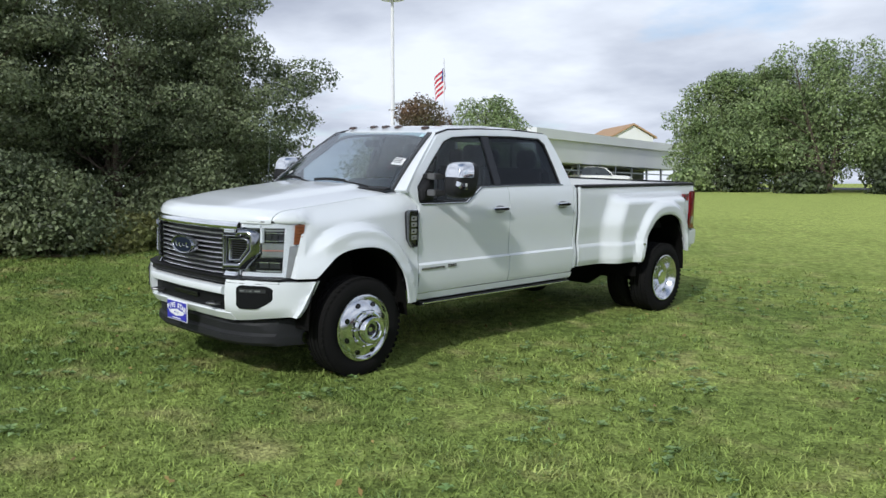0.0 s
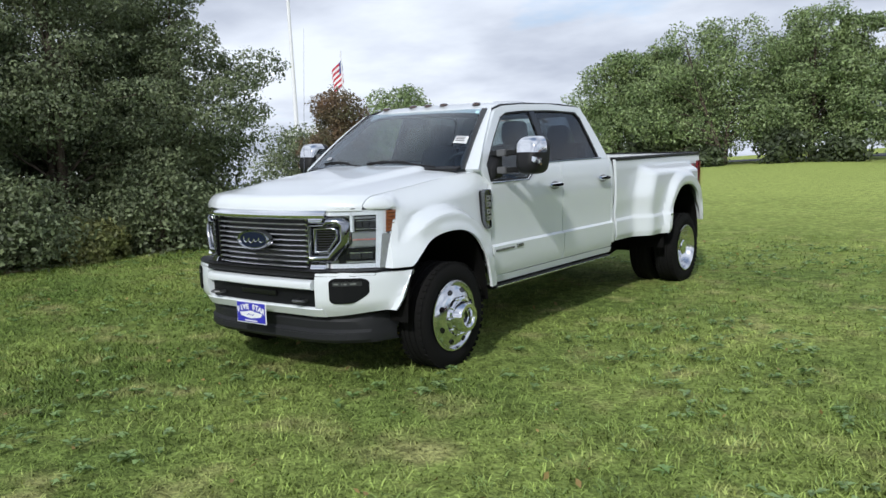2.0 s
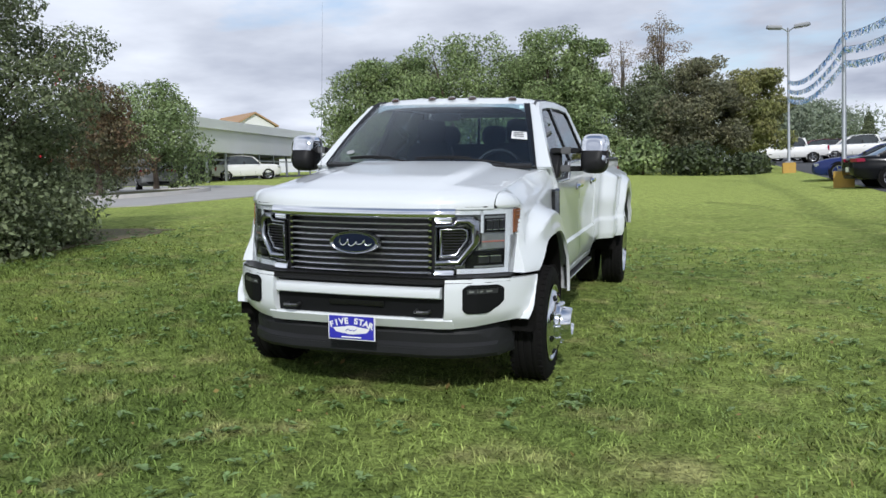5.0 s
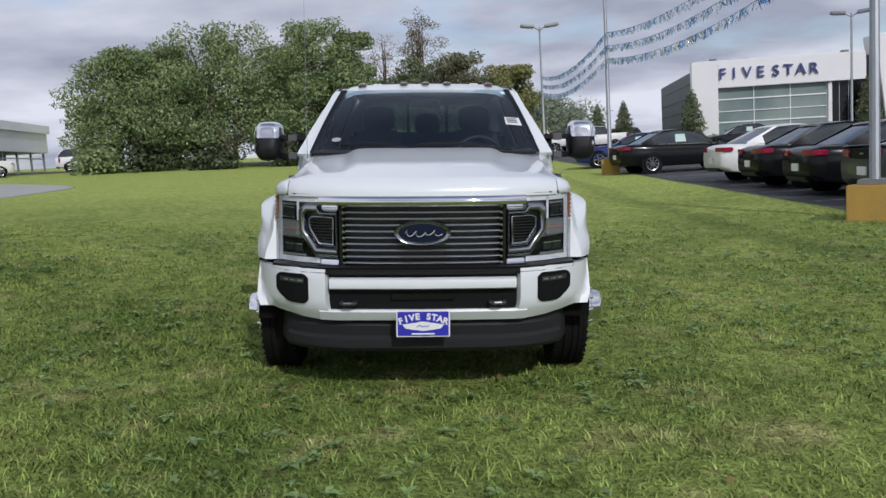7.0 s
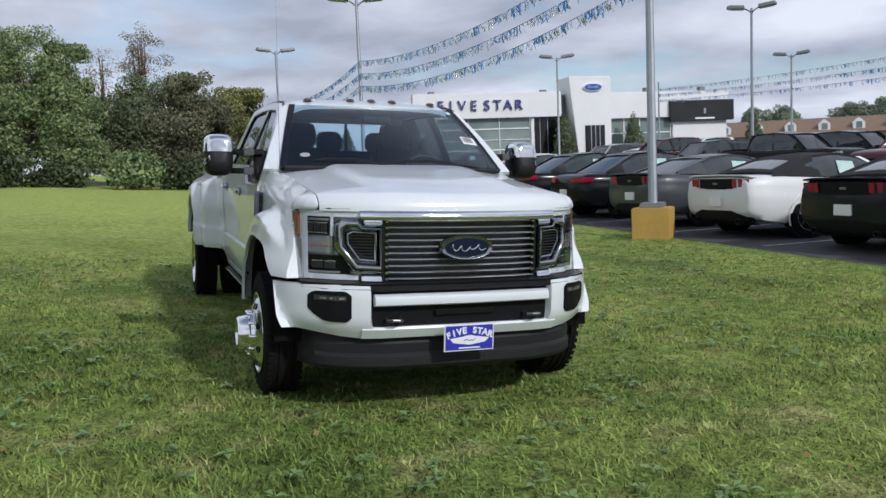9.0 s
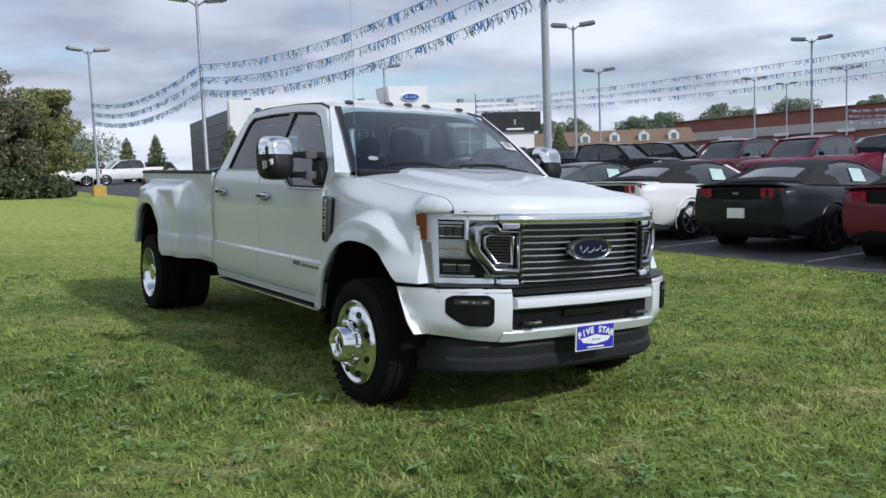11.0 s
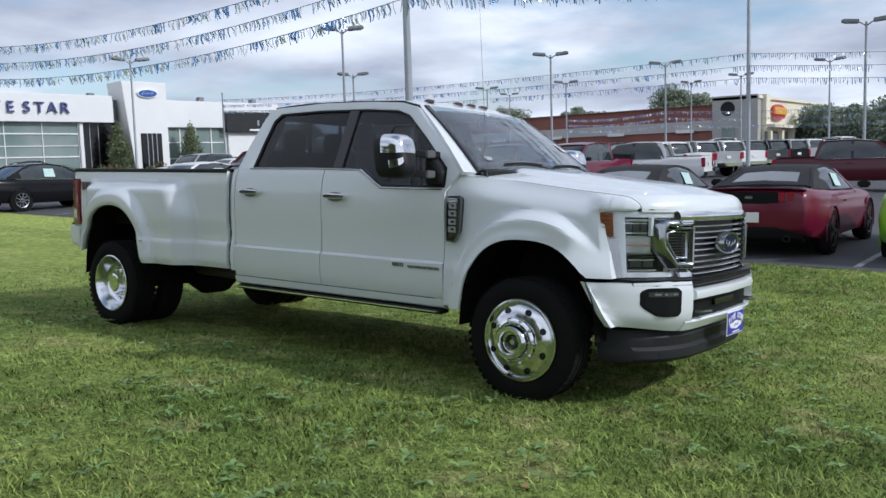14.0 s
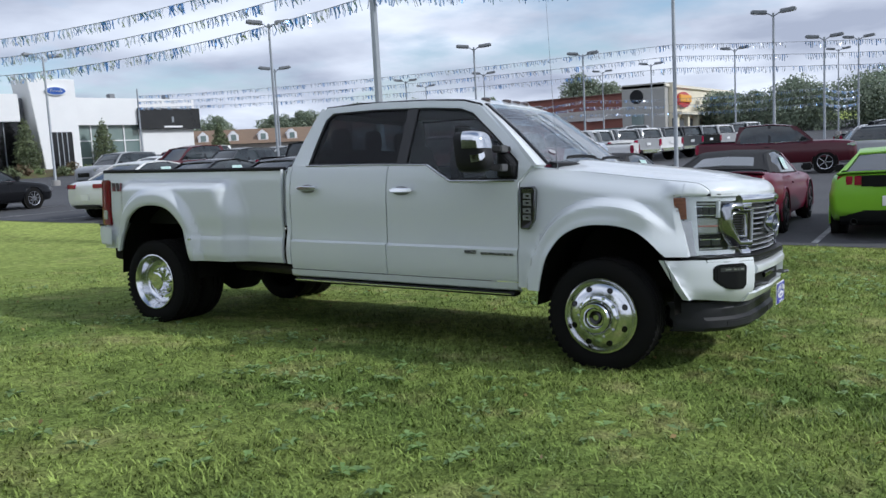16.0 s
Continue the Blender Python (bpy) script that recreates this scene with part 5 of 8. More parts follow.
    part("exhaust_pipe", Geo().tube([(-0.55, -1.2, 0.52), (-0.58, 0.6, 0.50), (-0.58, 1.5, 0.52), (-0.62, 1.9, 0.66), (-0.62, 2.5, 0.66), (-0.78, 2.9, 0.55)], 0.05, 10), mat("dull_exhaust_steel", (0.12, 0.11, 0.10), rough=0.5, metal=0.8), TRUCK, "dull steel exhaust pipe")
    part("muffler", Geo().tube([(-0.57, -0.2, 0.51), (-0.57, 0.75, 0.50)], 0.11, 12), UNDER, TRUCK, "dark muffler")
    part("engine_block", Geo().box((0, -2.3, 0.86), (0.9, 0.9, 0.5)), UNDER, TRUCK, "dark engine bay", bevel=0.05)
    part("bay_wall", Geo().box((0, -1.66, 0.98), (1.80, 0.03, 0.78)), UNDER, TRUCK, "dark bulkhead")
    part("nose_panel", Geo().box((0, -2.80, 0.86), (1.50, 0.03, 0.60)), UNDER, TRUCK, "dark radiator panel")


build_body()
build_interior()
build_face()
build_rest()

# ---- foliage ----
BARK = mat("bark", (0.10, 0.075, 0.055), rough=0.9, second=(0.055, 0.045, 0.035), scale=5, bump=0.6, bump_scale=30)
LEAF_DARK = leaf_mat("dark_leaves", (0.125, 0.158, 0.082), (0.235, 0.272, 0.140), vary=0.6, through_light=0.42)
LEAF_GREEN = leaf_mat("green_leaves", (0.172, 0.240, 0.098), (0.325, 0.395, 0.175), vary=0.6, through_light=0.34)
# shade below the tree row is put into these dark greens
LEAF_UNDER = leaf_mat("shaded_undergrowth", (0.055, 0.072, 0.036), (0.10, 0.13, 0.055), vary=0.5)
# distance haze over the far trees is mixed into these pale greens
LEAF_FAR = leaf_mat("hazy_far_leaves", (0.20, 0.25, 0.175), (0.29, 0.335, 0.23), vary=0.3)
LEAF_OLIVE = leaf_mat("olive_leaves", (0.21, 0.235, 0.075), (0.31, 0.30, 0.12), vary=0.5)
LEAF_DULL = leaf_mat("dull_brownish_leaves", (0.135, 0.145, 0.085), (0.235, 0.225, 0.125), vary=0.5)
LEAF_RED = leaf_mat("rusty_leaves", (0.085, 0.090, 0.040), (0.20, 0.115, 0.065), vary=0.5)
LEAF_DRY = leaf_mat("dry_brown_leaves", (0.30, 0.22, 0.15), (0.22, 0.19, 0.11), vary=0.4)


def leaf_cloud(rng, blobs, count, size, surface=0.55, flat=0.0):
    """Leaf quads in and on lumpy blobs (x, y, z, rx, ry, rz); each leaf its own tilt and size."""
    w = np.array([b[3] * b[4] * b[5] for b in blobs]) ** 0.7
    pick = rng.choice(len(blobs), count, p=w / w.sum())
    B = np.array(blobs)[pick]
    d = rng.normal(size=(count, 3))
    d /= np.linalg.norm(d, axis=1)[:, None]
    r = rng.random(count) ** (1 / 3)
    r = np.where(rng.random(count) < surface, 0.82 + 0.24 * rng.random(count), r)
    lump = 1 + 0.16 * np.sin(d[:, 0] * 7 + pick) * np.sin(d[:, 1] * 6 + 2 * pick) + 0.12 * np.sin(d[:, 2] * 9 + pick * 1.7)
    c = B[:, :3] + d * B[:, 3:] * (r * lump)[:, None]
    n = d + rng.normal(scale=0.75, size=(count, 3)) + np.array([0, 0, 0.35])
    n /= np.linalg.norm(n, axis=1)[:, None]
    a = np.cross(n, rng.normal(size=(count, 3)))
    a /= np.linalg.norm(a, axis=1)[:, None]
    b = np.cross(n, a)
    s = size * (0.55 + 0.9 * rng.random(count))[:, None]
    v = np.stack([c - a * s, c + b * s * 0.55 - a * s * 0.1 + n * s * 0.12, c + a * s, c - b * s * 0.55 + a * s * 0.1 + n * s * 0.12], axis=1)
    return v


def leaves_mesh(name, quads, material):
    me = bpy.data.meshes.new(name)
    n = len(quads)
    me.vertices.add(4 * n)
    me.vertices.foreach_set("co", quads.reshape(-1).astype(np.float32))
    me.loops.add(4 * n)
    me.loops.foreach_set("vertex_index", np.arange(4 * n, dtype=np.int32))
    me.polygons.add(n)
    me.polygons.foreach_set("loop_start", np.arange(0, 4 * n, 4, dtype=np.int32))
    me.update(calc_edges=True)
    me.materials.append(material)
    return me


def tree(name, x, y, h, r, leafmat, seed, label, count=7000, size=0.16, low=0.25, stems=1, group="", sparse=False, trunk=0.022, squash=1.0, z0=None, limbs=15, clump=0.46, core=0.55, reach=0.72):
    rng = np.random.default_rng(seed)
    base = ground_z(x, y) if z0 is None else z0
    t = thing(name, pose(x, y, base), label, "tree" if h > 2.5 else "shrub", group)
    g = Geo()
    blobs = []
    n = limbs if not sparse else 9
    for s in range(stems):
        ox, oy = (rng.normal(scale=0.18 * r), rng.normal(scale=0.18 * r)) if stems > 1 else (0, 0)
        top = h * (0.86 + 0.1 * rng.random())
        path = [(ox * k * 1.2 + 0.04 * h * rng.normal() * k * (1 - k), oy * k * 1.2 + 0.04 * h * rng.normal() * k * (1 - k), top * k - 0.15 * (k == 0)) for k in (0, 0.12, 0.3, 0.5, 0.75, 1)]
        tr = trunk * h / math.sqrt(stems)
        g.tube(path, [tr * q for q in (1.5, 1.1, 0.9, 0.7, 0.4, 0.1)], 7)
        for k in range(n):
            f = low + (0.94 - low) * (k + rng.random()) / n
            p0 = Vector(path[0]).lerp(Vector(path[-1]), f * 0.82)
            ang = rng.random() * TAU + k * 2.4
            wide = r * (1.0 - 0.75 * max(0, (f - 0.45) / 0.55) ** 1.6) * (0.6 + 0.4 * min(1, f / 0.3)) * (0.75 + 0.35 * rng.random())
            tip = Vector((ox + wide * reach * math.cos(ang), oy + wide * reach * math.sin(ang), h * min(0.92, f + 0.05 * rng.normal())))
            mid = p0.lerp(tip, 0.5) + Vector((0, 0, 0.04 * h))
            g.tube([p0, mid, tip], [tr * 0.45 * (1.1 - f), tr * 0.28 * (1.1 - f), tr * 0.08], 5)
            q = max(0.22 * r, wide * (clump + 0.18 * rng.random()))
            blobs.append((tip.x, tip.y, tip.z, q, q, q * 0.75 * squash))
    blobs.append((0, 0, h * 0.55, r * core, r * core, h * 0.30))
    blobs.append((0, 0, h * 0.86, r * 0.34, r * 0.34, h * 0.12))
    part("trunk", g, BARK, t, "brown bark", fix=False)
    q = leaf_cloud(rng, blobs, count, size, 0.5 if sparse else 0.6)
    me = leaves_mesh("crown", q, leafmat)
    ob = new("crown", me)
    ob.parent = t
    return t


def build_trees():
    # thicket on the slope beside the pickup
    for i, (x, y, h, r) in enumerate(((-8.4, 2.2, 4.8, 1.9), (-8.2, 0.0, 5.1, 2.0), (-8.6, -2.1, 5.3, 1.75), (-10.6, 1.0, 5.4, 2.1), (-10.9, -1.4, 5.8, 2.2), (-10.8, 3.2, 4.6, 1.6))):
        tree("evergreen_tree", x, y, h, r, LEAF_DARK, 40 + i, "dense dark green evergreen tree at the lawn's edge", count=66000, size=0.031, low=0.05, stems=3, group="thicket by the lawn", squash=0.60, limbs=26, clump=0.235, core=0.46, reach=0.70)
    for i, (x, y, h, r, m) in enumerate(((-6.9, 0.9, 1.4, 0.85, LEAF_DARK), (-7.1, -1.6, 1.3, 0.9, LEAF_DARK), (-7.6, -2.9, 1.4, 0.7, LEAF_OLIVE), (-7.6, 2.6, 1.2, 0.8, LEAF_DARK), (-7.3, -3.6, 1.0, 0.6, LEAF_RED), (-6.9, -0.4, 0.6, 0.5, LEAF_OLIVE))):
        tree("low_shrub", x, y, h, r, m, 70 + i, "low tangled shrub under the evergreens", count=9500, size=0.036, low=0.05, stems=4, group="shrubs by the lawn")
    # row behind the lawn
    row = ((-19.2, 44.5, 7.7, 3.1, LEAF_GREEN), (-16.0, 46.0, 8.0, 2.8, LEAF_GREEN), (-12.2, 44, 9.0, 3.9, LEAF_GREEN), (-7.7, 46, 9.1, 3.3, LEAF_GREEN), (-5.0, 45.3, 8.4, 2.4, LEAF_GREEN), (-16, 49, 7, 2.6, LEAF_DARK), (-10.2, 50, 8.0, 3.6, LEAF_DARK), (1.6, 47, 7.2, 2.7, LEAF_DULL), (4.2, 48.5, 6.5, 2.2, LEAF_OLIVE))
    for i, (x, y, h, r, m) in enumerate(row):
        tree("broadleaf_tree", x, y, h, r, m, 100 + i, "yellowing green tree behind the lawn" if m in (LEAF_OLIVE, LEAF_DULL) else "full green broadleaf tree behind the lawn", count=36000, size=0.082, low=0.16, stems=2, group="tree row behind the lawn", limbs=26, clump=0.29, core=0.48, reach=0.68)
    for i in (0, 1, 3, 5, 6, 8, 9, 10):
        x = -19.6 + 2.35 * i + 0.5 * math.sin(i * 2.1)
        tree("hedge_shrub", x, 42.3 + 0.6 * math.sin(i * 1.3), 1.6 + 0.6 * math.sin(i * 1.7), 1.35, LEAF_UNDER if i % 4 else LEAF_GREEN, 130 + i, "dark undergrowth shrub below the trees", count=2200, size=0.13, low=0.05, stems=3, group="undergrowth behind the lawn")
    tree("half_dead_tree", -0.5, 50.0, 10.4, 1.9, LEAF_DRY, 160, "half-dead tree with bare brown twigs", count=15000, size=0.052, low=0.25, stems=6, sparse=True, trunk=0.022, clump=0.30)
    tree("half_dead_tree", -3.0, 49.5, 8.9, 1.7, LEAF_DRY, 162, "half-dead tree with bare brown twigs", count=3500, size=0.052, low=0.35, stems=5, sparse=True, trunk=0.020, clump=0.28)
    tree("broadleaf_tree", -1.3, 47.6, 7.0, 2.7, LEAF_DARK, 161, "full green broadleaf tree behind the lawn", count=26000, size=0.082, low=0.1, stems=2, group="tree row behind the lawn")
    # small trees beyond the thicket
    tree("rusty_tree", -19.0, 17.8, 4.5, 2.0, LEAF_RED, 170, "small tree with rusty red foliage", count=14000, size=0.055, low=0.25, sparse=True)
    tree("broadleaf_tree", -21.6, 24.8, 5.1, 2.1, LEAF_GREEN, 171, "small green tree near the road", count=15000, size=0.070, low=0.25)
    for i, (x, y, h, r) in enumerate(((-26.4, 22.6, 3.5, 2.3), (-24.2, 24.0, 3.0, 1.7))):
        tree("evergreen_tree", x, y, h, r, LEAF_DARK, 180 + i, "dark green bushy tree beside the drive", count=9000, size=0.07, low=0.05, stems=3, group="bushes by the drive")
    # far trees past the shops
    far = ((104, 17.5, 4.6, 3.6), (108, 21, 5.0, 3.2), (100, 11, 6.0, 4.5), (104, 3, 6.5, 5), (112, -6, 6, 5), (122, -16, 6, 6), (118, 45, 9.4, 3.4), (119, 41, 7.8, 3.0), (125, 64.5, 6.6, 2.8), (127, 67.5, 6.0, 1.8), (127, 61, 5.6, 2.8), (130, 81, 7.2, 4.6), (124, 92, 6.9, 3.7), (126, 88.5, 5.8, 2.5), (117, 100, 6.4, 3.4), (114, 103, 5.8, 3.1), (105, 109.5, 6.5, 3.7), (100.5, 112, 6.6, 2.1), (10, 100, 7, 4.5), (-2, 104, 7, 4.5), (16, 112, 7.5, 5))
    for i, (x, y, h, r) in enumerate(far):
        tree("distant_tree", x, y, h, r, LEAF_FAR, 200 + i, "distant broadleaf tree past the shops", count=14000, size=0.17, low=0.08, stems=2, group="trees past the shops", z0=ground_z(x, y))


build_trees()

# ---- lamp posts and pennants ----
STEEL = mat("galvanised_steel", (0.34, 0.36, 0.38), rough=0.45, metal=0.7, second=(0.26, 0.28, 0.30), scale=2.5, grain=0.08)
LAMPHEAD = mat("lamp_head_grey", (0.20, 0.21, 0.22), rough=0.5, metal=0.3)
YELLOW = mat("ochre_painted_concrete", (0.52, 0.32, 0.07), rough=0.8, second=(0.40, 0.26, 0.08), scale=3, bump=0.3, bump_scale=40, grain=0.12)


def lamp_post(x, y, top, turn=0.0, block=False, r=0.065, heads=2):
    z = ground_z(x, y)
    p = thing("street_lamp", pose(x, y, z, 0, 0, turn), "tall grey steel lamp post with twin shoebox heads" if not block else "grey steel lamp post on an ochre concrete block", "street lamp", "lamp posts of the lot")
    h = top - z
    b = 0.55 if block else 0.06
    part("pole", Geo().tube([(0, 0, b), (0, 0, b + 0.02), (0, 0, h)], [r * 1.35, r * 1.25, r * 0.8], 10), STEEL, p, "grey steel pole")
    if block:
        part("footing", Geo().box((0, 0, 0.20), (0.64, 0.64, 0.68)), YELLOW, p, "ochre painted concrete block", bevel=0.015)
        part("base_plate", Geo().box((0, 0, 0.58), (0.40, 0.40, 0.09)), STEEL, p, "steel base cover", bevel=0.015)
    else:
        part("footing", Geo().tube([(0, 0, -0.1), (0, 0, 0.3)], 0.25, 12), mat("grey_concrete", (0.36, 0.35, 0.33), rough=0.9, second=(0.28, 0.27, 0.26), scale=4), p, "round concrete footing")
    for s in (1, -1)[:heads]:
        part("arm", Geo().tube([(0, 0, h - 0.22), (s * 0.10, 0, h - 0.12), (s * 0.24, 0, h - 0.03), (s * 0.36, 0, h + 0.02)], 0.035, 6), STEEL, p)
        hd = part("lamp_head", Geo().loft([[(s * (0.30 + a * k), b2 * k, h + c + 0.10 * a) for a, b2 in ((0, -0.20), (0.72, -0.21), (0.78, -0.12), (0.78, 0.12), (0.72, 0.21), (0, 0.20))] for c, k in ((-0.03, 1), (0.06, 1), (0.13, 0.9))]), LAMPHEAD, p, "grey shoebox lamp head", bevel=0.012)
        part("lamp_lens", Geo().plate([(s * (0.36 + a), b2, h - 0.034 + 0.10 * a) for a, b2 in ((0, -0.15), (0.60, -0.16), (0.60, 0.16), (0, 0.15))], (0, 0, -0.02)), mat("frosted_lamp_glass", (0.45, 0.46, 0.46), rough=0.4), hd, "pale lens", smooth=False)
    return p


LAMPS = [(23.4, 39.2, 8.0, 20), (25.5, 24.3, 8.2, 44), (39.9, 20.8, 7.8, 60), (37.6, 34.9, 7.7, 45), (39.5, 3.4, 7.6, 80), (50.2, 2.3, 7.2, 80), (62.6, 32.2, 8.4, 60), (49.5, 17.5, 7.7, 70), (70, 19, 8.4, 70), (62, 10, 8.2, 78), (63, 1.5, 8.2, 85), (60.6, 39.4, 8.3, 55), (84, 5, 9.3, 80), (82, 28, 9.2, 70), (78, 48, 9.2, 60)]
for q in LAMPS:
    lamp_post(q[0], q[1], q[2], -q[3])
lamp_post(6.85, 4.98, 8.2, -45, block=True)
lamp_post(6.55, 23.2, 7.75, -10, block=True)
lamp_post(6.4, 40.5, 8.4, 0, block=True)
lamp_post(7.6, -20.0, 8.0, -60, block=True)
lamp_post(24.8, 4.35, 9.2, -75)
lamp_post(36.5, 47.5, 7.4, -40, heads=0)
lamp_post(31.0, -17.0, 8.0, -90)

FOIL = [mat("blue_foil", (0.12, 0.26, 0.52), rough=0.3, metal=0.35), mat("silver_foil", (0.72, 0.75, 0.80), rough=0.22, metal=0.55), mat("pale_blue_foil", (0.42, 0.54, 0.70), rough=0.28, metal=0.4)]
CORD = mat("pennant_cord", (0.25, 0.26, 0.28), rough=0.7)


def pennants(a, b, sag, seed, length=0.21, step=0.036):
    """Fringed foil garland on a cord from a to b."""
    rng = np.random.default_rng(seed)
    a, b = Vector(a), Vector(b)
    n = int((b - a).length / step)
    at = lambda t: a.lerp(b, t) - Vector((0, 0, sag * 4 * t * (1 - t)))
    t = thing("pennant_garland", pose(0, 0, 0), "fringed blue and silver foil garland strung between posts", "bunting", "pennant garlands")
    part("cord", Geo().tube([at(k / 16) for k in range(17)], 0.008, 4), CORD, t, fix=False)
    side = (b - a).cross(Vector((0, 0, 1))).normalized()
    along = (b - a).normalized()
    geos = [Geo(), Geo(), Geo()]
    k = 0
    for i in range(n):
        if (i // 9) % 7 == 6 and rng.random() < 0.75:
            continue
        p = at((i + 0.5) / n)
        c = (int(i // 7) * 2 + int(i // 23)) % 3 if rng.random() < 0.75 else int(rng.integers(3))
        ln = length * (0.6 + 0.55 * rng.random())
        sw = side * (0.16 * rng.normal()) * ln + along * (0.30 * rng.random() - 0.05) * ln
        w = along * (0.008 + 0.008 * rng.random()) + side * 0.012 * rng.normal()
        q = p + sw - Vector((0, 0, ln))
        m = (p + q) / 2 + side * 0.04 * rng.normal()
        geos[c].add([p - w, p + w, m + w, m - w, q + w * 0.8, q - w * 0.8], [(0, 1, 2, 3), (3, 2, 4, 5)])
    for g, m, nm in zip(geos, FOIL, ("blue_fringe", "silver_fringe", "pale_fringe")):
        f = part(nm, g, m, t, smooth=False, fix=False)
        tagged(f, kind="stuff")


def garland_row(posts, heights, sag, seed, length=0.21, step=0.036):
    for k in range(len(posts) - 1):
        (x0, y0, d0), (x1, y1, d1) = posts[k], posts[k + 1]
        for j, h in enumerate(heights):
            pennants((x0, y0, ground_z(x0, y0) + h + d0), (x1, y1, ground_z(x1, y1) + h + d1), sag, seed + 10 * k + j, length=length, step=step)


garland_row([(6.4, 40.5, -0.5), (6.55, 23.2, -0.25), (6.85, 4.98, 0.05), (7.6, -20.0, 0)], (4.45, 4.90, 5.36), 0.55, 300)
garland_row([(36.5, 47.5, 0.85), (24.8, 4.35, 0), (31.0, -17.0, 0)], (4.10, 4.52, 4.94), 0.27, 340, length=0.20, step=0.07)
garland_row([(62.6, 32.2, 0), (49.5, 17.5, 0), (50.2, 2.3, 0), (63.0, 1.5, 0.1)], (3.10, 3.58, 4.02), 0.22, 400, length=0.20, step=0.10)

# ---- dealership ----
PANEL = mat("white_cladding", (0.80, 0.80, 0.79), rough=0.35, second=(0.72, 0.72, 0.72), scale=0.4, grain=0.02)
GREYCLAD = mat("grey_cladding", (0.10, 0.11, 0.12), rough=0.5, second=(0.13, 0.14, 0.15), scale=0.5)
# the paler mottling paints blurred reflections into the tinted glass
SHOPGLASS = mat("green_shop_glass", (0.13, 0.19, 0.18), rough=0.05, second=(0.26, 0.31, 0.29), scale=0.25, amount=0.9)
SIGNBLUE = mat("sign_blue", (0.055, 0.07, 0.22), rough=0.4)
BRICK = mat("red_brick", (0.27, 0.11, 0.085), rough=0.9, second=(0.21, 0.085, 0.07), scale=0.6, grain=0.15)
CREAM = mat("cream_stucco", (0.78, 0.72, 0.56), rough=0.85, second=(0.70, 0.64, 0.50), scale=0.5)
TAN = mat("tan_shingle_roof", (0.22, 0.15, 0.10), rough=0.9, second=(0.17, 0.12, 0.085), scale=1.2, grain=0.2)
DARKSIGN = mat("dark_sign_panel", (0.012, 0.013, 0.014), rough=0.25, second=(0.03, 0.03, 0.032), scale=0.4)


def build_dealer():
    ux = Vector((1, -0.13, 0)).normalized()
    turn = math.degrees(math.atan2(ux.y, ux.x))
    z0 = 1.45
    d = thing("dealership", pose(20.85, 60.0, z0, 0, 0, turn), "white-fronted car dealership with glazed showroom and grey side wall", "building")
    H = 6.35
    # local x along the front, y into the building
    def blk(nm, x0, x1, y0, y1, za, zb, m, lb="", bevel=0.03, parent=d):
        return part(nm, Geo().box(((x0 + x1) / 2, (y0 + y1) / 2, (za + zb) / 2), (x1 - x0, y1 - y0, zb - za)), m, parent, lb, bevel=bevel, smooth=False)
    blk("side_wall", 0.05, 13.4, 0.5, 18, -0.5, H - 0.7, GREYCLAD, "dark grey clad side wall")
    for k in range(5):
        blk("cladding_joint", 0.02, 0.06, 0.6, 17.9, 0.5 + 1.05 * k, 0.54 + 1.05 * k, TRIM, parent=d, bevel=0)
    blk("corner_pier", 0, 2.0, -0.25, 0.6, -0.5, H, PANEL, "white corner pier")
    fascia = blk("fascia", 2.0, 13.15, -0.25, 0.6, 4.2, H, PANEL, "white sign fascia")
    blk("plinth", 2.0, 10.5, 0.02, 0.6, -0.5, 0.35, PANEL, "white plinth")
    win = blk("showroom_window", 2.0, 10.4, 0.22, 0.5, 0.35, 4.2, SHOPGLASS, "green-tinted showroom glass")
    for k in range(4):
        x = 2.05 + 8.3 * k / 3
        blk("mullion", x - 0.03, x + 0.03, 0.16, 0.24, 0.35, 4.2, PANEL, parent=win, bevel=0)
    for z, q in ((1.5, 0.05), (2.35, 0.03), (3.3, 0.05)):
        blk("transom", 2.0, 10.4, 0.15, 0.23, z - q, z + q, PANEL, parent=win, bevel=0)
    blk("white_post", 10.4, 10.7, 0.0, 0.55, -0.5, 4.2, PANEL, "white post beside the glazed door")
    rec = blk("dark_recess", 10.7, 13.4, 0.3, 0.6, -0.5, 4.2, GLOSSBLACK, "dark glazed side entrance")
    for x in (11.3, 12.0):
        blk("recess_bar", x - 0.03, x + 0.03, 0.24, 0.3, -0.5, 4.2, STEEL, parent=rec, bevel=0)
    blk("dark_gap", 13.15, 13.6, 0.1, 0.55, 4.2, H - 0.3, GREYCLAD, "dark gap beside the tower")
    # tower
    tw = part("entrance_tower", Geo().loft([[(x, y, z) for x, y in ((13.55 + a, -1.2), (17.35, -1.2), (17.35, 1.5), (13.55 + a, 1.5))] for z, a in ((-0.5, 0.85), (H + 1.15, -0.05))]), PANEL, d, "white leaning entrance tower", smooth=False, bevel=0.03)
    blk("entrance_door", 14.9, 16.7, -1.30, -1.1, -0.4, 3.3, GLOSSBLACK, "dark glazed entrance", parent=tw)
    for x in (15.4, 15.8, 16.2):
        blk("door_bar", x - 0.04, x + 0.04, -1.36, -1.3, -0.4, 3.3, STEEL, parent=tw, bevel=0)
    oval = part("oval_sign", Geo().loft([[(15.65 + 0.88 * c * math.cos(TAU * k / 32), -1.2 + dy, H + 0.20 + 0.36 * c * math.sin(TAU * k / 32)) for k in range(32)] for dy, c in ((0, 1), (-0.14, 1), (-0.15, 0.9))]), mat("sign_rim_white", (0.75, 0.77, 0.8), rough=0.3), tw, "oval logo sign")
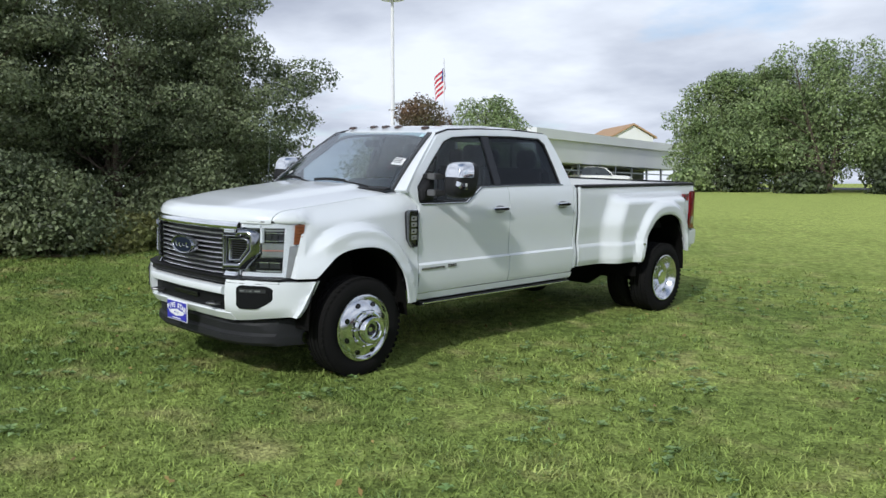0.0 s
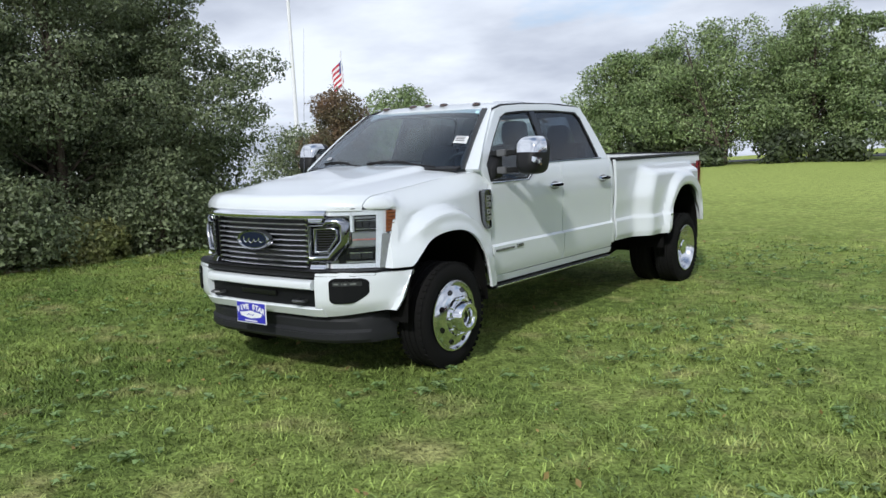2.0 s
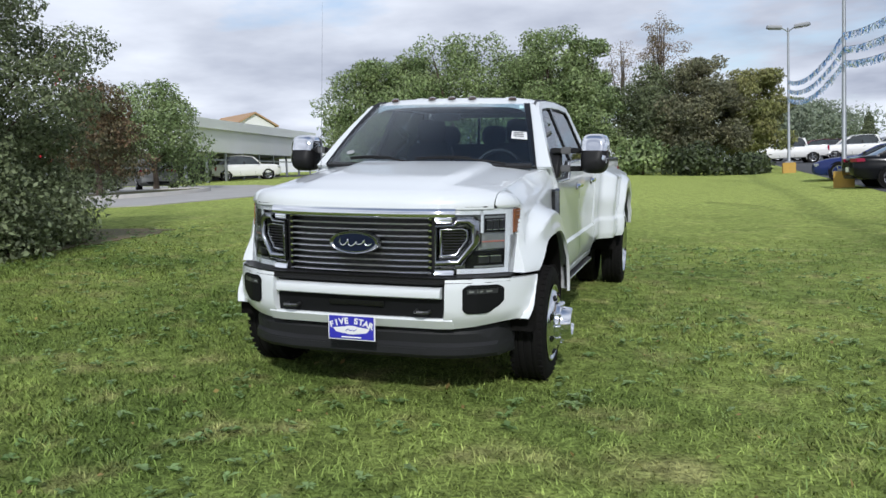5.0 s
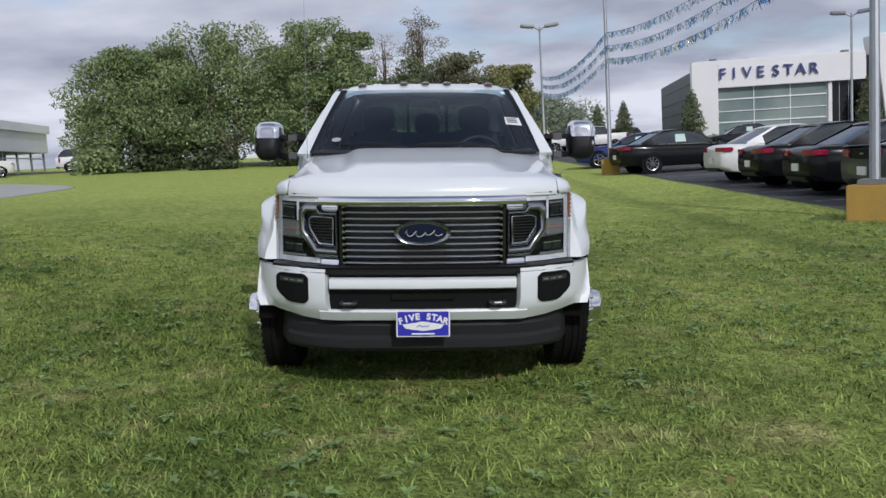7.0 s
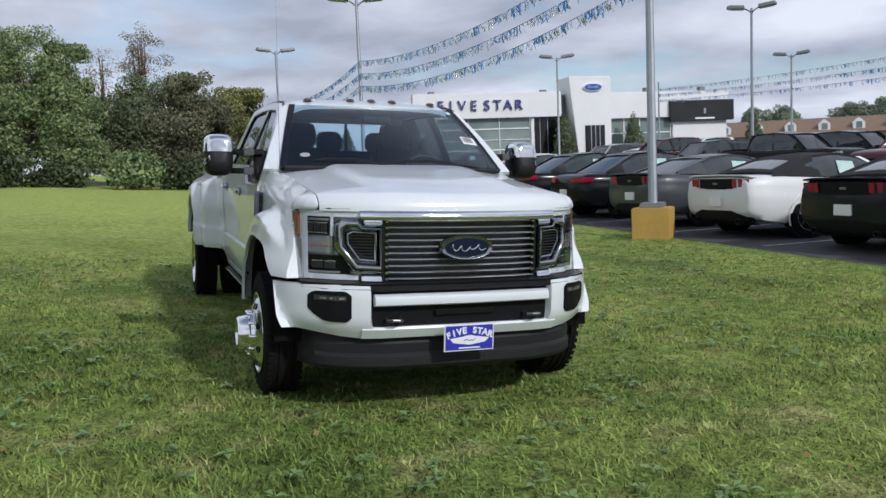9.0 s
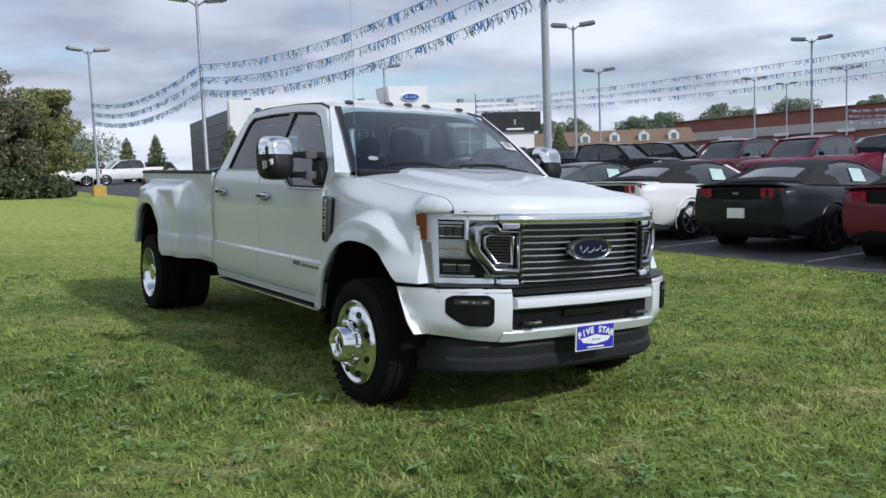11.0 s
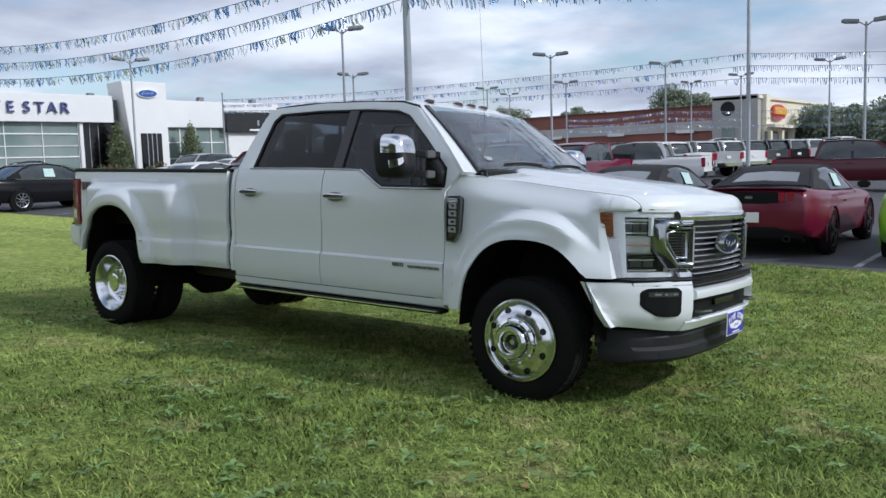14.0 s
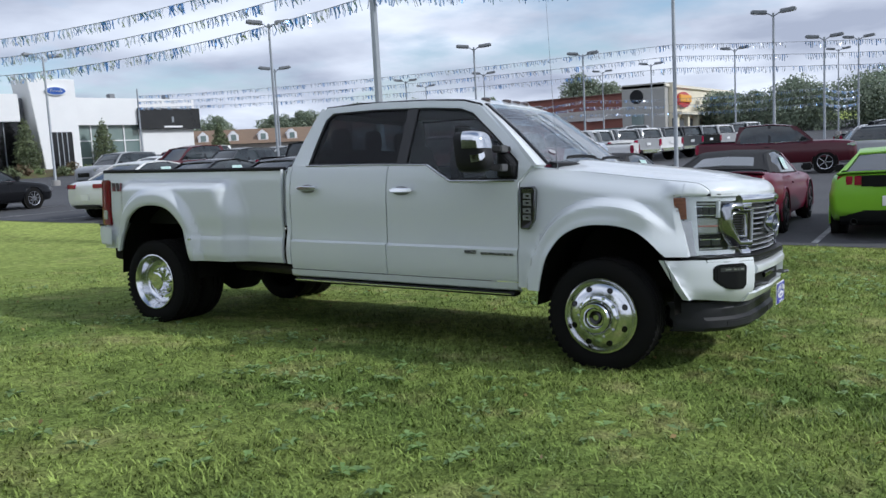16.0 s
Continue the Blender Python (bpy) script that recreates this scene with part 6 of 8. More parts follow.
    part("oval_face", Geo().plate([(15.65 + 0.79 * math.cos(TAU * k / 32), -1.37, H + 0.20 + 0.29 * math.sin(TAU * k / 32)) for k in range(32)], (0, 0.03, 0)), mat("logo_blue", (0.03, 0.10, 0.38), rough=0.3), oval, "blue oval face", smooth=False)
    part("oval_scroll", Geo().tube([(15.65 + x, -1.40, H + 0.20 + z) for x, z in ((-0.5, -0.1), (-0.35, 0.14), (-0.25, -0.08), (-0.1, 0.04), (0, -0.08), (0.12, 0.05), (0.25, -0.08), (0.4, 0.15), (0.45, -0.08))], 0.03, 5), WHITE, oval, "white scroll")
    # right wing
    blk("right_fascia", 17.35, 29.6, 0.2, 1.2, 3.9, H - 0.15, PANEL, "white fascia")
    w2 = blk("showroom_window", 17.7, 24.0, 0.6, 0.9, 0.2, 4.0, SHOPGLASS, "green-tinted showroom glass")
    for k in range(5):
        x = 17.8 + 6.1 * k / 4
        blk("mullion", x - 0.05, x + 0.05, 0.52, 0.62, 0.2, 4.0, PANEL, parent=w2, bevel=0)
    for z in (1.2, 2.6):
        blk("transom", 17.7, 24.0, 0.53, 0.6, z - 0.045, z + 0.045, PANEL, parent=w2, bevel=0)
    blk("white_wall", 24.0, 29.4, 0.3, 1.2, -0.5, 4.0, PANEL, "white rendered wall")
    sign = blk("sign_board", 23.6, 29.9, -0.15, 0.3, 3.5, 5.35, DARKSIGN, "black sign board")
    blk("text_bar", 26.0, 27.9, -0.19, -0.15, 3.62, 3.78, WHITE, "white bar of small lettering", parent=sign, bevel=0)
    blk("sign_mark", 26.85, 27.05, -0.19, -0.15, 4.1, 4.6, STEEL, "small upright mark", parent=sign, bevel=0)
    blk("back_block", 14.5, 29.3, 1.2, 18, -0.5, H - 0.6, GREYCLAD, "grey rear block")
    blk("roof_slab", 0.4, 29.2, 0.8, 17.8, H - 0.75, H - 0.55, mat("flat_roof", (0.35, 0.35, 0.35), rough=0.9), "flat roof")
    for x in (1.8, 12.0, 22.0, 27.5):
        blk("roof_unit", x, x + 0.5, 1.6, 2.2, H - 0.5, H + 0.35, LAMPHEAD, "small roof floodlight")
    for ch, x in zip("FIVESTAR", (2.33, 3.22, 4.20, 5.22, 6.38, 7.32, 8.25, 9.22)):
        letter("sign_letter", ch, 1.20, 0.09, pose(x, -0.36, H - 1.46, 90, 0, 0), SIGNBLUE, fascia, 0.0)
    # planting in front
    for i in range(26):
        x, y = 17.5 + 1.32 * i, 57.4 - 0.17 * i + 0.4 * math.sin(i * 2.3)
        tree("box_shrub", x, y, 0.75 + 0.25 * math.sin(i * 1.9), 0.55, (LEAF_GREEN, LEAF_DARK, LEAF_RED)[i % 3], 400 + i, "clipped round shrub before the showroom", count=260, size=0.12, low=0.1, stems=2, group="shrubs before the showroom", z0=1.35)
    for i, (x, y, h) in enumerate(((17.6, 70, 3.6), (15.6, 72, 3.4), (20.4, 58.6, 3.9), (33.6, 57.3, 4.0), (40.0, 56.4, 3.9), (52.3, 55.5, 3.6))):
        cone_tree(x, y, h, 450 + i)
    g = Geo()
    n = 14
    for i in range(n + 1):
        x = 15.5 + 36.5 * i / n
        for dy, dz in ((-2.6, 0.0), (-1.5, 0.5), (0.4, 0.6)):
            g.v.append((x, 58.9 - 0.13 * (x - 20.85) + dy, ground_z(x, 57) + dz - 0.05 + 0.05 * math.sin(i)))
    g.f = [(3 * i + j, 3 * i + 3 + j, 3 * i + 4 + j, 3 * i + 1 + j) for i in range(n) for j in range(2)]
    structure("planting_bed", g, mat("mulch_bed", (0.09, 0.065, 0.04), rough=0.95, second=(0.10, 0.12, 0.04), scale=1.5, amount=0.9, bump=0.6, bump_scale=20), "mulched planting bed before the showroom", "planting bed", fix=False)


def cone_tree(x, y, h, seed):
    rng = np.random.default_rng(seed)
    t = thing("cypress_tree", pose(x, y, ground_z(x, y) + 0.3), "clipped dark green cypress by the showroom", "tree", "cypresses by the showroom")
    blobs = [(0, 0, h * f, 0.95 * h / 3.6 * w, 0.95 * h / 3.6 * w, h * 0.14) for f, w in ((0.1, 0.8), (0.25, 0.92), (0.4, 0.88), (0.55, 0.75), (0.7, 0.58), (0.83, 0.40), (0.93, 0.22))]
    part("trunk", Geo().tube([(0, 0, -0.2), (0, 0, h * 0.8)], [0.08, 0.02], 6), BARK, t, fix=False)
    ob = new("crown", leaves_mesh("crown", leaf_cloud(rng, blobs, 4200, 0.085, 0.85), LEAF_DARK))
    ob.parent = t


build_dealer()


def plain_building(name, label, pts, z0, z1, m, roof=None, cat="building"):
    """A closed block on a footprint, with a parapet or a pitched top."""
    t = thing(name, pose(0, 0, 0), label, cat)
    part("wall", Geo().plate([(x, y, z0) for x, y in pts], (0, 0, z1 - z0)), m, t, smooth=False)
    return t


def build_neighbours():
    # long brick store
    t = plain_building("brick_store", "long red brick store with a pale band", [(111, 31), (135, 31), (140, 96), (116, 96)], 2.0, 8.9, BRICK)
    part("band", Geo().plate([(110.9, 31.2, 5.45), (115.85, 95.8, 5.45), (115.85, 95.8, 6.85), (110.9, 31.2, 6.85)], (-0.15, 0, 0)), mat("pale_band", (0.50, 0.47, 0.44), rough=0.8, second=(0.42, 0.40, 0.38), scale=0.3), t, "pale stone band", smooth=False)
    part("coping", Geo().plate([(110.7, 31, 8.9), (135.2, 31, 8.9), (140.2, 96.2, 8.9), (115.6, 96.2, 8.9)], (0, 0, 0.10)), mat("dark_coping", (0.20, 0.10, 0.085), rough=0.7), t, "dark coping", smooth=False)
    for k in range(5):
        y = 38 + 11 * k
        x = 111 + (y - 31) * 0.077
        part("shop_window", Geo().box((x - 0.1, y, 3.4), (0.3, 4.2, 1.5)), SHOPGLASS, t, "dark shop window", smooth=False)
        part("shop_sign", Geo().box((x - 0.25, y + 2, 5.5), (0.2, 2.6, 0.45)), WHITE, t, "small white shop sign", smooth=False)
    # cream corner shop
    t.location.z = -0.5
    shop = [(95, 25.1), (125, 23.7), (125.3, 30.2), (95, 30.2)]
    s = plain_building("corner_shop", "cream stucco shop with an orange and red sign", shop, 1.6, 7.9, CREAM)
    part("cornice", Geo().plate([(94.7, 24.8, 7.9), (125.2, 23.4, 7.9), (125.5, 30.4, 7.9), (94.7, 30.4, 7.9)], (0, 0, 0.32)), mat("pale_cornice", (0.75, 0.70, 0.58), rough=0.8), s, "pale cornice", smooth=False)
    wall_y = lambda x: 25.1 - (x - 95) * 0.0467
    # the west face's shade is put into the tower's grey colour
    part("corner_tower", Geo().box((95.9, 27.6, 4.9), (2.4, 5.3, 7.0)), mat("shaded_stucco", (0.42, 0.41, 0.38), rough=0.85, second=(0.36, 0.35, 0.33), scale=0.5), s, "stucco corner tower with its shade painted grey", smooth=False, bevel=0.04)
    part("wreath_mark", Geo().lathe_x([(0, 0), (-0.1, 0.75), (0.0, 0.85)], (94.68, 28.4, 6.9), 20), TRIM, s, "dark round mark")
    part("shop_window", Geo().box((94.68, 28.3, 4.0), (0.2, 1.5, 1.5)), SHOPGLASS, s, "dark window", smooth=False)
    part("oval_sign", Geo().loft([[(101.5 + 2.9 * c * math.cos(TAU * k / 24), wall_y(101.5) - 0.1 + dy, 6.45 + 0.95 * c * math.sin(TAU * k / 24)) for k in range(24)] for dy, c in ((0, 1), (-0.3, 1))]), mat("sign_red", (0.45, 0.05, 0.06), rough=0.4), s, "red oval sign")
    part("sign_band", Geo().box((101.5, wall_y(101.5) - 0.5, 6.6), (5.0, 0.2, 0.85)), mat("sign_orange", (0.80, 0.38, 0.04), rough=0.4), s, "orange band with no lettering", smooth=False)
    # a dark panel behind the pillars stands for the arcade's shade
    part("arcade_shade", Geo().box((106.5, wall_y(106.5) - 0.15, 3.0), (21.0, 0.2, 2.2)), GREYCLAD, s, "dark panel for the shade under the arcade", smooth=False)
    for k in range(6):
        x = 97.0 + 4.1 * k
        part("arcade_pillar", Geo().box((x, wall_y(x) - 0.6, 3.2), (0.8, 0.8, 3.0)), CREAM, s, "cream pillar", smooth=False)
    part("arcade_top", Geo().box((107.3, wall_y(107.3) - 0.6, 4.75), (22.0, 1.0, 0.4)), CREAM, s, "cream lintel", smooth=False)
    part("lantern_block", Geo().box((97.0, wall_y(97.0) - 0.3, 5.2), (1.6, 0.6, 6.4)), CREAM, s, "projecting cream pier", smooth=False)
    # terrace with a tan roof and dormers
    ax, ay, bx, by = 70.0, 92.0, 93.0, 73.0
    u = Vector((bx - ax, by - ay, 0)); ln = u.length; u.normalize(); v = Vector((-u.y, u.x, 0))
    h = thing("shop_terrace", pose(ax, ay, 2.2, 0, 0, math.degrees(math.atan2(u.y, u.x))), "low terrace of shops with a tan roof and white dormers", "building")
    part("wall", Geo().box((ln / 2, 4, 1.0), (ln, 8, 2.4)), mat("beige_siding", (0.42, 0.38, 0.33), rough=0.8), h, "beige shop wall", smooth=False)
    part("roof", Geo().loft([[(x, y, z) for y, z in ((-0.8, 2.0), (4, 4.2), (8.8, 2.0))] for x in (-0.5, ln + 0.5)]), TAN, h, "tan shingle roof", smooth=False)
    for k in range(7):
        x = 2.5 + k * (ln - 5) / 6
        dm = part("dormer", Geo().loft([[(x + a, y, z) for a, z in ((-0.7, 2.3), (-0.7, 3.3), (0, 3.9), (0.7, 3.3), (0.7, 2.3))] for y in (0.2, 3.0)]), WHITE, h, "white gabled dormer", smooth=False)
        part("dormer_window", Geo().box((x, 0.18, 2.95), (0.7, 0.06, 0.8)), SHOPGLASS, dm, "dark window", smooth=False)
    # white warehouse behind the lawn
    w = thing("warehouse", pose(-33.3, 62.6, 1.15, 0, 0, -83), "long white metal warehouse with an open dark bay", "building")
    white_metal = mat("white_metal_cladding", (0.66, 0.67, 0.67), rough=0.5, second=(0.58, 0.59, 0.60), scale=0.3)
    # the bay is a closed block, its inner shade put into the colour
    part("wall", Geo().box((12, -7, 1.3), (24, 10, 2.6)), mat("shaded_bay", (0.10, 0.10, 0.10), rough=0.9, second=(0.2, 0.2, 0.2), scale=0.4), w, "solid dark block for the shade in the open bay", smooth=False)
    part("fascia", Geo().box((12, -5.4, 3.40), (25, 13.2, 1.75)), white_metal, w, "white metal fascia", smooth=False, bevel=0.04)
    part("roof", Geo().loft([[(x, y, z) for y, z in ((1.4, 4.10), (1.4, 4.75), (-5.4, 5.0), (-12.2, 4.75), (-12.2, 4.10))] for x in (-0.7, 24.8)]), mat("white_metal_roof", (0.74, 0.75, 0.75), rough=0.5, second=(0.66, 0.67, 0.67), scale=0.3), w, "white metal roof edge", smooth=False)
    for k in range(9):
        part("bay_post", Geo().box((0.2 + 3.0 * k, 1.0, 1.25), (0.14, 0.14, 2.7)), STEEL, w, "grey steel post", smooth=False)
    part("bay_rail", Geo().box((12, 1.0, 2.05), (24, 0.08, 0.10)), STEEL, w, "grey rail across the bays", smooth=False)
    ho = thing("gabled_house", pose(-49.2, 83.0, 4.4, 0, 0, 146), "small house with a tan roof beyond the warehouse", "house")
    part("wall", Geo().loft([[(x, y, z) for y, z in ((-2.6, 0), (-2.6, 4.1), (0, 5.5), (2.6, 4.1), (2.6, 0))] for x in (0, 9)]), WHITE, ho, "white gable wall", smooth=False)
    part("roof", Geo().loft([[(x, y, z) for y, z in ((-3.0, 3.95), (0, 5.55), (3.0, 3.95), (3.0, 4.15), (0, 5.75), (-3.0, 4.15))] for x in (-0.3, 9.3)]), mat("orange_shingle_roof", (0.42, 0.27, 0.16), rough=0.9), ho, "tan shingle roof", smooth=False)
    # concrete drive behind the thicket
    edge = [(9, -19), (11.5, -15.5), (13, -13.2), (17, -12.5), (21, -12.6), (23, -13.1), (25, -14.5), (28, -17.5), (30, -19.5), (34, -27), (38, -40)]
    cols = [[(x, y, ground_z(x, y) + 0.03) for x in np.linspace(curve(edge, y), -46, 14)] for y in np.arange(9, 38.1, 1.0)]
    structure("concrete_drive", Geo().sheet(cols, (0, 0, -0.1)), mat("pale_concrete", (0.40, 0.39, 0.37), rough=0.9, second=(0.33, 0.32, 0.31), scale=0.8, grain=0.1), "pale concrete drive at the lawn's far edge", "paving", smooth=True, fix=False)
    # kerbed island with the small trees
    isle = lambda r, a: (-19.4 + 2.4 * r * math.cos(a), 20.0 + 4.4 * r * math.sin(a))
    ring = lambda r, dz: [(x, y, ground_z(x, y) + dz) for x, y in (isle(r, TAU * k / 28) for k in range(28))]
    structure("kerb", Geo().loft([ring(1.0, 0.0), ring(0.99, 0.16), ring(0.935, 0.17), ring(0.925, 0.08)], cap=False), mat("kerb_concrete", (0.50, 0.48, 0.45), rough=0.9, second=(0.42, 0.41, 0.39), scale=2), "pale concrete kerb round a planted island", "kerb", fix=False)
    g = Geo(); g.v = ring(0.94, 0.12); g.f = [tuple(range(28))]
    structure("island_soil", g, mat("mulch_island", (0.10, 0.075, 0.045), rough=0.95, second=(0.12, 0.14, 0.05), scale=2.0, amount=0.9), "mulched planting island in the drive", "planting bed", fix=False)


build_neighbours()


def build_flag():
    x, y = -38.3, 39.0
    z = ground_z(x, y)
    f = thing("flagpole", pose(x, y, z), "white flagpole flying a red, white and blue flag", "flagpole")
    part("pole", Geo().tube([(0, 0, 0), (0, 0, 9.9)], [0.07, 0.04], 8), WHITE, f, "white pole")
    rng = np.random.default_rng(5)
    def cloth(u, v):
        return (-0.05 - 1.35 * u * 0.55, 0.25 * math.sin(u * 5 + v), 9.6 - 1.9 * v - 1.1 * u)
    flag = None
    red, wh, bl = mat("flag_red", (0.45, 0.03, 0.05), rough=0.8), mat("flag_white", (0.75, 0.75, 0.75), rough=0.8), mat("flag_blue", (0.04, 0.06, 0.22), rough=0.8)
    for k in range(9):
        g = Geo().sheet([[cloth(u, (k + t) / 9) for t in (0, 1)] for u in np.linspace(0, 1, 7)], (0, 0.01, 0))
        part("flag_stripe", g, red if k % 2 == 0 else wh, f, "stripe of the hanging flag")
    part("flag_canton", Geo().sheet([[(a - 0.0, b - 0.03, c) for a, b, c in (cloth(u, 0), cloth(u, 0.48))] for u in np.linspace(0, 0.42, 4)], (0, 0.09, 0)), bl, f, "blue canton")
    x, y = -33.0, 29.0
    t = thing("high_mast_lamp", pose(x, y, ground_z(x, y)), "very tall white mast with a round lamp crown", "street lamp")
    part("pole", Geo().tube([(0, 0, 0), (0, 0, 12.05)], [0.16, 0.09], 10), WHITE, t, "white mast")
    part("lamp_crown", Geo().loft([[(0.75 * c * math.cos(TAU * k / 20), 0.75 * c * math.sin(TAU * k / 20), zz) for k in range(20)] for zz, c in ((11.93, 0.5), (12.0, 1), (12.1, 1), (12.2, 0.6))]), WHITE, t, "round lamp crown")
    x, y = -23.5, 20.3
    s = thing("stop_sign", pose(x, y, ground_z(x, y), 0, 0, 60), "red road sign on a steel post", "road sign")
    part("post", Geo().tube([(0, 0, 0), (0, 0, 1.95)], 0.035, 6), STEEL, s)
    part("sign_face", Geo().plate([(0.27 * math.cos(TAU * (k + 0.5) / 8), -0.05, 1.65 + 0.27 * math.sin(TAU * (k + 0.5) / 8)) for k in range(8)], (0, 0.02, 0)), mat("sign_face_red", (0.5, 0.03, 0.04), rough=0.4), s, "red octagonal face", smooth=False)
    part("text_bar", Geo().box((0, -0.055, 1.65), (0.34, 0.01, 0.09)), WHITE, s, "white bar", smooth=False)


build_flag()

# ---- parked vehicles: x to the nose, z up from the ground ----
CARGLASS = mat("car_glass", (0.016, 0.021, 0.024), rough=0.04, second=(0.06, 0.075, 0.08), scale=1.5, ior=1.75)
SOFTTOP = mat("black_soft_top", (0.012, 0.012, 0.013), rough=0.85, bump=0.2, bump_scale=150)
CARRED = mat("bright_tail_lens", (0.30, 0.003, 0.040), rough=0.15, coat=0.5, second=(0.20, 0.003, 0.025), scale=18)
TEAL = mat("teal_window_card", (0.40, 0.60, 0.56), rough=0.6, second=(0.62, 0.68, 0.66), scale=9, amount=0.8)
GREYRIM = mat("grey_rim", (0.42, 0.43, 0.45), rough=0.25, metal=0.9)
DARKRIM = mat("dark_rim", (0.03, 0.03, 0.032), rough=0.35, metal=0.5)


def car_paint(name, c):
    dark = max(c) < 0.06
    return mat("paint_" + name, c, rough=0.22 if dark else 0.32, coat=0.10 if dark else 0.3, second=tuple(q * 0.85 for q in c), scale=1.2, amount=0.4, ior=1.26 if dark else 1.4)


PAINTS = {"black": car_paint("black", (0.007, 0.0075, 0.009)), "white": car_paint("white", (0.75, 0.75, 0.74)), "grey": car_paint("grey", (0.055, 0.060, 0.066)), "silver": car_paint("silver", (0.34, 0.35, 0.36)), "blue": car_paint("blue", (0.010, 0.022, 0.12)), "red": car_paint("red", (0.125, 0.005, 0.026)), "maroon": car_paint("maroon", (0.075, 0.006, 0.014)), "green": car_paint("green", (0.22, 0.48, 0.03)), "darkgrey": car_paint("dark grey", (0.018, 0.020, 0.023))}

KINDS = {
    # nose-to-tail stations: x, half-width, bottom, belt height; then cabin outline
    "sedan": dict(L=4.85, st=[(2.42, 0.55, 0.35, 0.62), (2.30, 0.80, 0.25, 0.72), (1.9, 0.90, 0.22, 0.83), (1.1, 0.92, 0.22, 0.92), (0.3, 0.92, 0.22, 0.95), (-0.8, 0.92, 0.22, 0.98), (-1.6, 0.91, 0.24, 1.00), (-2.1, 0.86, 0.28, 1.02), (-2.33, 0.78, 0.34, 0.99), (-2.42, 0.70, 0.42, 0.90)],
                  cab=[(1.05, 0.78, 0.93), (0.30, 0.66, 1.36), (-0.3, 0.63, 1.46), (-0.9, 0.62, 1.43), (-1.75, 0.74, 1.02)], roof=(0.25, -1.0), wb=(1.45, -1.40), r=0.33, top=None),
    "coupe": dict(L=4.78, st=[(2.38, 0.60, 0.32, 0.66), (2.25, 0.84, 0.24, 0.76), (1.8, 0.93, 0.20, 0.86), (0.9, 0.94, 0.20, 0.94), (0.0, 0.93, 0.20, 0.96), (-0.9, 0.94, 0.20, 0.99), (-1.6, 0.96, 0.22, 1.03), (-2.05, 0.94, 0.28, 1.055), (-2.28, 0.89, 0.34, 1.045), (-2.37, 0.84, 0.40, 1.02), (-2.40, 0.80, 0.46, 0.98)],
                  cab=[(0.75, 0.78, 0.95), (0.05, 0.64, 1.30), (-0.45, 0.60, 1.37), (-0.95, 0.59, 1.33), (-1.85, 0.74, 1.05)], roof=(0.0, -1.05), wb=(1.42, -1.30), r=0.345, top=None),
    "suv": dict(L=4.9, st=[(2.45, 0.60, 0.40, 0.85), (2.32, 0.88, 0.30, 1.0), (1.8, 0.96, 0.28, 1.08), (0.9, 0.97, 0.28, 1.10), (0.0, 0.97, 0.28, 1.12), (-1.2, 0.97, 0.28, 1.13), (-2.1, 0.95, 0.32, 1.13), (-2.42, 0.88, 0.40, 1.08)],
                cab=[(1.05, 0.82, 1.10), (0.45, 0.72, 1.66), (-0.4, 0.70, 1.74), (-1.9, 0.68, 1.70), (-2.3, 0.80, 1.12)], roof=(0.4, -2.0), wb=(1.5, -1.45), r=0.38, top=None),
    "pickup": dict(L=5.9, st=[(2.95, 0.76, 0.50, 1.06), (2.85, 0.95, 0.42, 1.17), (2.2, 1.0, 0.40, 1.24), (1.3, 1.0, 0.40, 1.25), (0.0, 1.0, 0.40, 1.25), (-1.40, 1.0, 0.42, 1.25), (-1.42, 0.99, 0.42, 1.33), (-2.0, 0.99, 0.45, 1.33), (-2.85, 0.99, 0.50, 1.33), (-2.94, 0.95, 0.60, 1.31)],
                   cab=[(1.35, 0.90, 1.24), (0.66, 0.78, 1.85), (-0.1, 0.76, 1.94), (-1.18, 0.75, 1.91), (-1.38, 0.90, 1.25)], roof=(0.66, -1.2), wb=(1.85, -1.80), r=0.41, top=None),
}


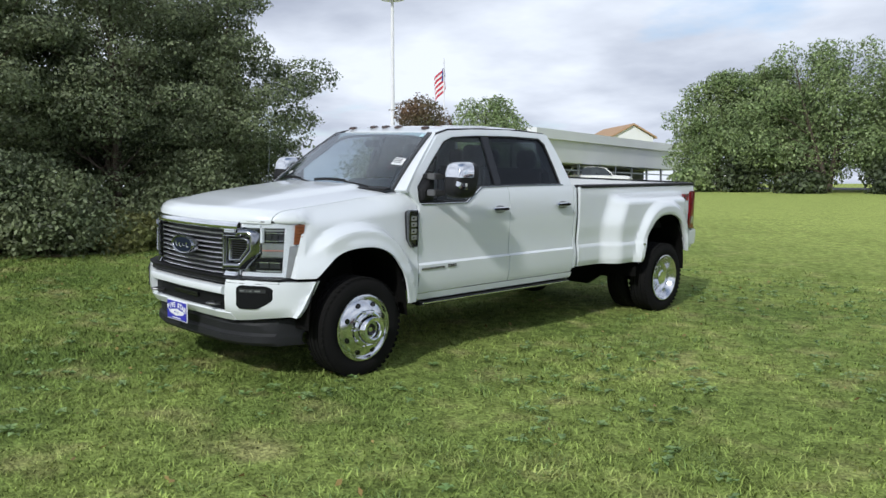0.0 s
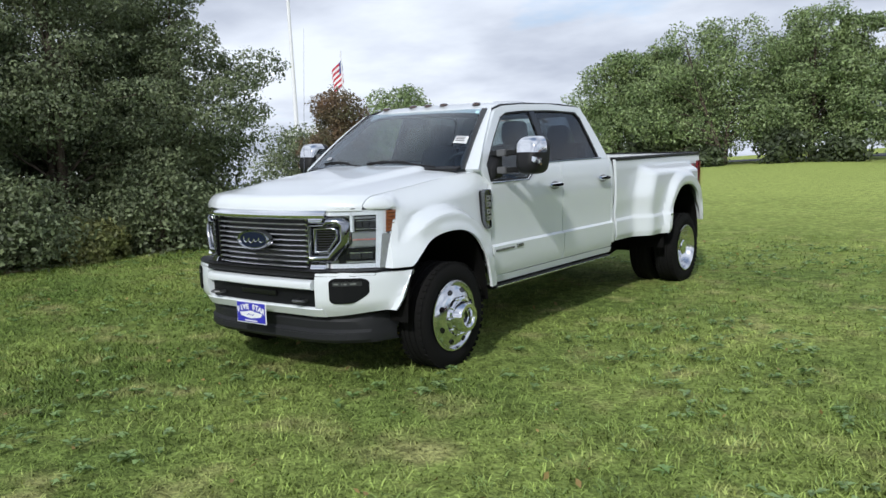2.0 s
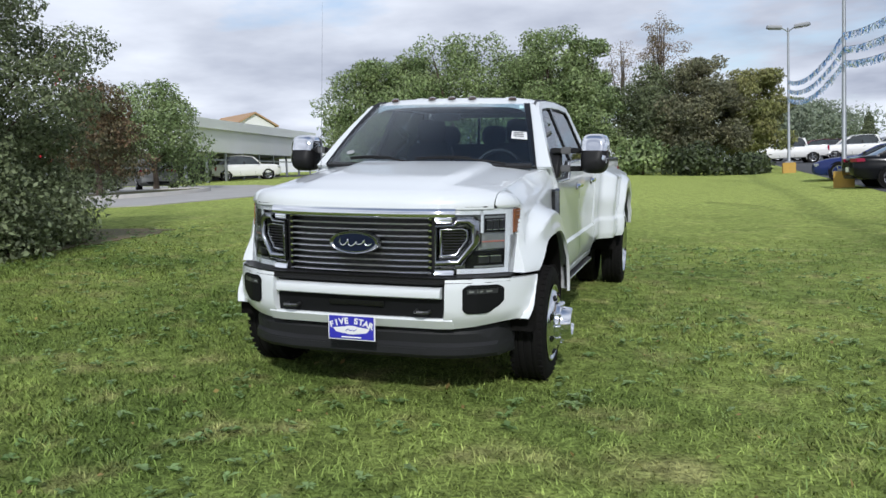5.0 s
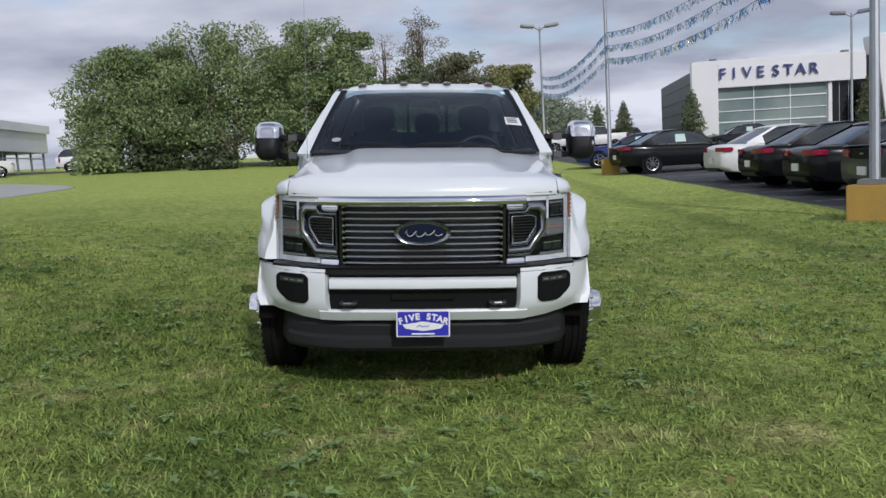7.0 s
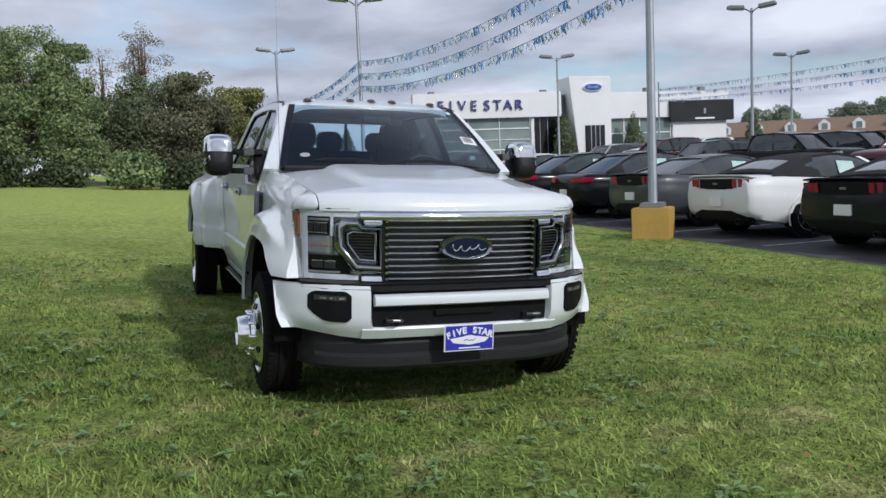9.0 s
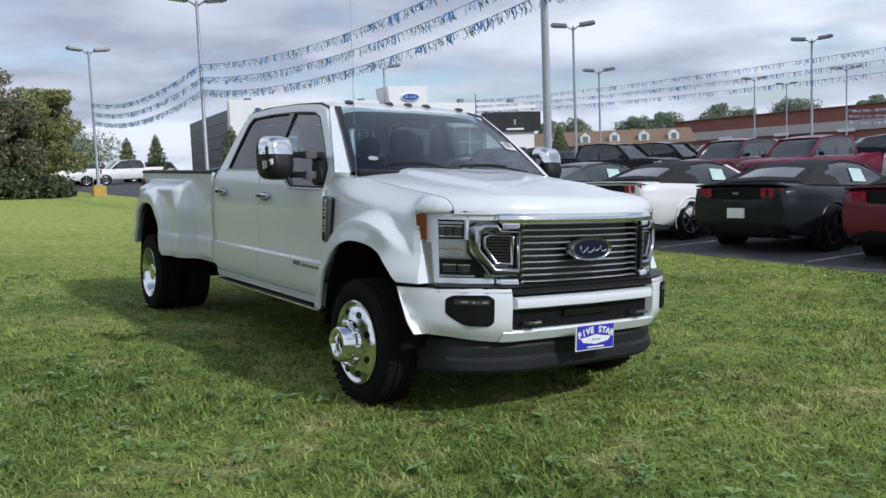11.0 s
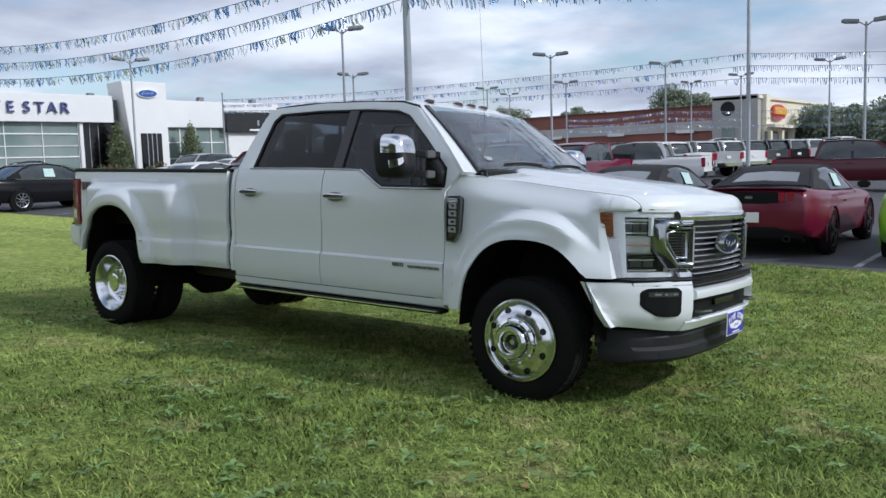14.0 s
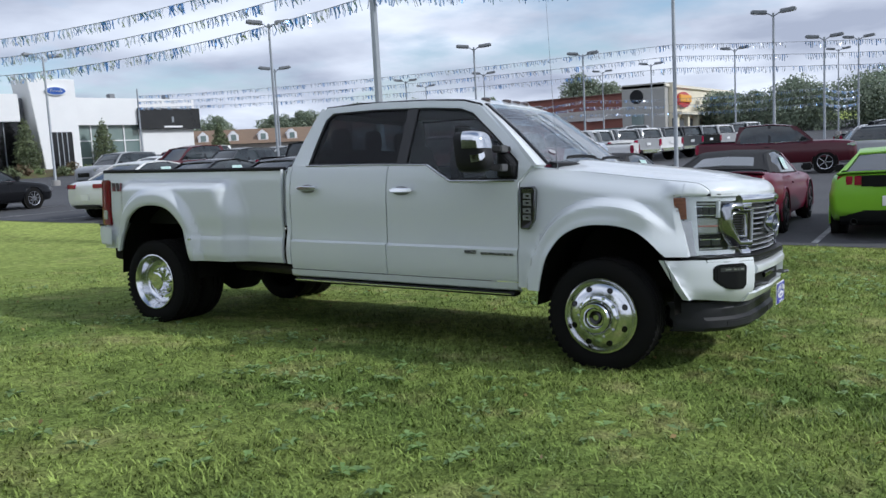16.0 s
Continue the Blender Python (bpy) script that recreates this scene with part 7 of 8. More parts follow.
def build_car(kind, soft_top=False, rim=None):
    k = KINDS[kind]
    t = thing(kind, pose(0, 0, -50), "parked car", "car")
    rings = []
    st = np.array(k["st"])[::-1]
    xs = np.concatenate([st[:1, 0], np.linspace(st[0, 0] + 0.015, st[0, 0] + 0.3, 7), np.linspace(st[0, 0] + 0.38, st[-1, 0] - 0.38, 34), np.linspace(st[-1, 0] - 0.3, st[-1, 0] - 0.015, 7), st[-1:, 0]])

    def smooth_at(col, x, reach):
        return sum(float(np.interp(x + d, st[:, 0], st[:, col])) * q for d, q in ((-reach, 0.25), (0, 0.5), (reach, 0.25)))
    section = ((0.80, 0.0), (0.93, 0.03), (0.970, 0.14), (0.992, 0.30), (1.0, 0.45), (0.996, 0.58), (0.975, 0.66), (0.965, 0.76), (0.950, 0.86), (0.915, 0.94), (0.850, 0.985), (0.74, 1.002), (0.40, 1.015), (0.0, 1.02))
    for x in xs:
        reach = 0.9 * min(0.16, x - st[0, 0], st[-1, 0] - x)
        w, b, h = (smooth_at(c, x, reach) for c in (1, 2, 3))
        # haunches swell over the wheels
        for xw in k["wb"]:
            w += 0.018 * math.exp(-((x - xw) / 0.42) ** 2)
        half = [(f, q) for f, q in section]
        rings.append([(x, -w * f, lerp(b, h, q)) for f, q in half] + [(x, w * f, lerp(b, h, q)) for f, q in half[-2::-1]])
    body = part("body", Geo().loft(rings), PAINTS["silver"], t, angle=50)
    c = k["cab"]
    belt = lambda x: curve(sorted((q[0], q[3]) for q in k["st"]), x) - 0.02
    cab_rings = []
    cc = np.array(c)[::-1]
    for x in np.linspace(c[0][0], c[-1][0], 25):
        reach = 0.9 * min(0.14, c[0][0] - x, x - c[-1][0])
        w, z = (sum(float(np.interp(x + d, cc[:, 0], cc[:, col])) * q for d, q in ((-reach, 0.25), (0, 0.5), (reach, 0.25))) for col in (1, 2))
        zb = belt(x)
        wb = curve(sorted((q[0], q[1]) for q in k["st"]), x) * 0.86
        z = max(z, zb + 0.01)
        side = [(wb, zb), (lerp(wb, w, 0.30), lerp(zb, z, 0.40)), (lerp(wb, w, 0.62), lerp(zb, z, 0.74)), (lerp(wb, w, 0.90), lerp(zb, z, 0.94)), (w * 0.92, z), (w * 0.5, z + 0.012)]
        cab_rings.append([(x, -a, q) for a, q in side] + [(x, a, q) for a, q in side[::-1]])
    part("glasshouse", Geo().loft(cab_rings), CARGLASS, t, "dark reflecting windows", angle=45)
    if kind in ("sedan", "coupe"):
        x_from = -0.92 if soft_top else (-1.18 if kind == "coupe" else -1.30)
        for s in (1, -1):
            cols = []
            for x in np.linspace(x_from, c[-1][0] + 0.04, 9):
                zb, wb2 = belt(x), curve(sorted((q[0], q[1]) for q in k["st"]), x) * 0.86
                w2, z2 = float(np.interp(x, cc[:, 0], cc[:, 1])), max(zb + 0.02, float(np.interp(x, cc[:, 0], cc[:, 2])))
                cols.append([(x - 0.05 * (q - 0.5), s * (lerp(wb2, w2, q) + 0.016), lerp(zb, z2, q) + 0.010) for q in (0, 0.35, 0.7, 0.92, 1.0)])
            part("quarter_panel", Geo().sheet(cols, (0, -0.05 * s, 0)), SOFTTOP if soft_top else PAINTS["silver"], t, "black fabric side" if soft_top else "")
    # roof skin and pillars
    xs = np.linspace(k["roof"][0], c[-1][0] + 0.06 if soft_top else k["roof"][1], 11)
    cw = lambda x: curve(sorted((q[0], q[1]) for q in c), x)
    cz = lambda x: curve(sorted((q[0], q[2]) for q in c), x)
    rm = SOFTTOP if soft_top else PAINTS["silver"]
    roof = part("soft_top" if soft_top else "roof", Geo().sheet([[(x, y * (cw(x) + 0.012), cz(x) + 0.012 + 0.03 * (1 - y * y)) for y in (-1, -0.8, 0, 0.8, 1)] for x in xs], (0, 0, -0.03)), rm, t, "folded-up black fabric roof" if soft_top else "painted roof")
    if soft_top:
        part("rear_window", Geo().sheet([[(x, y * (cw(x) - 0.20), cz(x) + 0.034 + 0.03 * (1 - y * y)) for y in (-1, -0.8, 0, 0.8, 1)] for x in np.linspace(-1.25, -1.68, 4)], (0, 0, -0.02)), mat("pale_plastic_window", (0.13, 0.14, 0.145), rough=0.15, coat=0.6), t, "pale rear window in the fabric")
    for s in (1, -1):
        wbf = lambda x: curve(sorted((q[0], q[1]) for q in k["st"]), x) * 0.86
        for (xa, xb) in ((c[0][0], c[1][0]), (c[-1][0], c[-2][0])):
            mm = rm if xa < 0 else PAINTS["silver"]
            wide = 0.10 if (soft_top and xa < 0) or kind == "pickup" else 0.05
            part("pillar", Geo().loft([[(x + dx, s * (y + dy), z) for dx, dy in ((-wide, 0.012), (wide, 0.012), (wide, -0.03), (-wide, -0.03))] for x, y, z in ((xa, wbf(xa), belt(xa)), (lerp(xa, xb, 0.55), lerp(wbf(xa), cw(xb), 0.6), lerp(belt(xa), cz(xb), 0.58)), (xb, cw(xb), cz(xb)))]), mm, t)
        if kind in ("suv", "pickup", "sedan"):
            xm = -0.15
            part("pillar", Geo().loft([[(xm + dx, s * (y + dy), z) for dx, dy in ((-0.05, 0.010), (0.05, 0.010), (0.05, -0.03), (-0.05, -0.03))] for y, z in ((wbf(xm), belt(xm)), (cw(xm), cz(xm)))]), GLOSSBLACK, t)
        # wheels
        for x in k["wb"]:
            half = curve(sorted((q[0], q[1]) for q in k["st"]), x)
            r = k["r"]
            y = s * (half - 0.09)
            ring_at = lambda rr, d: [(x + rr * math.cos(TAU * q / 28), y + s * d, r + rr * math.sin(TAU * q / 28)) for q in range(28)]
            lip = [(x + r * 1.17 * math.cos(q), y + s * 0.100, r + r * 1.17 * math.sin(q)) for q in np.linspace(-0.35, math.pi + 0.35, 17)]
            part("arch_lip", Geo().tube(lip, 0.015, 6), PAINTS["silver"], t)
            # a black disc proud of the body stands for the arch's inner shade
            part("arch_shadow", Geo().loft([ring_at(r * 1.16, -0.02), ring_at(r * 1.16, 0.093), ring_at(r * 1.10, 0.086)]), UNDER, t, "black disc for the shade in the wheel arch")
            wh = part("wheel", Geo().loft([ring_at(r * 0.7, -0.14), ring_at(r * 0.97, -0.13), ring_at(r, -0.08), ring_at(r, 0.06), ring_at(r * 0.97, 0.105), ring_at(r * 0.72, 0.112), ring_at(r * 0.70, 0.09)]), RUBBER, t, "black tyre")
            rimm = rim or GREYRIM
            rimo = part("rim", Geo().loft([ring_at(r * 0.71, 0.09), ring_at(r * 0.70, 0.118), ring_at(r * 0.64, 0.112), ring_at(r * 0.62, 0.075)], cap=False), rimm, wh, "alloy rim")
            # a black disc behind the spokes stands for shade inside the rim
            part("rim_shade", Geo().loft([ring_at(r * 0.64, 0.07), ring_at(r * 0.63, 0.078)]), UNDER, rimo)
            for q in range(5 if kind != "sedan" else 9):
                a = TAU * q / (5 if kind != "sedan" else 9)
                ca, sa = math.cos(a), math.sin(a)
                wd = 0.028 if kind != "sedan" else 0.018
                part("spoke", Geo().loft([[(x + rr * ca - o * sa, y + s * d, r + rr * sa + o * ca) for o, d in ((-wd, 0.085), (wd, 0.085), (wd * 0.7, 0.115), (-wd * 0.7, 0.115))] for rr in (0.02, r * 0.66)]), rimm, rimo)
        hw = k["st"][1][1]
        xf = k["st"][1][0]
        zf = k["st"][1][3]
        part("headlamp", Geo().box((xf - 0.10, s * (hw - 0.17), zf - 0.13), (0.34, 0.30, 0.12)), LAMPGREY, t, "headlamp", bevel=0.03)
        xr, wr, br, hr = k["st"][-2]
        if kind == "coupe":
            for q in range(3):
                yq = 0.735 - 0.122 * q
                xq = -2.425 + 0.11 * (yq / 0.8) ** 4
                part("tail_lamp", Geo().loft([[(xq + dx, s * (yq + dy), hr - 0.085 + dz) for dx, dz in ((0.0, -0.075), (-0.012, -0.07), (-0.03, 0.065), (-0.01, 0.072))] for dy in (-0.048, 0.048)]), CARRED, t, "upright red tail-lamp bar", bevel=0.006)
        elif kind == "sedan":
            part("tail_lamp", Geo().loft([[(xr + a, s * (wr + b), hr - 0.10 + z) for a, b in ((0.20, 0.085), (-0.03, 0.02), (-0.105, -0.12), (-0.125, -0.42), (0.0, -0.42), (0.1, 0.0))] for z in (-0.055, 0.055)]), CARRED, t, "slim red tail lamp", bevel=0.012)
        else:
            part("tail_lamp", Geo().box((xr - 0.05, s * (wr - 0.09), hr - 0.26), (0.14, 0.17, 0.36)), CARRED, t, "upright red tail lamp", bevel=0.02)
        part("door_mirror", Geo().box((c[0][0] - 0.22, s * (curve(sorted((q[0], q[1]) for q in k["st"]), 0.8) + 0.09), belt(0.5) + 0.09), (0.12, 0.20, 0.13)), BLACK, t, "door mirror", bevel=0.03)
        part("door_handle", Geo().box((-0.25, s * (k["st"][4][1] * 0.985), belt(0) - 0.16), (0.17, 0.03, 0.025)), PAINTS["silver"] if kind != "pickup" else BLACK, t, "door handle", bevel=0.006)
        part("window_line", Geo().tube([(x, s * (wbf(x) + 0.012), belt(x) + 0.012) for x in np.linspace(c[0][0] - 0.1, c[-1][0] + 0.25, 6)], 0.010, 5), CHROME if kind != "coupe" else BLACK, t, "window line")
        part("door_gap", Geo().tube([(0.62, s * k["st"][4][1] * 0.93, belt(0) - 0.03), (0.62, s * (k["st"][4][1] * 1.0), 0.6), (0.60, s * k["st"][4][1] * 0.97, 0.36)], 0.006, 4), BLACK, t, "door gap")
        part("door_gap", Geo().tube([(-0.48, s * k["st"][4][1] * 0.93, belt(0) - 0.03), (-0.48, s * (k["st"][4][1] * 1.0), 0.6), (-0.45, s * k["st"][4][1] * 0.97, 0.36)], 0.006, 4), BLACK, t, "door gap")
    xr, wr, br, hr = k["st"][-1]
    part("number_plate_bar", Geo().box((xr - 0.02, 0, hr - 0.30 if kind != "coupe" else 0.62), (0.03, 0.31, 0.155)), WHITE, t, "plain white plate", bevel=0.005)
    if kind == "coupe":
        part("rear_valance", Geo().sheet([[(x + 0.13 * (abs(y) / 0.8) ** 4, y, z) for x, z in ((-2.412, 0.475), (-2.415, 0.42), (-2.375, 0.30), (-2.28, 0.235))] for y in np.linspace(-0.76, 0.76, 13)], (0.06, 0, 0)), LAMPBLACK, t, "black lower bumper")
    else:
        part("rear_valance", Geo().box((xr + 0.10, 0, br - 0.05), (0.24, 1.45 * wr, 0.13)), BLACK, t, "black lower bumper", bevel=0.04)
    part("front_grille", Geo().box((k["st"][0][0] - 0.03, 0, (k["st"][0][2] + k["st"][0][3]) / 2), (0.10, k["st"][0][1] * 1.5, 0.28 if kind != "pickup" else 0.40)), GLOSSBLACK, t, "dark grille", bevel=0.03)
    if kind == "coupe":
        part("rear_panel", Geo().sheet([[(-2.412 + 0.11 * (abs(y) / 0.8) ** 4, y, hr - 0.055 + q) for q in (-0.095, 0.0, 0.085)] for y in np.linspace(-0.79, 0.79, 13)], (0.04, 0, 0)), LAMPBLACK, t, "black panel between the lamps", bevel=0.01)
        part("spoiler", Geo().loft([[(x, y, z) for x, z in ((-2.10, 1.045 - e), (-2.40 + e, 1.085 - e), (-2.41 + e, 1.062 - e), (-2.10, 1.02 - e))] for y, e in ((-0.80, 0.03), (-0.6, 0.008), (0, 0), (0.6, 0.008), (0.80, 0.03))]), PAINTS["silver"], t, "small boot spoiler", bevel=0.008)
        part("badge_bar", Geo().box((xr - 0.020, 0, hr - 0.055), (0.02, 0.11, 0.035)), LAMPHEAD, t, "silver badge bar", bevel=0.004)
        for s in (1, -1):
            part("exhaust_tip", Geo().lathe_x([(0.1, 0.05), (-0.04, 0.05), (-0.04, 0.042), (0.1, 0.042)], (xr + 0.03, s * 0.55, 0.30), 12), DARKRIM, t, "dark exhaust tip")
    if kind == "pickup":
        # no hollow here: a thin dark sheet stands for the bed's shade
        part("bed_cavity", Geo().box((-2.15, 0, 1.345), (1.36, 1.75, 0.012)), UNDER, t, "flat dark sheet for the shade in the open bed", smooth=False)
        part("rear_bumper", Geo().box((-2.98, 0, 0.62), (0.16, 1.85, 0.18)), CHROME, t, "chrome rear bumper", bevel=0.03)
    if kind in ("sedan", "coupe"):
        for s in (1, -1):
            part("window_card", Geo().plate([(x, s * (lerp(wbf(x), cw(x), f * 0.95) + 0.03), lerp(belt(x), cz(x), f)) for x, f in ((-0.50, 0.18), (-0.12, 0.18), (-0.14, 0.72), (-0.48, 0.70))], (0, 0.003 * s, 0)), TEAL, t, "pale teal price card in the window", smooth=False)
    return t


BASE = {}
NOUN = {"sedan": "sedan", "coupe": "coupe", "suv": "SUV", "pickup": "pickup"}


def park(kind, x, y, rz, colour, soft=False, rim=None, group="cars for sale", sunk=0.0):
    key = (kind, soft, rim.name if rim else "")
    if key not in BASE:
        BASE[key] = build_car(kind, soft, rim)
        t = BASE[key]
        t.matrix_basis = pose(x, y, ground_z(x, y) + sunk, 0, 0, rz)
    else:
        t = copy_thing(BASE[key], pose(x, y, ground_z(x, y) + sunk, 0, 0, rz))
    silver = PAINTS["silver"]
    for ob in t.children_recursive:
        if ob.data and ob.material_slots and ob.data.materials[0] == silver:
            ob.material_slots[0].link = "OBJECT"
            ob.material_slots[0].material = PAINTS[colour]
    what = NOUN[kind] + (" with black fabric roof" if soft else "")
    tagged(t, f"{'dark grey' if colour == 'darkgrey' else colour} {what} parked in the car lot", "car" if kind != "pickup" else "pickup truck", group)
    t.name = {"sedan": "sedan_car", "coupe": "sports_car", "suv": "suv_car", "pickup": "parked_pickup"}[kind]
    return t


def build_cars():
    front = [("coupe", -3.58, "green", False, DARKRIM), ("coupe", -0.98, "red", True, DARKRIM), ("coupe", 1.55, "darkgrey", True, DARKRIM), ("coupe", 4.25, "white", True, None), ("coupe", 6.95, "grey", False, DARKRIM), ("sedan", 9.65, "black", False, None), ("sedan", 12.35, "black", False, None), ("sedan", 15.05, "white", False, None)]
    for i, (kind, y, col, soft, rim) in enumerate(front):
        park(kind, (10.35, 10.15)[i] if i < 2 else 10.05, y, 0.8 * math.sin(y), col, soft, rim)
    park("sedan", 8.9, 22.3, 6, "black")
    park("coupe", 8.6, 28.7, 172, "blue")
    row2 = [("pickup", 10.5, "red"), ("pickup", 13.6, "maroon"), ("suv", 25.8, "grey"), ("pickup", 28.8, "maroon"), ("sedan", 31.8, "white"), ("suv", 34.6, "silver")]
    for i, (kind, y, col) in enumerate(row2):
        park(kind, 23.5 + 0.02 * y, y, 180 + 6 * math.sin(i * 1.7), col)
    park("pickup", 23.9, 20.2, -80, "black")
    park("pickup", 27.7, 20.6, -79, "black")
    park("pickup", 27.5, 9.8, 100, "white")
    park("pickup", 29.8, 1.75, -84, "maroon")
    for i in range(9):
        park("pickup", 38.5 + 3.4 * i, 13.2 - 0.35 * i, 62, ("white", "silver", "white", "grey", "black", "silver", "white", "grey", "white")[i])
    for i in range(6):
        park(("suv", "sedan", "pickup")[i % 3], 36.0 + 3.3 * i, -2.5 + 0.2 * i, -75, ("silver", "grey", "darkgrey", "white", "black", "silver")[i])
    for i in range(7):
        park(("suv", "sedan", "pickup")[(i + 1) % 3], 31.5 + 0.3 * i, 24 + 3.2 * i, 172, ("white", "grey", "silver", "black", "white", "maroon", "grey")[i])
    for i in range(9):
        park(("sedan", "suv", "pickup")[i % 3], 45 + 3.1 * i, 36 - 1.9 * i, 120, ("white", "white", "silver", "white", "black", "red", "white", "grey", "white")[i])
    park("pickup", 8.2, 63.0, 185, "white")
    park("pickup", 13.6, 65.0, 185, "white")
    park("suv", 11.4, 72, 180, "red")
    park("suv", 17.0, 71.0, 182, "silver")
    park("suv", 7.0, 74.0, 182, "white")
    park("sedan", 19.0, 44.0, 170, "darkgrey")
    park("sedan", -23.3, 27.2, 128, "silver", group="cars by the road")
    park("suv", -29.6, 46.5, 35, "white", group="cars by the road")
    park("suv", -26.6, 58.0, 20, "white", group="cars by the road")


build_cars()

# ---- grass ----
def grass_patch(name, label, rng, n, area, height, weight, material, spots=None):
    """Bent blades of two faces each; area: x0, x1, y0, y1."""
    if spots is None:
        x = rng.uniform(area[0], area[1], n)
        y = rng.uniform(area[2], area[3], n)
        keep = weight(x, y, rng)
        x, y = x[keep], y[keep]
    else:
        x, y = spots
    n = len(x)
    gx, gy = np.linspace(-20, 20, 401), np.linspace(-14, 14, 57)
    across = np.array([ground_z(float(v), 0.0) for v in gx])
    z = np.interp(x, gx, across) + 0.0227 * y - 0.006
    clump = 0.5 + 0.5 * np.sin(x * 3.1 + 1.7 * np.sin(y * 2.3)) * np.sin(y * 2.7 + 1.3 * np.sin(x * 1.9))
    h = height * (0.45 + 0.75 * rng.random(n)) * (0.75 + 0.5 * clump)
    a = rng.uniform(0, TAU, n)
    lean = h * rng.uniform(0.6, 2.4, n)
    dx, dy = np.cos(a), np.sin(a)
    w = rng.uniform(0.0026, 0.0056, n) * (height / 0.05) ** 0.5
    b = np.stack([x, y, z], 1)
    side = np.stack([-dy * w, dx * w, np.zeros(n)], 1)
    mid = b + np.stack([dx * lean * 0.35, dy * lean * 0.35, h * 0.62], 1)
    tip = b + np.stack([dx * lean, dy * lean, h], 1)
    v = np.stack([b - side, b + side, mid + side * 0.75, mid - side * 0.75, tip], 1)
    me = bpy.data.meshes.new(name)
    me.vertices.add(5 * n)
    me.vertices.foreach_set("co", v.reshape(-1).astype(np.float32))
    idx = (np.arange(n) * 5)[:, None] + np.array([0, 1, 2, 3, 3, 2, 4])
    me.loops.add(7 * n)
    me.loops.foreach_set("vertex_index", idx.reshape(-1).astype(np.int32))
    me.polygons.add(2 * n)
    starts = (np.arange(n) * 7)[:, None] + np.array([0, 4])
    me.polygons.foreach_set("loop_start", starts.reshape(-1).astype(np.int32))
    me.update(calc_edges=True)
    me.materials.append(material)
    return tagged(new(name, me), label, "grass", "", "stuff")


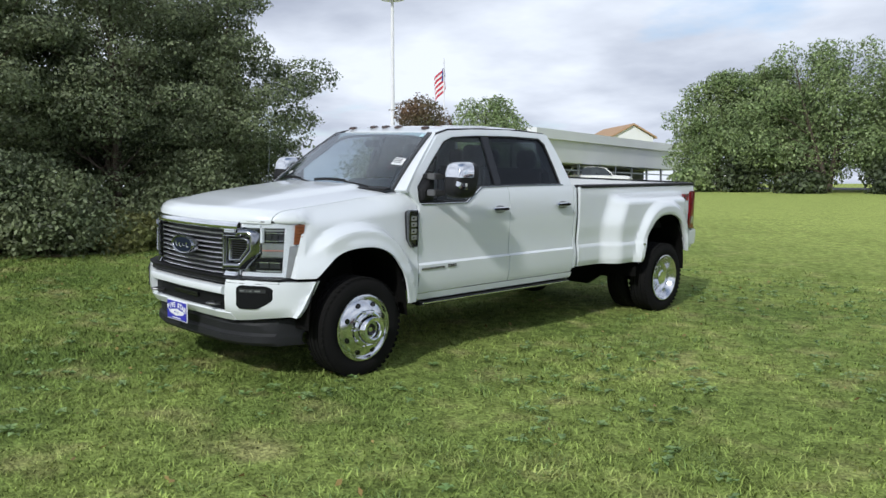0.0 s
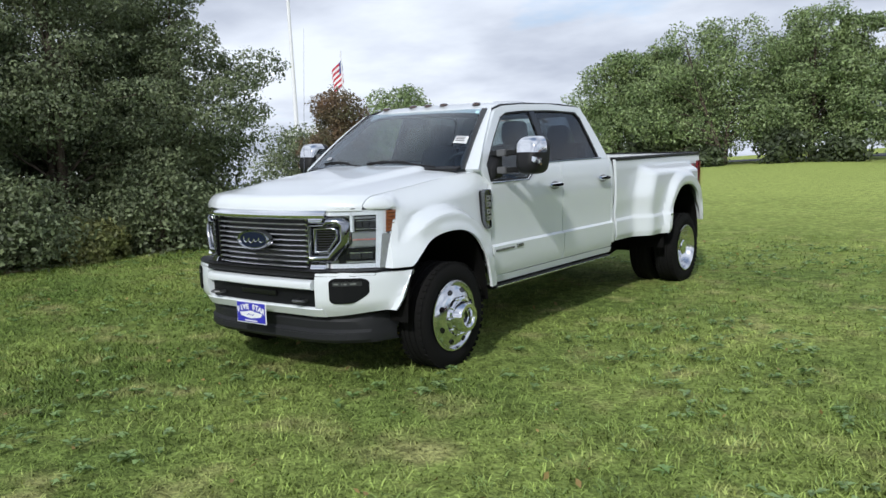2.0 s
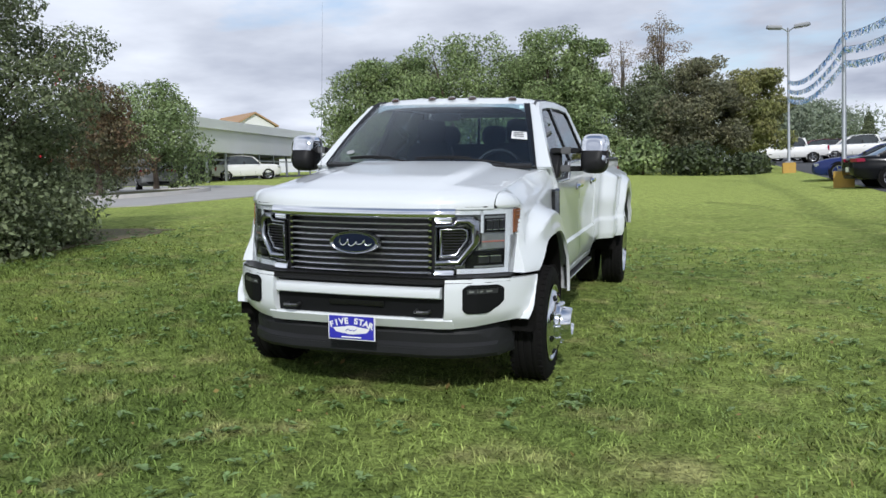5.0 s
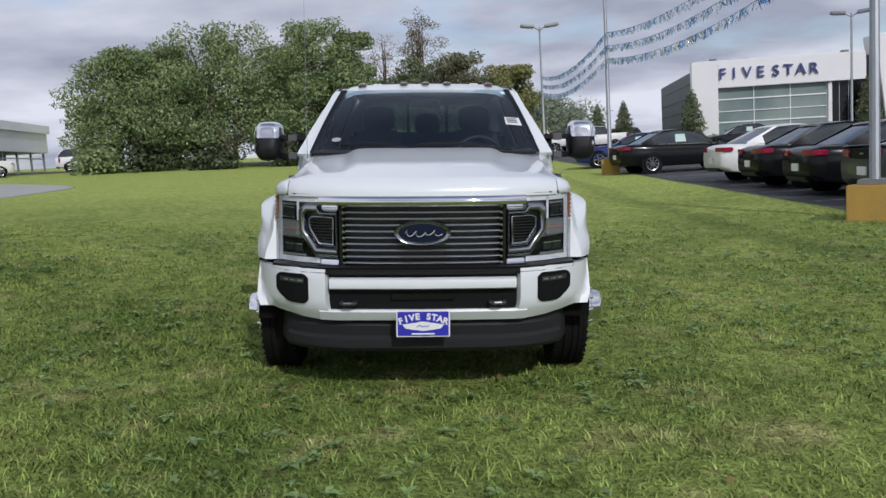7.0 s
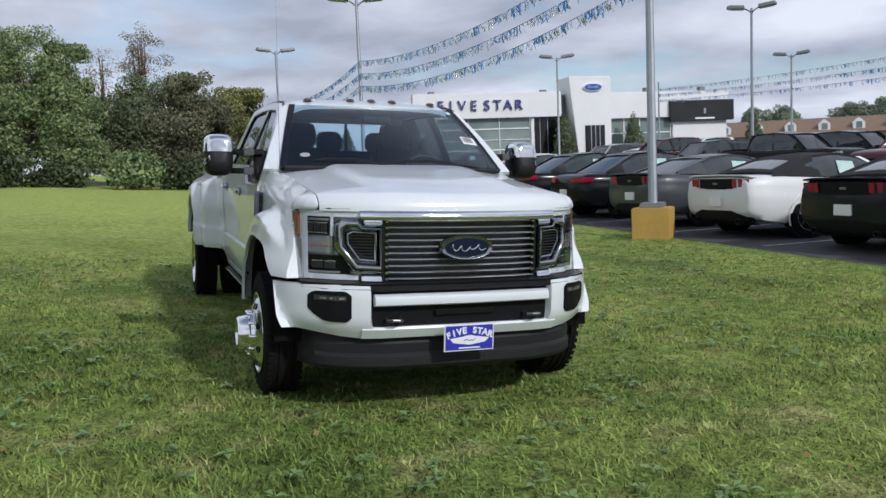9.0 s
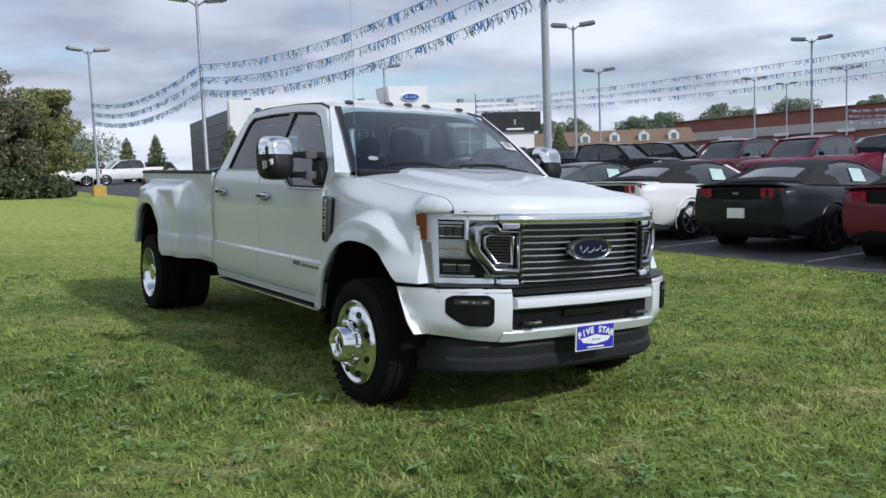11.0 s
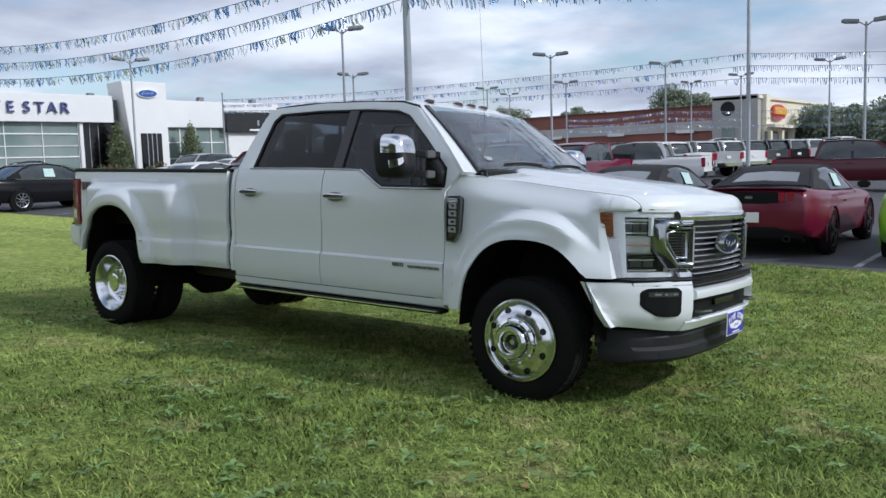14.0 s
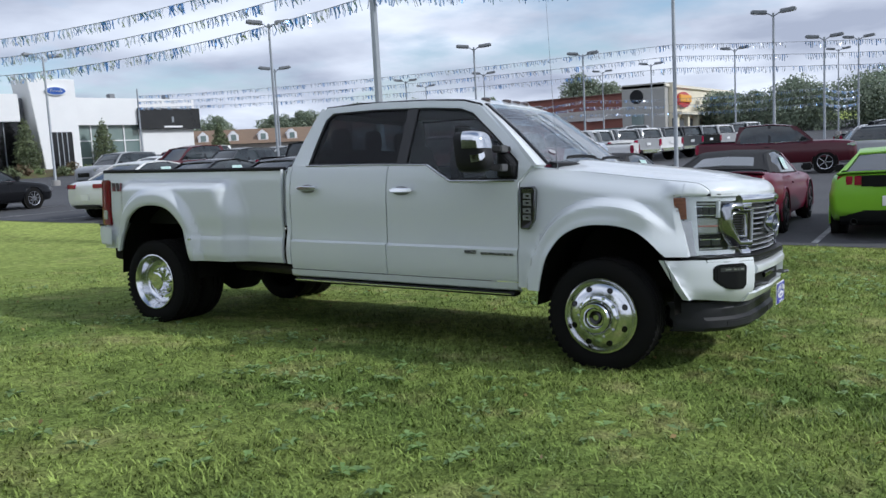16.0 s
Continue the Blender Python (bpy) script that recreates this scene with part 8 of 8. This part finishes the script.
def build_grass():
    rng = np.random.default_rng(11)
    path = np.array([(5.9, -6.4), (3.0, -7.8), (0.5, -8.0), (-1.8, -7.7), (-3.8, -6.5), (-5.2, -5.2), (-6.4, -4.3)])

    def dist(x, y):
        d = np.full(len(x), 1e9)
        for (ax, ay), (bx, by) in zip(path[:-1], path[1:]):
            vx, vy = bx - ax, by - ay
            t = np.clip(((x - ax) * vx + (y - ay) * vy) / (vx * vx + vy * vy), 0, 1)
            d = np.minimum(d, np.hypot(x - ax - t * vx, y - ay - t * vy))
        return d

    def near(x, y, r):
        d = dist(x, y)
        # ahead of the way, towards the pickup; thin beyond
        inside = (y > -8.2 - 0.0 * x) & (d > 0.8)
        return inside & (r.random(len(x)) < np.clip(1.25 - d / 7.5, 0.10, 1) * (0.55 + 0.45 * np.clip(1.6 * np.sin(x * 1.7 + 2 * np.sin(y * 0.9)) * np.sin(y * 1.9 + x) + 0.9, 0, 1)))

    grass_patch("grass", "short mown grass blades with uneven tufts", rng, 680000, (-8.5, 7.05, -8.2, 7.0), 0.038, near, BLADES)

    # lighter tufts of coarse grass
    T = leaf_mat("coarse_grass", (0.165, 0.265, 0.060), (0.250, 0.330, 0.095), vary=0.5, through_light=0.15)
    cx, cy = rng.uniform(-8, 7.0, 1500), rng.uniform(-8.0, 6.0, 1500)
    ok = (dist(cx, cy) > 0.9) & ~((np.abs(cx) < 1.1) & (np.abs(cy) < 2.9)) & (np.sin(cx * 0.9 + 1) * np.sin(cy * 0.8 + 2) + 0.9 * rng.random(1500) > 0.25)
    cx, cy = cx[ok], cy[ok]
    k = 26
    tx = np.repeat(cx, k) + rng.normal(scale=0.05, size=len(cx) * k)
    ty = np.repeat(cy, k) + rng.normal(scale=0.05, size=len(cx) * k)
    grass_patch("grass_tuft", "lighter tufts of coarse grass in the lawn", rng, len(tx), (0, 1, 0, 1), 0.036, None, T, (tx, ty))

    # broad-leaved weeds scattered through the lawn
    W = leaf_mat("weed_leaves", (0.19, 0.31, 0.095), (0.29, 0.40, 0.16), vary=0.35)
    n = 3200
    x, y = rng.uniform(-7.5, 6.8, n), rng.uniform(-7.9, 5.5, n)
    ok = (dist(x, y) > 1.0) & ~((np.abs(x) < 1.1) & (np.abs(y) < 2.9)) & (np.sin(x * 1.3 + 2) * np.sin(y * 1.1) + 0.35 * np.sin(x * 3.7 + y * 2.9) + 0.5 * rng.random(n) > 0.2)
    quads = []
    for px, py in zip(x[ok], y[ok]):
        k = int(rng.integers(4, 9))
        c = np.array([px, py, ground_z(px, py) + 0.012])
        up = rng.uniform(0.012, 0.05)
        for j in range(k):
            a = rng.uniform(0, TAU)
            ln = rng.uniform(0.025, 0.075)
            d = np.array([math.cos(a), math.sin(a), 0])
            s = np.array([-d[1], d[0], 0]) * ln * 0.30
            t = c + np.array([0, 0, up * rng.uniform(0.3, 1)])
            quads.append([t, t + d * ln * 0.5 + s + [0, 0, 0.012], t + d * ln + [0, 0, rng.uniform(-0.008, 0.014)], t + d * ln * 0.5 - s + [0, 0, 0.012]])
    tagged(new("lawn_weed", leaves_mesh("lawn_weed", np.array(quads), W)), "small broad-leaved weeds scattered through the lawn", "weed", "", "stuff")


def build_fallen_leaves():
    """Small dry leaves dropped on the lawn."""
    rng = np.random.default_rng(23)
    n = 420
    x, y = rng.uniform(-7.5, 6.5, n), rng.uniform(-7.5, 6.0, n)
    c = np.stack([x, y, [ground_z(a, b) + 0.03 for a, b in zip(x, y)]], 1)
    nrm = rng.normal(scale=0.5, size=(n, 3)) + np.array([0, 0, 1.0])
    nrm /= np.linalg.norm(nrm, axis=1)[:, None]
    a = np.cross(nrm, rng.normal(size=(n, 3)))
    a /= np.linalg.norm(a, axis=1)[:, None]
    b = np.cross(nrm, a)
    r = rng.uniform(0.012, 0.030, n)[:, None]
    q = np.stack([c - a * r, c + b * r * 0.6 + nrm * r * 0.2, c + a * r, c - b * r * 0.6 + nrm * r * 0.2], 1)
    tagged(new("fallen_leaf", leaves_mesh("fallen_leaf", q, leaf_mat("fallen_leaves", (0.34, 0.26, 0.08), (0.26, 0.16, 0.07), vary=0.4))), "small dry yellow leaves lying on the lawn", "leaf", "", "stuff")


build_grass()
build_fallen_leaves()
